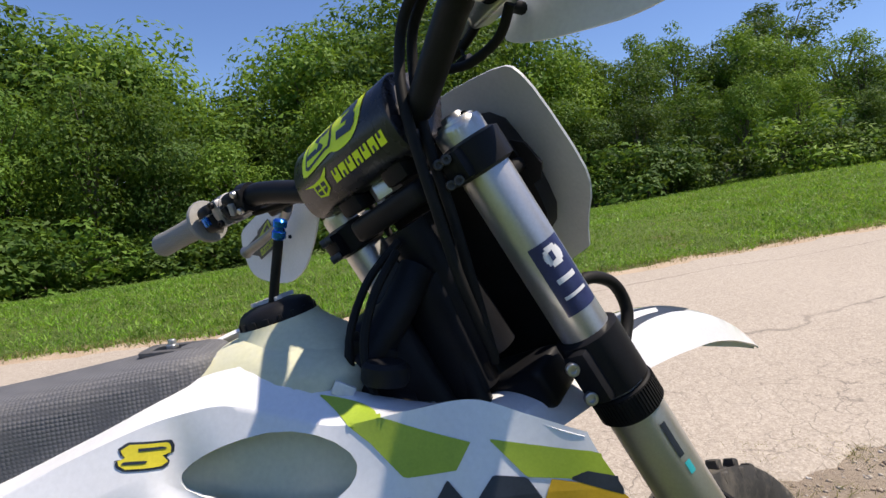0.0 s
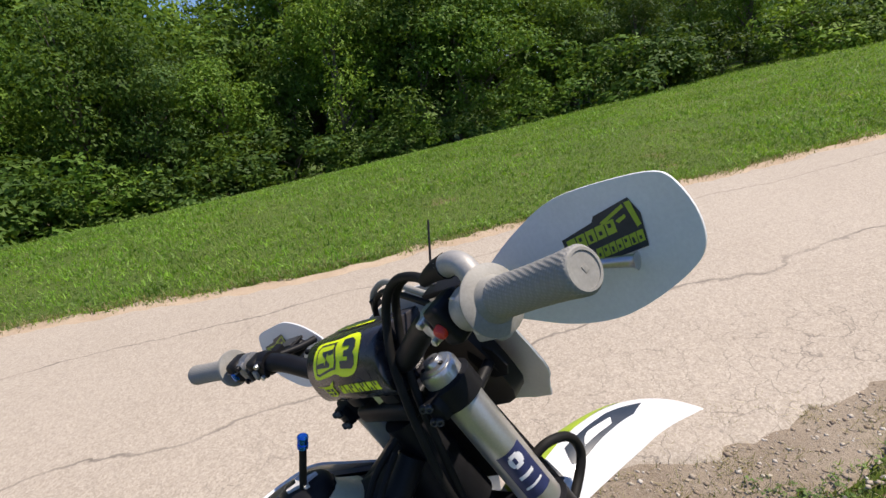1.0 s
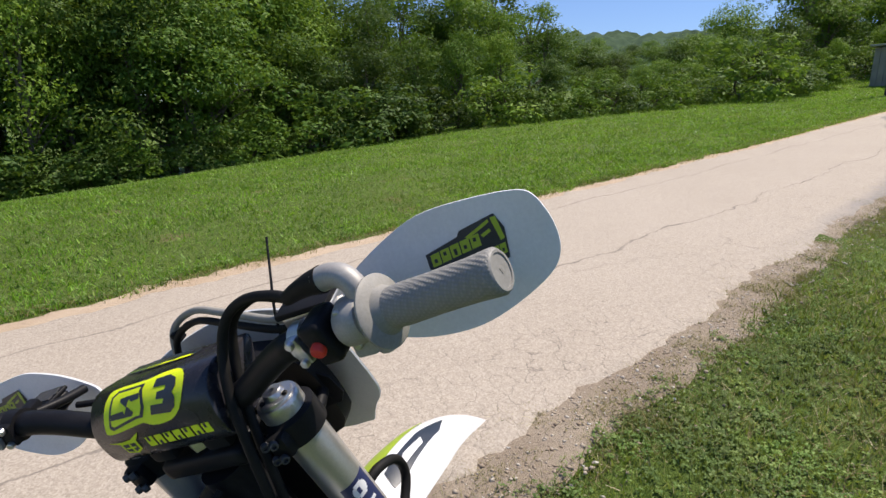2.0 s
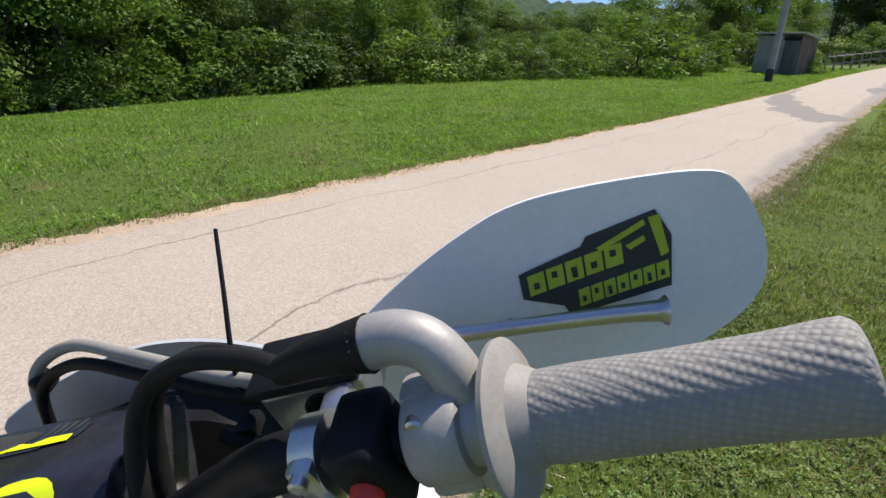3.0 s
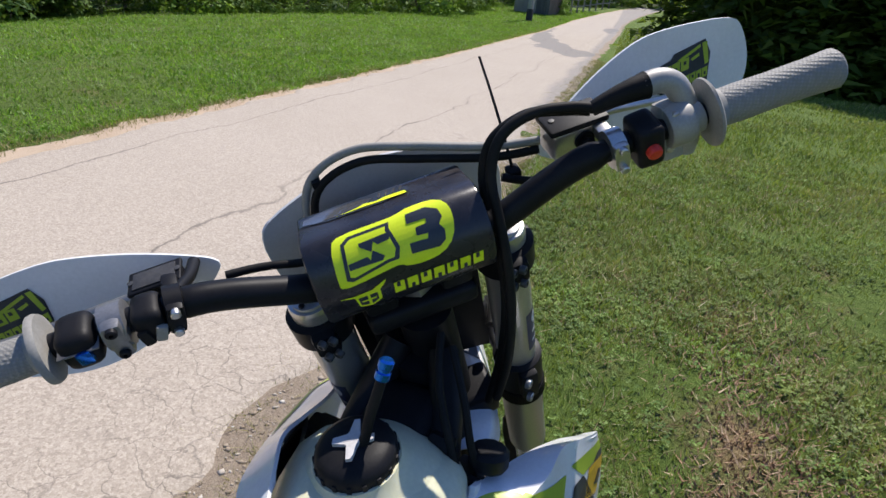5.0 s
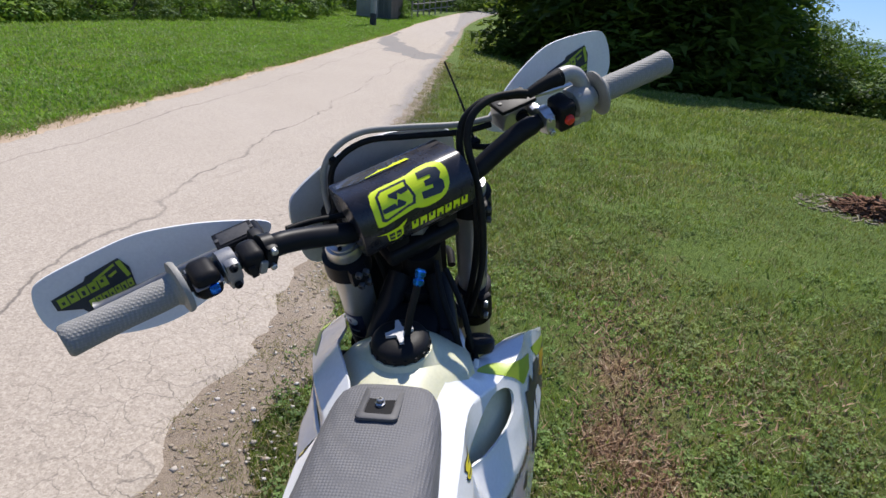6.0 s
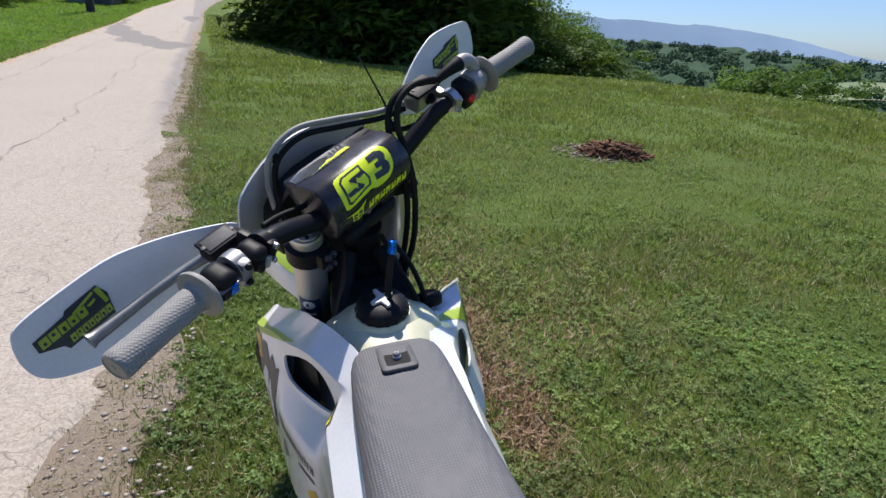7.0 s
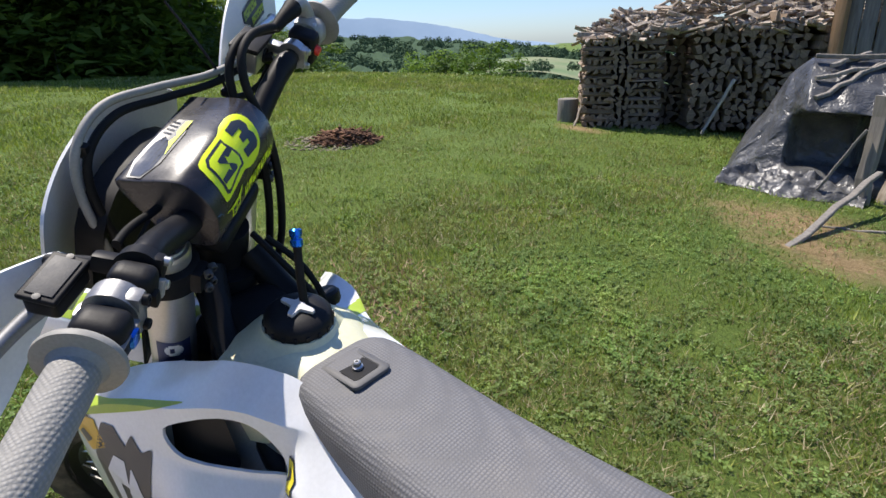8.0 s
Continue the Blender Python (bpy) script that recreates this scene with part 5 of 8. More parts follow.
# sticker on the right tube
def tube_sticker(y0, r, a0, a1, z0, z1, material, parent, lift, label="", skew=0.0):
    us, vs = grid(a0, a1, 10), grid(z0, z1, 6)
    bm = bmesh.new()
    V = [[bm.verts.new(Vector((0.020 - (r + lift) * math.cos(u), y0 - (r + lift) * math.sin(u), v + skew * (u - a0)))) for v in vs] for u in us]
    for i in range(len(us) - 1):
        for j in range(len(vs) - 1):
            bm.faces.new((V[i][j], V[i][j + 1], V[i + 1][j + 1], V[i + 1][j]))
    return steered("sticker", bm, material, parent, label)


decal_tube = [o for o in bike.children if o.name.startswith("fork_tube")]
for y0, tubeob, a0, a1 in ((-0.106, decal_tube[1], 0.35, 1.85), (0.106, decal_tube[0], -1.85, -0.35)):
    tube_sticker(y0, 0.0262, a0, a1, -0.206, -0.130, STICKER_NAVY, tubeob, 0.0004, "navy fork sticker with white badge")
    am = (a0 + a1) / 2
    for k in range(7):
        zc, hw = -0.146 + (k - 3) * 0.0030, 0.40 * math.sqrt(1 - ((k - 3) / 3.6) ** 2)
        tube_sticker(y0, 0.0262, am - hw, am + hw, zc - 0.0015, zc + 0.0015, PRINT_WHITE, tubeob, 0.0008)
    tube_sticker(y0, 0.0262, am - 0.16, am + 0.02, -0.1505, -0.1415, STICKER_NAVY, tubeob, 0.0012, skew=0.004)
    tube_sticker(y0, 0.0262, am - 0.42, am + 0.40, -0.1735, -0.168, PRINT_WHITE, tubeob, 0.0008)
    tube_sticker(y0, 0.0262, am - 0.50, am + 0.50, -0.190, -0.1865, PRINT_WHITE, tubeob, 0.0008)
low_tubes = [o for o in bike.children if o.name.startswith("fork_slider_tube")]
tube_sticker(-0.106, 0.0308, 1.00, 1.22, -0.383, -0.343, NAVY, low_tubes[1], 0.0005, "dark print on the fork tube")
tube_sticker(-0.106, 0.0308, 1.05, 1.28, -0.404, -0.390, CYAN_PRINT, low_tubes[1], 0.0005)
tube_sticker(-0.106, 0.0308, 1.30, 1.55, -0.500, -0.484, RED_PLASTIC, low_tubes[1], 0.0005)

# -- handlebar --
BAR = [(0.000, 0.0, 0.036), (0.000, 0.080, 0.037), (-0.001, 0.105, 0.043), (-0.005, 0.165, 0.073), (-0.011, 0.205, 0.087), (-0.021, 0.300, 0.099), (-0.0405, 0.412, 0.1155)]
line = mirror(BAR[:0:-1]) + BAR
bar = steered("handlebar", tubed(line, lambda t: 0.0143 if 0.17 < t < 0.83 else 0.0111, 20, 6), SATIN_BLACK, label="matt black aluminium handlebar")
for side in (1, -1):
    bm = boxed((0.046, 0.034, 0.036), Matrix.Translation((0.0, 0.040 * side, 0.008)), 0.006)
    box(bm, (0.050, 0.036, 0.018), Matrix.Translation((0.0, 0.040 * side, 0.052)), 0.006)
    steered("bar_mount", bm, SATIN_BLACK, label="black handlebar mount")


def out_pose(side, y):
    """A pose on the bar, y out from its middle: x ahead, z outward along it."""
    pts = BAR[3:]
    for (x0, y0, z0), (x1, y1, z1) in zip(pts, pts[1:]):
        if y <= y1 or (x1, y1, z1) == pts[-1]:
            t = (y - y0) / (y1 - y0)
            p = Vector((x0 + (x1 - x0) * t, y, z0 + (z1 - z0) * t))
            d = Vector((x1 - x0, y1 - y0, z1 - z0)).normalized()
            break
    if side < 0:
        p.y, d.y = -p.y, -d.y
    xx = Vector((1, 0, 0))
    xx = (xx - d * xx.dot(d)).normalized()
    yy = d.cross(xx)
    return Matrix.Translation(p) @ Matrix((xx, yy, d)).transposed().to_4x4()


for side in (1, -1):
    base = out_pose(side, 0.3005 if side > 0 else 0.303)
    prof = [(0.0125, -0.002), (0.0290, 0.0), (0.0305, 0.003), (0.0300, 0.006), (0.0200, 0.008), (0.0168, 0.013)]
    if side < 0:
        prof = [(0.0125, -0.001), (0.0300, 0.0), (0.0325, 0.0012), (0.0328, 0.0035), (0.0305, 0.0052), (0.0215, 0.0075), (0.0178, 0.015)]
    flange = steered("grip_flange", lathed(prof, base, 36), GREY_RUBBER, bar, "round grey rubber grip flange")
    sleeve = [(0.0168, 0.012), (0.0172, 0.03), (0.0164, 0.06), (0.0166, 0.095), (0.0174, 0.112), (0.0174, 0.1175), (0.0160, 0.1195)]
    k = 1.05 if side < 0 else 1.0
    grip = steered("grip", lathed([(r * k, z) for r, z in sleeve], base, 36, False), GRIP_RUBBER, bar, "grey waffle-patterned rubber grip")
    steered("grip_end", lathed([(0.0160 * k, 0.1195), (0.0150 * k, 0.1205), (0.0135, 0.1205), (0.0132, 0.1180), (0.006, 0.1180)], base, 30), GREY_RUBBER, grip, "worn pale grip end")
    badge = boxed((0.011, 0.013, 0.0012), base @ Matrix.Translation((0, 0, 0.1186)), 0.0004)
    steered("end_badge", badge, PRINT_WHITE, grip)
    slot = boxed((0.0045, 0.0055, 0.0008), base @ Matrix.Translation((0.001, 0.0, 0.1196)), 0.0002)
    steered("end_badge", slot, GREY_RUBBER, grip)

# throttle housing on the right: a curved cable elbow over a round drum
tb = out_pose(-1, 0.276)
steered("throttle_housing", lathed([(0.0143, -0.013), (0.0190, -0.012), (0.0205, -0.010), (0.0205, 0.009), (0.0190, 0.012), (0.0155, 0.013), (0.0150, 0.022)], tb, 32), CAST_GREY, bar, "cast grey throttle housing")
elbow = tubed([(0.004, -0.250, 0.133), (0.003, -0.266, 0.134), (-0.001, -0.279, 0.129), (-0.008, -0.287, 0.115), (-0.015, -0.290, 0.098), (-0.019, -0.291, 0.080), (-0.018, -0.290, 0.062)], lambda t: 0.0118 - 0.0016 * t, 18, 5)
box(elbow, (0.020, 0.024, 0.056), Matrix.Translation((-0.012, -0.272, 0.087)) @ pose(0, 0, 0, 0, 14, 0), 0.005, 2)
steered("throttle_elbow", elbow, CAST_GREY, bar, "smooth grey throttle cable elbow")
steered("cable_boot", tubed([(0.004, -0.254, 0.133), (0.005, -0.240, 0.132), (0.008, -0.222, 0.128), (0.011, -0.204, 0.122)], lambda t: 0.0130 - 0.0062 * t, 16, 4), RUBBER, bar, "black rubber cable boot")
for o in (-0.006, 0.008):
    bm = lathed([(0.0042, 0.0), (0.0042, 0.006), (0.003, 0.007)], axis(Vector((-0.021, -0.268, 0.090 + o * 2.6)), Vector((-0.060, -0.268, 0.098 + o * 2.6))), 12)
    steered("housing_screw", bm, ALU, bar)

# switch block with red button, and the brake clamp and master cylinder
sw = out_pose(-1, 0.243)
steered("switch_block", boxed((0.038, 0.044, 0.026), sw @ Matrix.Translation((-0.003, 0, 0)), 0.007, 3), BLACK_PLASTIC, bar, "black kill switch block")
steered("kill_button", lathed([(0.0072, 0.0), (0.0072, 0.006), (0.006, 0.008), (0.002, 0.0085)], axis(sw @ Vector((-0.020, 0.0, 0)), sw @ Vector((-0.05, -0.006, 0))), 20), RED_PLASTIC, bar, "red kill switch button")


def lever_set(side):
    cl = out_pose(side, 0.216 if side < 0 else 0.205)
    bm = lathed([(0.0145, -0.0075), (0.0190, -0.007), (0.0190, 0.007), (0.0145, 0.0075)], cl, 28)
    box(bm, (0.014, 0.030, 0.014), cl @ Matrix.Translation((-0.012, 0, 0)), 0.003)
    box(bm, (0.030, 0.016, 0.014), cl @ Matrix.Translation((0.020, 0, 0)), 0.004)
    steered("lever_clamp", bm, ALU if side < 0 else SATIN_BLACK, bar, "bright aluminium lever clamp" if side < 0 else "black lever clamp")
    for z in (-0.011, 0.011):
        steered("clamp_bolt", lathed([(0.0042, 0), (0.0042, 0.005), (0.003, 0.006)], axis(cl @ Vector((-0.018, z, 0)), cl @ Vector((-0.05, z, 0))), 12), ALU, bar)
    if side < 0:
        res = boxed((0.034, 0.058, 0.032), Matrix.Translation((0.040, -0.200, 0.080)), 0.005, 3)
    else:
        res = boxed((0.028, 0.046, 0.020), Matrix.Translation((0.044, 0.228, 0.066)), 0.006, 3)
    cyl = steered("master_cylinder", res, ALU if side < 0 else SATIN_BLACK, bar, "aluminium brake master cylinder" if side < 0 else "black clutch master cylinder")
    if side < 0:
        lid = boxed((0.038, 0.062, 0.007), Matrix.Translation((0.040, -0.199, 0.098)), 0.0025, 2)
    else:
        lid = boxed((0.030, 0.050, 0.005), Matrix.Translation((0.044, 0.228, 0.078)), 0.002, 3)
        steered("lid_panel", boxed((0.021, 0.040, 0.0016), Matrix.Translation((0.044, 0.228, 0.0810)), 0.0007, 2), VENT_BLACK, bar, "worn dark lid panel")
    steered("reservoir_lid", lid, BLACK_PLASTIC, cyl, "black reservoir lid")
    for dy in (-0.022, 0.022):
        sx_, sy_, sz_ = (0.040, -0.199 + dy, 0.1015) if side < 0 else (0.044, 0.228 + dy, 0.0806)
        steered("lid_screw", lathed([(0.0030, 0.0), (0.0030, 0.0012), (0.0016, 0.0014)], Matrix.Translation((sx_, sy_, sz_)), 10), ENGINE_METAL, cyl)
    if side < 0:
        steered("sight_glass", lathed([(0.0105, 0), (0.0105, 0.002), (0.0085, 0.002), (0.0082, 0.0005)], axis((0.0230, -0.204, 0.080), (0.0, -0.204, 0.080)), 20), BLACK_PLASTIC, cyl, "round dark sight glass")
    if side < 0:
        way = [(0.052, -0.222, 0.078), (0.060, -0.245, 0.076), (0.066, -0.30, 0.064), (0.069, -0.36, 0.053), (0.070, -0.386, 0.047)]
    else:
        way = [(0.046, 0.225, 0.056), (0.058, 0.262, 0.050), (0.063, 0.315, 0.046), (0.062, 0.36, 0.045), (0.060, 0.405, 0.046)]
    piv = tubed(way, lambda t: (0.0066 if side < 0 else 0.0084) - 0.0020 * math.sin(t * 3.1) + (0.0022 if t > 0.95 else 0), 12, 5)
    steered("lever", piv, ALU if side < 0 else DARK_ALU, bar, "polished aluminium lever" if side < 0 else "dull grey lever")


lever_set(-1)
lever_set(1)
# left switch gear: two rounded black pods with a bright clamp between them
def pod(name, y, size, bevel, material, label):
    steered(name, boxed(size, out_pose(1, y) @ Matrix.Translation((-0.003, 0, 0)), bevel, 4), material, bar, label)


pod("switch_block", 0.278, (0.038, 0.038, 0.030), 0.012, BLACK_PLASTIC, "rounded black indicator switch block")
pod("switch_block", 0.224, (0.035, 0.034, 0.026), 0.011, BLACK_PLASTIC, "rounded black start switch block")
cl = out_pose(1, 0.278)
up_m = axis(cl @ Vector((-0.010, 0.014, 0.002)), cl @ Vector((-0.020, 0.040, 0.002)))
steered("switch_cap", lathed([(0.0150, -0.006), (0.0150, 0.0), (0.0135, 0.0026), (0.0080, 0.0040), (0.002, 0.0043)], up_m @ Matrix.Diagonal((1.0, 0.72, 1.0, 1)), 24), CAP_GREY, bar, "pale grey oval switch cap")
steered("switch_rocker", boxed((0.012, 0.009, 0.004), up_m @ Matrix.Translation((0.002, -0.003, 0.0050)) @ pose(0, 0, 0, 0, 12, 0), 0.0016), GREY_RUBBER, bar, "grey switch rocker")
steered("switch_button", boxed((0.009, 0.014, 0.012), cl @ Matrix.Translation((-0.021, 0.002, -0.003)), 0.003), BLUE_ANODISED, bar, "blue switch button")
steered("pod_seam", boxed((0.0400, 0.0018, 0.0310), cl @ Matrix.Translation((-0.003, -0.004, 0)), 0.0005), DARK_ALU, bar)
cl = out_pose(1, 0.224)
for z, tilt in ((-0.006, 20), (0.006, -10)):
    steered("switch_button", boxed((0.006, 0.016, 0.009), cl @ Matrix.Translation((-0.021, 0.005, z)) @ pose(0, 0, 0, tilt, 0, 0), 0.002), GREY_RUBBER if z < 0 else RUBBER, bar, "small switch key")
cl = out_pose(1, 0.250)
bm = lathed([(0.0143, -0.010), (0.0200, -0.009), (0.0205, 0.0), (0.0200, 0.009), (0.0143, 0.010)], cl, 28)
box(bm, (0.016, 0.038, 0.016), cl @ Matrix.Translation((-0.013, 0.001, 0)), 0.005)
box(bm, (0.030, 0.014, 0.018), cl @ Matrix.Translation((0.014, 0.014, 0)), 0.005)
steered("clamp_ring", bm, DARK_ALU, bar, "grey aluminium perch clamp")
for dy in (-0.013, 0.013):
    steered("clamp_bolt", lathed([(0.0046, 0), (0.0046, 0.004), (0.0036, 0.005), (0.0020, 0.005), (0.0018, 0.002)], axis(cl @ Vector((-0.020, dy, 0)), cl @ Vector((-0.05, dy, 0))), 14), SATIN_BLACK, bar)

# -- bar pad --
PAD = [(-0.024, 0.006), (-0.032, 0.018), (-0.0325, 0.040), (-0.0290, 0.056), (-0.018, 0.072), (-0.003, 0.0825), (0.010, 0.0850), (0.034, 0.0780), (0.056, 0.0700), (0.074, 0.0670), (0.068, 0.052), (0.030, 0.010), (0.008, 0.001)]
PAD_RING = rounded(PAD, 2)


def pad_ring(y, k):
    c = (0.012, 0.046)
    return [Vector((c[0] + (px - c[0]) * k, y, c[1] + (pz - c[1]) * k)) for px, pz in PAD_RING]


pad_rings = [pad_ring(y, k) for y, k in ((-0.0830, 0.90), (-0.0820, 0.97), (-0.0795, 1.0), (0.0885, 1.0), (0.0910, 0.97), (0.0920, 0.90))]
PAD_SKIN = surface("dark glossy pad cover", (0.012, 0.012, 0.015), (0.026, 0.024, 0.030), 30, 260, 0.27, bump=0.08, dust=0.04)
pad = steered("bar_pad", rings(bmesh.new(), pad_rings), PAD_SKIN, bar, "black handlebar pad with fluorescent yellow print")

LABEL_FILM = surface("shiny grey label film", (0.06, 0.062, 0.066), (0.10, 0.102, 0.108), 40, 300, 0.14, bump=0.02, coat=0.8)

# the outside of the pad as a line from its lower rear edge over the top to the front, with the way along it
PAD_LINE = PAD_RING[2:39]
PAD_WAY = [0.0]
for (x0, z0), (x1, z1) in zip(PAD_LINE, PAD_LINE[1:]):
    PAD_WAY.append(PAD_WAY[-1] + math.hypot(x1 - x0, z1 - z0))


def pad_face(u, v):
    """A place on the pad: u to the right from its middle as seen from the seat, v up the rear face and over the top."""
    return Vector((float(np.interp(v, PAD_WAY, [p[0] for p in PAD_LINE])), 0.006 - u, float(np.interp(v, PAD_WAY, [p[1] for p in PAD_LINE]))))


def pad_print(outline, lift, material, label="", v0=0.0, v1=0.10):
    us, vs = grid(-0.084, 0.086, 150), grid(v0, v1, int((v1 - v0) / 0.0009))
    keep = [(i, j) for i in range(len(us) - 1) for j in range(len(vs) - 1) if inside(((us[i] + us[i + 1]) / 2, (vs[j] + vs[j + 1]) / 2), outline)]
    count = {}
    for i, j in keep:
        for c in ((i, j), (i + 1, j), (i, j + 1), (i + 1, j + 1)):
            count[c] = count.get(c, 0) + 1
    bm = bmesh.new()
    made = {}
    for (i, j), k in count.items():
        u, v = us[i], vs[j]
        if k < 4:
            q = nearest_on((u, v), outline)
            if math.hypot(q[0] - u, q[1] - v) < 0.0016:
                u, v = q[0], q[1]
        p, e = pad_face(u, v), pad_face(u, v + 0.002) - pad_face(u, v - 0.002)
        made[i, j] = bm.verts.new(p + Vector((-e.z, 0, e.x)).normalized() * lift)
    for i, j in keep:
        bm.faces.new((made[i, j], made[i + 1, j], made[i + 1, j + 1], made[i, j + 1]))
    return steered("print", bm, material, pad, label)


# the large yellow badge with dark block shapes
BADGE_V, BADGE_TALL = 0.0345, 0.056


def badge(outline, lift, material, label=""):
    pad_print([(u * 1.03, BADGE_V + BADGE_TALL * h) for u, h in outline], lift, material, label)


badge(rounded([(-0.061, 0.10), (-0.057, 0.78), (-0.047, 0.90), (-0.002, 0.90), (0.008, 0.93), (0.020, 1.0), (0.040, 1.0), (0.053, 0.86), (0.056, 0.60), (0.050, 0.22), (0.036, 0.03), (0.018, -0.01), (0.004, 0.02), (-0.004, 0.10), (-0.012, 0.09), (-0.050, 0.01), (-0.059, 0.03)], 1), 0.0009, NEON, "fluorescent yellow rounded badge")
badge([(-0.0530, 0.14), (-0.0480, 0.72), (-0.0400, 0.815), (-0.0010, 0.825), (-0.0030, 0.72), (-0.0010, 0.56), (0.0010, 0.38), (-0.0030, 0.20), (-0.0120, 0.20), (-0.0480, 0.09)], 0.0013, NAVY, "dark block shape on the badge")
badge([(-0.0490, 0.18), (-0.0450, 0.69), (-0.0385, 0.76), (-0.0050, 0.77), (-0.0070, 0.70), (-0.0045, 0.54), (-0.0030, 0.38), (-0.0065, 0.25), (-0.0130, 0.25), (-0.0450, 0.15)], 0.0017, NEON)
badge([(-0.0330, 0.64), (-0.0060, 0.66), (-0.0050, 0.55), (-0.0170, 0.53), (-0.0200, 0.60), (-0.0240, 0.45), (-0.0330, 0.58)], 0.0021, NAVY)
badge([(-0.0475, 0.28), (-0.0470, 0.38), (-0.0290, 0.40), (-0.0270, 0.33), (-0.0230, 0.47), (-0.0140, 0.33), (-0.0170, 0.27)], 0.0021, NAVY)
badge([(0.0090, 0.20), (0.0100, 0.37), (0.0270, 0.35), (0.0290, 0.43), (0.0180, 0.45), (0.0195, 0.58), (0.0300, 0.59), (0.0310, 0.67), (0.0130, 0.68), (0.0150, 0.85), (0.0340, 0.86), (0.0440, 0.76), (0.0455, 0.61), (0.0405, 0.51), (0.0440, 0.40), (0.0420, 0.24), (0.0350, 0.16)], 0.0014, NAVY)
# the row of small yellow blocks and the shield below the badge
for i in range(7):
    u = -0.017 + i * 0.0133
    pad_print([(u, 0.0100), (u + 0.0105, 0.0100), (u + 0.0118, 0.0235), (u + 0.0013, 0.0235)], 0.0009, NEON)
    lo = 0.0100 if i % 2 else 0.0175
    pad_print([(u + 0.0036, lo), (u + 0.0070, lo), (u + 0.0076, lo + 0.0060), (u + 0.0042, lo + 0.0060)], 0.0013, NAVY)
pad_print([(-0.070, 0.0265), (-0.052, 0.0240), (-0.036, 0.0250), (-0.020, 0.0320), (-0.026, 0.0250), (-0.029, 0.0230), (-0.030, 0.0100), (-0.040, 0.0050), (-0.052, 0.0085), (-0.054, 0.0220)], 0.0009, NEON, "small yellow shield mark")
pad_print([(-0.0510, 0.0205), (-0.0425, 0.0205), (-0.0430, 0.0085), (-0.0505, 0.0105)], 0.0013, NAVY)
pad_print([(-0.0400, 0.0205), (-0.0325, 0.0205), (-0.0330, 0.0115), (-0.0400, 0.0080)], 0.0013, NAVY)
pad_print([(-0.0490, 0.0140), (-0.0345, 0.0140), (-0.0345, 0.0160), (-0.0490, 0.0160)], 0.0016, NEON)
# the label on the front of the top
LABEL = {"v0": 0.105, "v1": 0.160}
pad_print(rounded([(-0.083, 0.120), (0.030, 0.120), (0.032, 0.148), (-0.081, 0.150)], 1), 0.0009, NAVY, "dark shiny label on the pad", **LABEL)
pad_print(rounded([(-0.080, 0.124), (-0.022, 0.124), (0.000, 0.144), (-0.078, 0.146)], 1), 0.0013, LABEL_FILM, "shiny grey field of the label", **LABEL)
pad_print([(-0.046, 0.1215), (-0.020, 0.1235), (0.010, 0.1225), (0.028, 0.1225), (0.026, 0.1300), (0.006, 0.1310), (-0.004, 0.1270), (-0.016, 0.1305), (-0.024, 0.1265)], 0.0017, NEON, **LABEL)
for i in range(4):
    u = -0.002 + i * 0.0075
    pad_print([(u, 0.1345), (u + 0.0030, 0.1345), (u + 0.0060, 0.1450), (u + 0.0030, 0.1450)], 0.0014, LABEL_FILM, **LABEL)

# -- hand guards --
GUARD = [(0.168, 0.052), (0.205, 0.074), (0.245, 0.094), (0.285, 0.109), (0.320, 0.118), (0.370, 0.1155), (0.425, 0.109), (0.438, 0.098), (0.447, 0.066), (0.443, 0.038), (0.424, 0.020), (0.378, 0.000), (0.336, -0.010), (0.285, -0.006), (0.240, 0.010), (0.200, 0.026), (0.175, 0.040)]


def guard_x(y, z):
    return 0.0725 + 0.055 * (y - 0.17) + 0.305 * (z - 0.055) + 0.010 * math.sin(math.pi * (y - 0.165) / 0.29) - 0.6 * (z - 0.055) ** 2


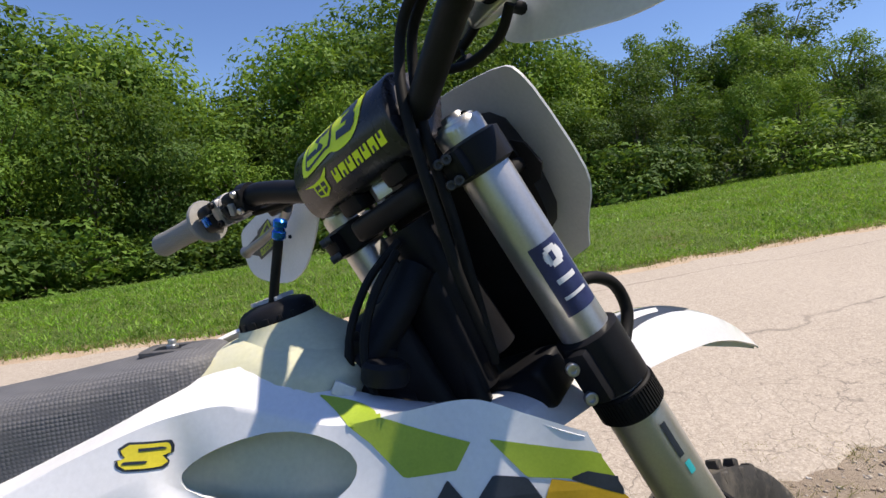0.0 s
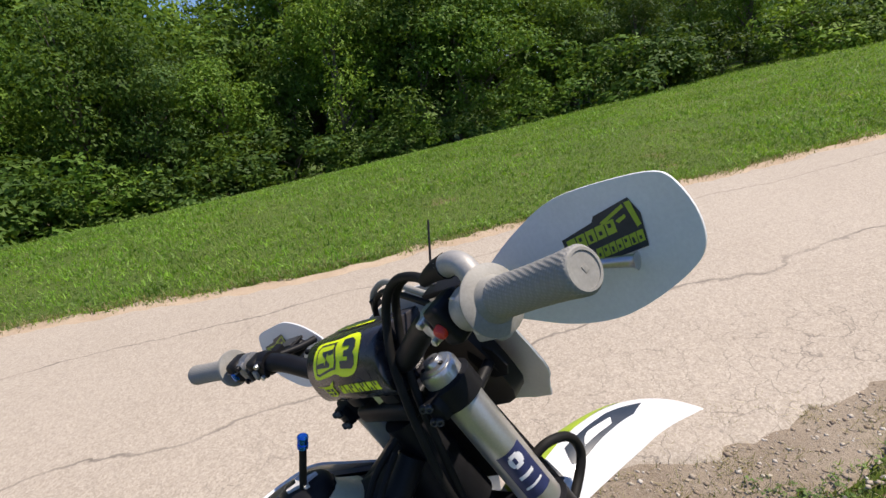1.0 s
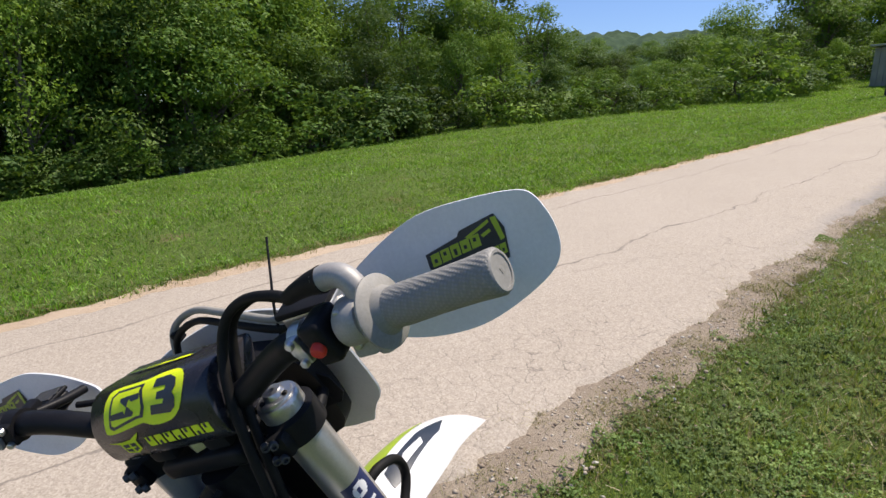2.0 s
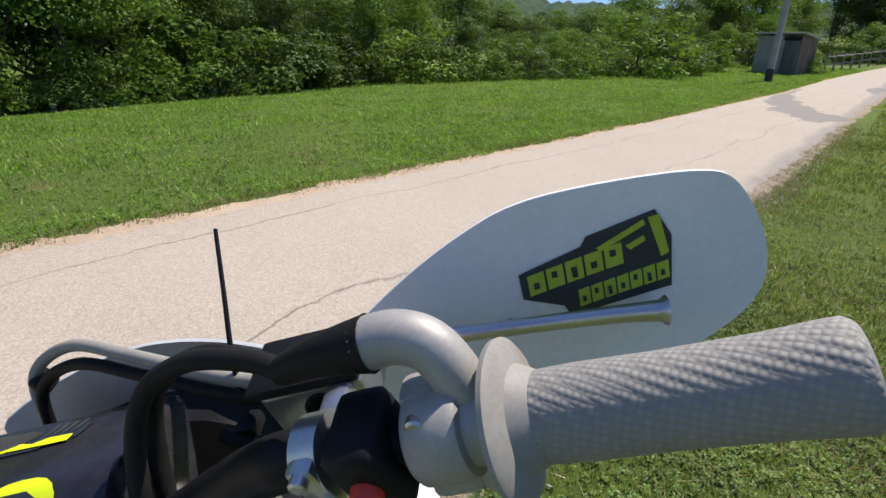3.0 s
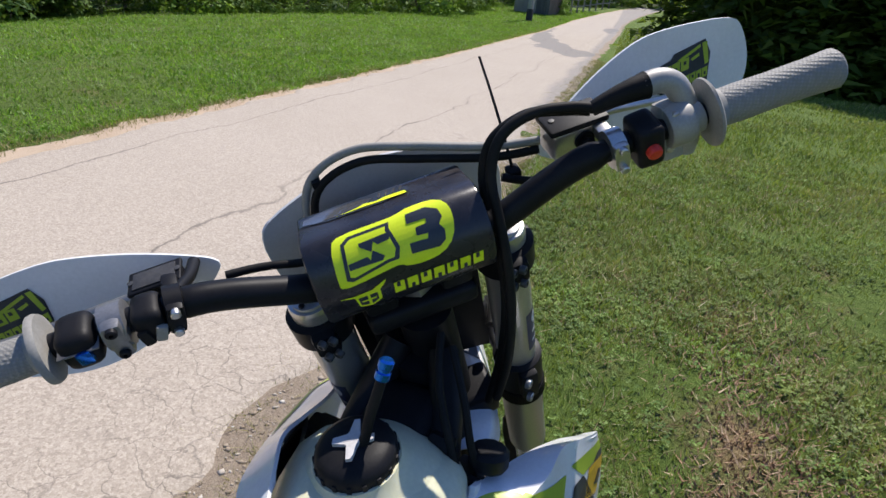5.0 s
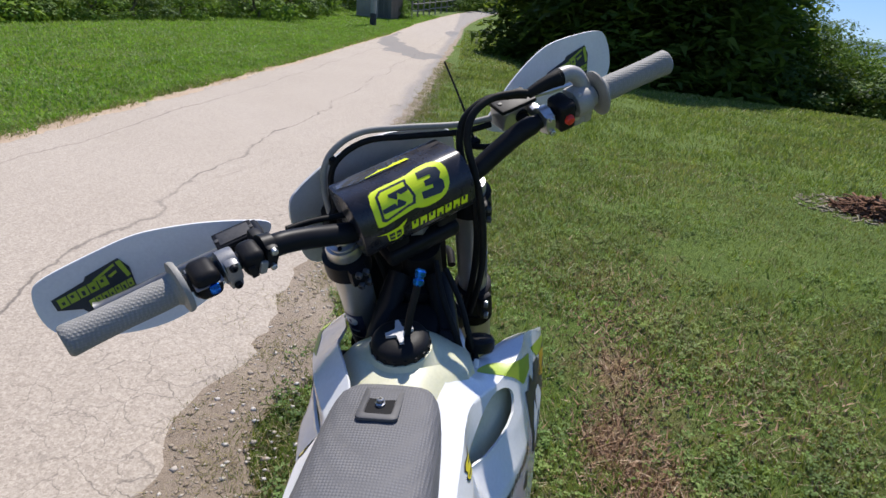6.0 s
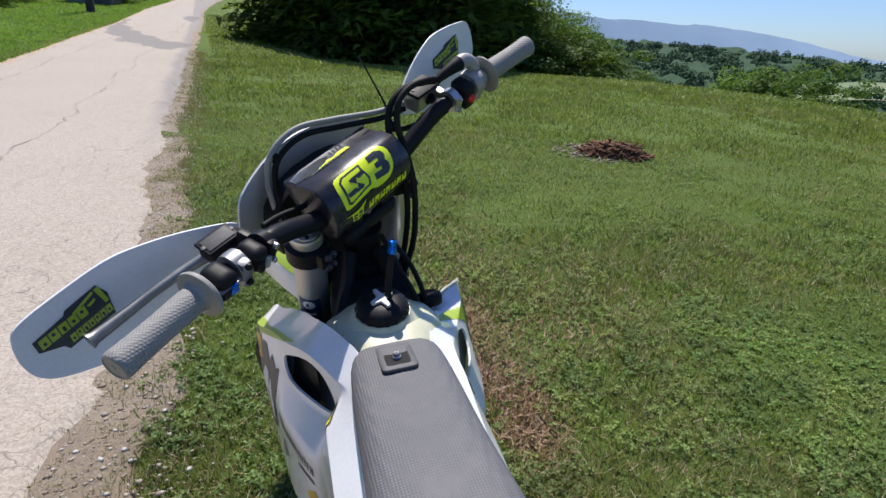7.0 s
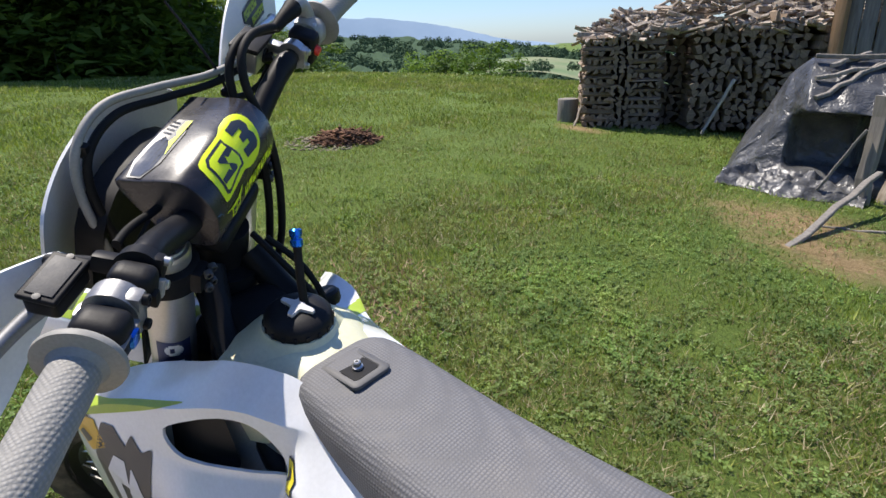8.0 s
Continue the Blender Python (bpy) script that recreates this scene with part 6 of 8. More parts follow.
GUARD_ROUND = rounded(GUARD, 2)
for side in (1, -1):
    us, vs = grid(0.160, 0.456, 74), grid(-0.018, 0.126, 36)
    s = side
    grow, drop = (1.045, 0.010) if s > 0 else (1.0, 0.0)

    def settle(p, grow=grow, drop=drop):
        return Vector((p.x, p.y * grow, p.z - drop - ((0.08 * (abs(p.y) - 0.3) + 0.014 * math.sin(math.pi * min(1, max(0, (abs(p.y) - 0.165) / 0.275)))) if drop else 0)))

    f = (lambda sd: lambda u, v: Vector((guard_x(u, v), u * sd, v)))(s)
    bm = sheet(f, us, vs, 0.0028 * (1 if s > 0 else -1), keep=GUARD_ROUND, key=lambda p: (abs(p.y), p.z))
    for v in bm.verts:
        v.co = settle(v.co)
    hg = steered("hand_guard", bm, GUARD_PLASTIC, label="white plastic hand guard with dark and lime sticker")

    def on_guard(u, v, w, sd=s):
        return settle(Vector((guard_x(u, v) - 0.0024 - w, u * sd, v)))

    dec = [(0.312, 0.077), (0.350, 0.084), (0.354, 0.089), (0.393, 0.095), (0.399, 0.079), (0.394, 0.050), (0.336, 0.045), (0.333, 0.052), (0.311, 0.062)]
    def turn(o, sd=s):
        return [(0.738 - u, v + 0.004) for u, v in o][::-1] if sd > 0 else o

    for outline, lift, mat_, lab in (
            (dec, 0.0012, NAVY, "dark sticker with lime shapes"),
            ([(0.358, 0.0815), (0.386, 0.0915), (0.3865, 0.0885), (0.361, 0.0792)], 0.0020, LIME, ""),
            ([(0.3885, 0.0920), (0.3945, 0.0925), (0.3960, 0.0700), (0.3915, 0.0685)], 0.0020, LIME, ""),
            ([(0.374, 0.0790), (0.3845, 0.0825), (0.3850, 0.0795), (0.3760, 0.0762)], 0.0020, LIME, "")):
        bm = slab(turn(outline), 0.0004, lambda u, v, w: on_guard(u, v, w + lift))
        bmesh.ops.subdivide_edges(bm, edges=bm.edges[:], cuts=2)
        steered("sticker", bm, mat_, hg, lab, False)
    # two rows of plain lime blocks in place of the lettering
    for u0, z0, wid, tall_, n_ in ((0.3155, 0.0630, 0.0100, 0.0122, 5), (0.3420, 0.0495, 0.0066, 0.0100, 7)):
        for i in range(n_):
            u = u0 + i * wid * 1.14
            z = z0 + (u - u0) * 0.115
            for poly, lift, mat_ in (([(u, z), (u + wid, z + 0.001), (u + wid + 0.001, z + tall_ + 0.001), (u + 0.001, z + tall_)], 0.0020, LIME),
                                     ([(u + wid * 0.35, z + tall_ * (0.30, 0.55, 0.2)[i % 3]), (u + wid * 0.68, z + tall_ * (0.32, 0.55, 0.2)[i % 3]), (u + wid * 0.70, z + tall_ * (0.62, 0.85, 0.7)[i % 3]), (u + wid * 0.37, z + tall_ * (0.62, 0.85, 0.7)[i % 3])], 0.0026, NAVY)):
                bm = slab(turn(poly), 0.0003, lambda a, b, w: on_guard(a, b, w + lift))
                steered("sticker", bm, mat_, hg, "", False)
    steered("guard_bracket", tubed([(0.012, 0.205 * s, 0.082), (0.040, 0.200 * s, 0.070), (0.070, 0.200 * s, 0.060)], 0.006, 10, 4), BLACK_PLASTIC, hg, "black guard bracket")
    steered("guard_bolt", lathed([(0.0030, 0), (0.0030, 0.002), (0.002, 0.003)], axis(on_guard(0.300, 0.050, 0.001), on_guard(0.300, 0.050, 0.02)), 14), BLACK_PLASTIC, hg)

# -- front plate --
PLATE = rounded([(-0.146, -0.010), (-0.140, 0.026), (-0.126, 0.038), (-0.06, 0.052), (0.0, 0.058), (0.06, 0.052), (0.126, 0.038), (0.140, 0.026), (0.146, -0.010), (0.144, -0.095), (0.132, -0.128), (0.098, -0.162), (0.070, -0.205), (-0.070, -0.205), (-0.098, -0.162), (-0.132, -0.128), (-0.144, -0.095)], 1)
bm = sheet(lambda u, v: Vector((0.150 - 1.55 * u * u - 0.12 * v, u, v)), grid(-0.146, 0.146, 50), grid(-0.212, 0.066, 46), -0.003, keep=PLATE, key=lambda p: (p.y, p.z))
plate = steered("front_plate", bm, PLATE_PLASTIC, label="light grey front number plate shell")
for s in (1, -1):
    tab = slab(rounded([(0.060, -0.035), (0.112, -0.030), (0.122, -0.085), (0.070, -0.090)], 1), 0.004, lambda u, v, w: Vector((0.100 - w, u * s, v)))
    steered("plate_tab", tab, BLACK_PLASTIC, plate, "dark plate mount with two holes")
    steered("strut", tubed([(0.036, 0.106 * s, -0.06), (0.075, 0.10 * s, -0.06), (0.10, 0.095 * s, -0.06)], 0.008, 10, 3), BLACK_PLASTIC, plate)
lamp_back = slab(rounded([(-0.095, 0.020), (0.095, 0.020), (0.105, -0.06), (0.080, -0.160), (-0.080, -0.160), (-0.105, -0.06)], 2), 0.030, lambda u, v, w: Vector((0.128 - 1.2 * u * u - 0.12 * v - w, u, v)))
steered("plate_back", lamp_back, BLACK_PLASTIC, plate, "black plastic back of the plate")

cowl = sheet(lambda u, v: Vector((0.072 + 0.10 * (abs(v) < 0.001) - 1.2 * u * u - 0.05 * v, u, v)), grid(-0.084, 0.084, 16), grid(-0.275, -0.03, 20), 0.004)
steered("headlight_cowl", cowl, BLACK_PLASTIC, plate, "black plastic cowl between the fork tubes")

# -- front fender --
FEND = [(-0.075, 0.030, -0.262, 0.02), (-0.055, 0.048, -0.268, 0.03), (-0.02, 0.056, -0.276, 0.03), (0.10, 0.062, -0.298, 0.04), (0.18, 0.060, -0.318, 0.050), (0.25, 0.052, -0.346, 0.055), (0.30, 0.044, -0.374, 0.052), (0.36, 0.034, -0.420, 0.044), (0.41, 0.023, -0.472, 0.030), (0.445, 0.012, -0.518, 0.012), (0.462, 0.005, -0.543, 0.003)]
FEND_TURN = Matrix.Rotation(radians(-9.4), 3, "Z")


def fender(u, v):
    """u along, v across from -1 to 1: a crowned top with a turned-down skirt at each side."""
    w, z, skirt = [spline([(p[0], p[k]) for p in FEND], u) for k in (1, 2, 3)]
    crown = 0.40 * w * (1 - min(1.0, abs(v) / 0.86) ** 2) - skirt * max(0.0, abs(v) - 0.86) / 0.14
    return FEND_TURN @ Vector((u, w * v, z + crown))


fen = steered("front_fender", sheet(fender, grid(-0.075, 0.462, 56), grid(-1, 1, 29), 0.003), WHITE_PLASTIC, label="white front fender with lime and dark print")


def fender_key(p):
    q = FEND_TURN.transposed() @ p
    return q.x, q.y


def fender_print(outline, lift, mat_, lab=""):
    bm = sheet(fender, grid(-0.02, 0.440, 130), grid(-0.84, 0.84, 60), 0.0, keep=outline, key=fender_key, lift=lift)
    steered("print", bm, mat_, fen, lab, False)


fender_print([(0.03, -0.034), (0.07, -0.016), (0.16, -0.006), (0.30, 0.006), (0.325, 0.022), (0.28, 0.036), (0.20, 0.046), (0.06, 0.050)], 0.0008, LIME, "lime green print on the fender")
fender_print([(0.332, -0.018), (0.290, -0.036), (0.16, -0.050), (0.13, -0.046), (0.15, -0.022), (0.26, -0.014)], 0.0010, NAVY, "dark print on the fender")
fender_print([(0.17, -0.040), (0.24, -0.036), (0.252, -0.026), (0.20, -0.026), (0.185, -0.031)], 0.0016, PRINT_WHITE)
fender_print([(0.070, -0.050), (0.105, -0.049), (0.118, -0.012), (0.088, -0.016)], 0.0010, NAVY)

# -- cables and hoses --
CABLES = [
    ([(0.010, -0.206, 0.123), (0.018, -0.186, 0.127), (0.026, -0.150, 0.128), (0.024, -0.118, 0.116), (0.010, -0.099, 0.088), (-0.014, -0.094, 0.050), (-0.032, -0.091, 0.005), (-0.046, -0.084, -0.05), (-0.056, -0.070, -0.12), (-0.052, -0.050, -0.20)], 0.0054, "black throttle cable"),
    ([(0.014, -0.204, 0.119), (0.024, -0.184, 0.121), (0.036, -0.148, 0.122), (0.036, -0.112, 0.106), (0.024, -0.095, 0.074), (0.002, -0.092, 0.036), (-0.018, -0.090, -0.01), (-0.032, -0.082, -0.07), (-0.042, -0.064, -0.14), (-0.046, -0.040, -0.21)], 0.0054, "black throttle cable"),
    ([(0.045, -0.165, 0.070), (0.062, -0.120, 0.066), (0.088, -0.050, 0.075), (0.108, 0.010, 0.082), (0.112, 0.058, 0.066), (0.105, 0.078, 0.028), (0.080, 0.085, -0.040), (0.055, 0.090, -0.14), (0.05, 0.10, -0.24)], 0.0046, "black brake hose"),
    ([(0.048, -0.168, 0.078), (0.068, -0.120, 0.076), (0.096, -0.045, 0.088), (0.118, 0.015, 0.092), (0.120, 0.064, 0.074), (0.112, 0.086, 0.030), (0.085, 0.095, -0.05)], 0.0046, "grey sleeved hose"),
    ([(0.030, 0.168, 0.064), (0.034, 0.140, 0.056), (0.032, 0.110, 0.048), (0.028, 0.070, 0.030), (0.025, 0.060, -0.05), (0.00, 0.055, -0.16)], 0.0042, "black clutch hose"),
    ([(0.020, -0.215, 0.060), (0.022, -0.190, 0.045), (0.030, -0.150, 0.045), (0.040, -0.120, 0.055)], 0.0045, "black switch cable"),
    ([(0.000, 0.230, 0.070), (0.010, 0.190, 0.058), (0.016, 0.140, 0.045), (0.020, 0.100, 0.030)], 0.0045, "black switch cable"),
    ([(0.055, -0.085, -0.205), (0.085, -0.100, -0.205), (0.118, -0.104, -0.232), (0.122, -0.100, -0.268), (0.095, -0.094, -0.290), (0.055, -0.095, -0.296)], 0.0072, "black brake hose looped beside the fork"),
]
for pts, r, lab in CABLES:
    steered("cable", tubed(pts, r, 10, 7), RUBBER if "grey" not in lab else GREY_RUBBER, label=lab)
steered("cable_tie", boxed((0.016, 0.010, 0.016), Matrix.Translation((0.118, 0.062, 0.066)), 0.003), BLACK_PLASTIC, label="black cable tie")
steered("cable_tie_tail", tubed([(0.046, -0.135, 0.052), (0.066, -0.136, 0.085), (0.096, -0.138, 0.118), (0.123, -0.139, 0.146)], lambda t: 0.0020 - 0.0006 * t, 6, 4), BLACK_PLASTIC, label="long black cable tie tail standing up")
steered("cable_tie", boxed((0.016, 0.014, 0.010), Matrix.Translation((0.046, -0.135, 0.052)), 0.003), BLACK_PLASTIC)


# -- tank, cap and breather --
TANK = [(0.000, 0.048, 0.926, 0.865), (0.030, 0.058, 0.938, 0.84), (0.060, 0.068, 0.949, 0.80), (0.085, 0.080, 0.955, 0.78), (0.110, 0.090, 0.957, 0.77), (0.140, 0.096, 0.954, 0.77), (0.170, 0.088, 0.944, 0.78), (0.195, 0.074, 0.925, 0.80), (0.212, 0.056, 0.885, 0.82)]


def tank_ring(x, w, top, low):
    out = []
    n = 28
    shoulder = 0.935 if top > 0.935 else top - 0.004
    for k in range(n):
        a = 2 * math.pi * k / n
        c, s = math.cos(a), math.sin(a)
        y = w * (abs(c) ** 0.62) * (1 if c >= 0 else -1)
        if s >= 0:
            hump = (top - shoulder) * max(0.0, 1 - max(0.0, abs(y) - 0.036) / (w * 0.98 - 0.036)) ** 1.1
            z = shoulder - 0.030 * (1 - s ** 0.6) + hump
        else:
            z = low + (shoulder - 0.030 - low) * (1 - abs(s) ** 0.6)
        out.append(Vector((x, y, z)))
    return out


tank = part("fuel_tank", rings(bmesh.new(), [tank_ring(*t) for t in TANK]), TANK_PLASTIC, bike, "milky translucent plastic fuel tank")
cap_m = Matrix.Translation((0.110, 0, 0.962)) @ pose(0, 0, 0, 0, -11, 0)
neck = lathed([(0.094, -0.052), (0.080, -0.036), (0.062, -0.020), (0.050, -0.009), (0.0435, -0.001), (0.0415, 0.004), (0.036, 0.004)], cap_m, 40)
part("filler_neck", neck, TANK_PLASTIC, tank)
cap_prof = [(0.0370, -0.004), (0.0390, 0.003), (0.0390, 0.010), (0.0365, 0.0165), (0.0310, 0.0205), (0.0200, 0.0232), (0.006, 0.0236)]
cap = part("fuel_cap", lathed(cap_prof, cap_m, 40), BLACK_PLASTIC, tank, "black screw fuel cap with ribbed rim")
ribs = bmesh.new()
for k in range(18):
    a = 2 * math.pi * k / 18
    box(ribs, (0.003, 0.0045, 0.010), cap_m @ Matrix.Rotation(a, 4, "Z") @ Matrix.Translation((0.0387, 0, 0.006)), 0.001)
part("cap_rib", ribs, BLACK_PLASTIC, cap)
star = []
for k in range(8):
    rr, aa = ((0.0225, 0.0095)[k % 2], math.pi * k / 4 + 0.4)
    star += [(rr * math.cos(aa - 0.14), rr * math.sin(aa - 0.14)), (rr * math.cos(aa + 0.14), rr * math.sin(aa + 0.14))]
bm = slab(star, 0.004, lambda u, v, w: cap_m @ Vector((u, v * 0.8, 0.0238 + w)))
part("cap_grip", bm, surface("pale worn plastic", (0.45, 0.44, 0.43), (0.62, 0.61, 0.6), 60, 400, 0.5, bump=0.1), cap, "pale star-shaped cap grip")
part("breather_hose", tubed([(0.106, -0.008, 0.980), (0.109, -0.011, 0.994), (0.113, -0.014, 1.012), (0.118, -0.019, 1.032), (0.1225, -0.0235, 1.051)], 0.0050, 12, 4), RUBBER, cap, "short black breather hose")
vm = axis((0.1215, -0.0225, 1.047), (0.1262, -0.0268, 1.066))
part("breather_valve", lathed([(0.0055, 0.0), (0.0072, 0.002), (0.0072, 0.008), (0.0058, 0.0095), (0.0058, 0.0115), (0.0072, 0.013), (0.0072, 0.019), (0.0050, 0.021), (0.003, 0.021)], vm, 18), BLUE_ANODISED, cap, "blue anodised breather valve")

# -- seat --
SEAT = [(0.052, 0.030, 0.944, 0.938), (0.046, 0.046, 0.948, 0.930), (0.030, 0.058, 0.9525, 0.918), (0.0, 0.065, 0.9510, 0.905), (-0.05, 0.069, 0.9470, 0.885), (-0.13, 0.073, 0.9400, 0.860), (-0.22, 0.080, 0.9340, 0.845), (-0.34, 0.088, 0.9320, 0.840), (-0.46, 0.094, 0.9360, 0.845), (-0.58, 0.094, 0.9440, 0.855), (-0.66, 0.086, 0.9500, 0.870), (-0.70, 0.060, 0.9480, 0.885)]


def seat_ring(x, w, top, low):
    prof = [(-1.0, 0.0), (-1.03, 0.30), (-1.02, 0.60), (-0.96, 0.80), (-0.85, 0.905), (-0.66, 0.955), (-0.35, 0.988), (0.0, 1.0)]
    prof = prof + [(-u, v) for u, v in prof[-2::-1]]
    return [Vector((x, -u * w, low + (top - low) * v)) for u, v in prof] + [Vector((x, -0.5 * w, low - 0.002)), Vector((x, 0.5 * w, low - 0.002))]


def seat_rows():
    rows = []
    for x in [0.052, 0.049, 0.046, 0.040, 0.030, 0.015] + grid(0.0, -0.70, 30):
        st = sorted(SEAT)
        rows.append(seat_ring(x, spline([(s[0], s[1]) for s in st], x), spline([(s[0], s[2]) for s in st], x), spline([(s[0], s[3]) for s in st], x)))
    return rows


seat = part("seat", rings(bmesh.new(), seat_rows()), SEAT_CLOTH, bike, "long grey seat with a fine grippy cover")
VENT_GREY = surface("dark grey rubber", (0.070, 0.070, 0.073), (0.105, 0.104, 0.105), 40, 400, 0.6, bump=0.1)
rec = Matrix.Translation((0.006, 0.003, 0.9518)) @ pose(0, 0, 0, 0, 3, 0)
bm = bmesh.new()
out = [(-0.026, 0.024), (-0.029, 0.021), (-0.030, 0.017), (-0.030, -0.017), (-0.029, -0.021), (-0.026, -0.024), (0.027, -0.0245), (0.0285, -0.023), (0.0285, 0.023), (0.027, 0.0245)][::-1]
inn = [(x * 0.68, y * 0.66) for x, y in out]
V = [[bm.verts.new(rec @ Vector((x, y, z))) for x, y in o] for o, z in ((out, -0.003), (out, 0.0004), ([(x * 0.96, y * 0.96) for x, y in out], 0.0014), ([(x * 1.06, y * 1.06) for x, y in inn], 0.0013), (inn, 0.0), (inn, -0.0006))]
for A, B in zip(V, V[1:]):
    for i in range(len(A)):
        bm.faces.new((A[i], A[(i + 1) % len(A)], B[(i + 1) % len(B)], B[i]))
bm.faces.new(V[-1])
frame_plate = part("seat_bolt_plate", bm, GREY_RUBBER, seat, "square grey rubber bolt plate")
frame_plate.data.materials[0] = VENT_GREY
part("bolt_recess", slab([(x * 0.97, y * 0.97) for x, y in inn], 0.0004, lambda u, v, w: rec @ Vector((u, v, w))), BLACK_PLASTIC, frame_plate, "dark recess round the bolt")
part("seat_bolt", lathed([(0.0060, -0.002), (0.0060, 0.003), (0.0042, 0.004), (0.0042, 0.008), (0.0030, 0.009), (0.0018, 0.009), (0.0016, 0.006)], rec @ Matrix.Translation((-0.004, 0, 0)), 16), ALU, seat, "steel seat bolt")

# -- shrouds --
SHROUD = [
    (-0.36, [(0.086, 0.845), (0.094, 0.835), (0.104, 0.79), (0.110, 0.74), (0.110, 0.690)]),
    (-0.16, [(0.074, 0.870), (0.079, 0.862), (0.110, 0.830), (0.114, 0.765), (0.115, 0.680)]),
    (-0.06, [(0.066, 0.898), (0.071, 0.890), (0.109, 0.856), (0.117, 0.785), (0.120, 0.670)]),
    (0.000, [(0.062, 0.924), (0.071, 0.914), (0.105, 0.872), (0.122, 0.800), (0.130, 0.655)]),
    (0.030, [(0.050, 0.946), (0.086, 0.919), (0.093, 0.849), (0.131, 0.796), (0.141, 0.650)]),
    (0.066, [(0.064, 0.957), (0.106, 0.929), (0.110, 0.843), (0.146, 0.796), (0.153, 0.640)]),
    (0.110, [(0.086, 0.960), (0.124, 0.922), (0.130, 0.836), (0.160, 0.792), (0.166, 0.630)]),
    (0.160, [(0.098, 0.943), (0.143, 0.906), (0.150, 0.830), (0.173, 0.786), (0.177, 0.622)]),
    (0.220, [(0.110, 0.922), (0.160, 0.889), (0.170, 0.832), (0.184, 0.760), (0.186, 0.620)]),
    (0.280, [(0.130, 0.900), (0.178, 0.870), (0.186, 0.832), (0.195, 0.762), (0.195, 0.630)]),
    (0.330, [(0.148, 0.878), (0.192, 0.848), (0.198, 0.820), (0.203, 0.764), (0.201, 0.650)]),
    (0.385, [(0.160, 0.858), (0.201, 0.826), (0.206, 0.804), (0.208, 0.764), (0.206, 0.680)]),
    (0.404, [(0.168, 0.846), (0.199, 0.816), (0.205, 0.798), (0.207, 0.765), (0.206, 0.700)]),
]
SHROUD_RIGHT = [
    (-0.36, [(0.086, 0.845), (0.094, 0.835), (0.104, 0.79), (0.110, 0.74), (0.110, 0.690)]),
    (-0.16, [(0.074, 0.862), (0.090, 0.852), (0.110, 0.818), (0.114, 0.750), (0.115, 0.665)]),
    (-0.06, [(0.066, 0.893), (0.090, 0.884), (0.107, 0.848), (0.117, 0.770), (0.120, 0.655)]),
    (0.000, [(0.062, 0.915), (0.092, 0.902), (0.104, 0.860), (0.122, 0.785), (0.130, 0.640)]),
    (0.030, [(0.054, 0.926), (0.092, 0.907), (0.098, 0.838), (0.131, 0.780), (0.141, 0.635)]),
    (0.066, [(0.060, 0.933), (0.096, 0.909), (0.119, 0.828), (0.146, 0.780), (0.153, 0.625)]),
    (0.110, [(0.070, 0.933), (0.112, 0.898), (0.141, 0.822), (0.160, 0.776), (0.166, 0.615)]),
    (0.160, [(0.085, 0.908), (0.132, 0.886), (0.160, 0.818), (0.173, 0.770), (0.177, 0.607)]),
    (0.220, [(0.106, 0.890), (0.158, 0.896), (0.172, 0.826), (0.184, 0.746), (0.186, 0.606)]),
    (0.270, [(0.132, 0.884), (0.166, 0.898), (0.184, 0.826), (0.193, 0.750), (0.193, 0.618)]),
    (0.310, [(0.154, 0.873), (0.182, 0.883), (0.192, 0.826), (0.199, 0.755), (0.197, 0.640)]),
    (0.346, [(0.180, 0.862), (0.194, 0.868), (0.199, 0.824), (0.203, 0.760), (0.201, 0.660)]),
    (0.404, [(0.190, 0.856), (0.199, 0.846), (0.203, 0.816), (0.206, 0.765), (0.205, 0.690)]),
]
# how far forward the right shroud reaches, from its top edge down
RIGHT_END = [(0.0, 0.344), (0.25, 0.350), (0.5, 0.371), (0.75, 0.386), (1.0, 0.392)]
VENT_RIGHT = rounded([(0.174, 0.862), (0.152, 0.878), (0.113, 0.887), (0.069, 0.880), (0.038, 0.868), (0.022, 0.855), (0.030, 0.840), (0.070, 0.832), (0.150, 0.832), (0.170, 0.846)], 1)
VENT = rounded([(0.186, 0.868), (0.166, 0.884), (0.105, 0.912), (0.066, 0.918), (0.048, 0.906), (0.022, 0.868), (0.028, 0.854), (0.060, 0.849), (0.152, 0.836), (0.176, 0.846)], 1)
VENT_DARK = surface("grey inner plastic", (0.20, 0.195, 0.185), (0.30, 0.29, 0.275), 16, 240, 0.6, bump=0.1, dust=0.15)



def shroud(side):
    rows = SHROUD if side > 0 else SHROUD_RIGHT

    def at(u, v):
        k = v * 4
        j = min(int(k), 3)
        x = u if side > 0 or u < 0.30 else 0.30 + (u - 0.30) * (spline(RIGHT_END, v) - 0.30) / 0.104
        (y0, z0), (y1, z1) = [(spline([(r[0], r[1][q][0]) for r in rows], x), spline([(r[0], r[1][q][1]) for r in rows], x)) for q in (j, j + 1)]
        f = k - j
        return Vector((x, (y0 + (y1 - y0) * f) * side, z0 + (z1 - z0) * f))
    return at


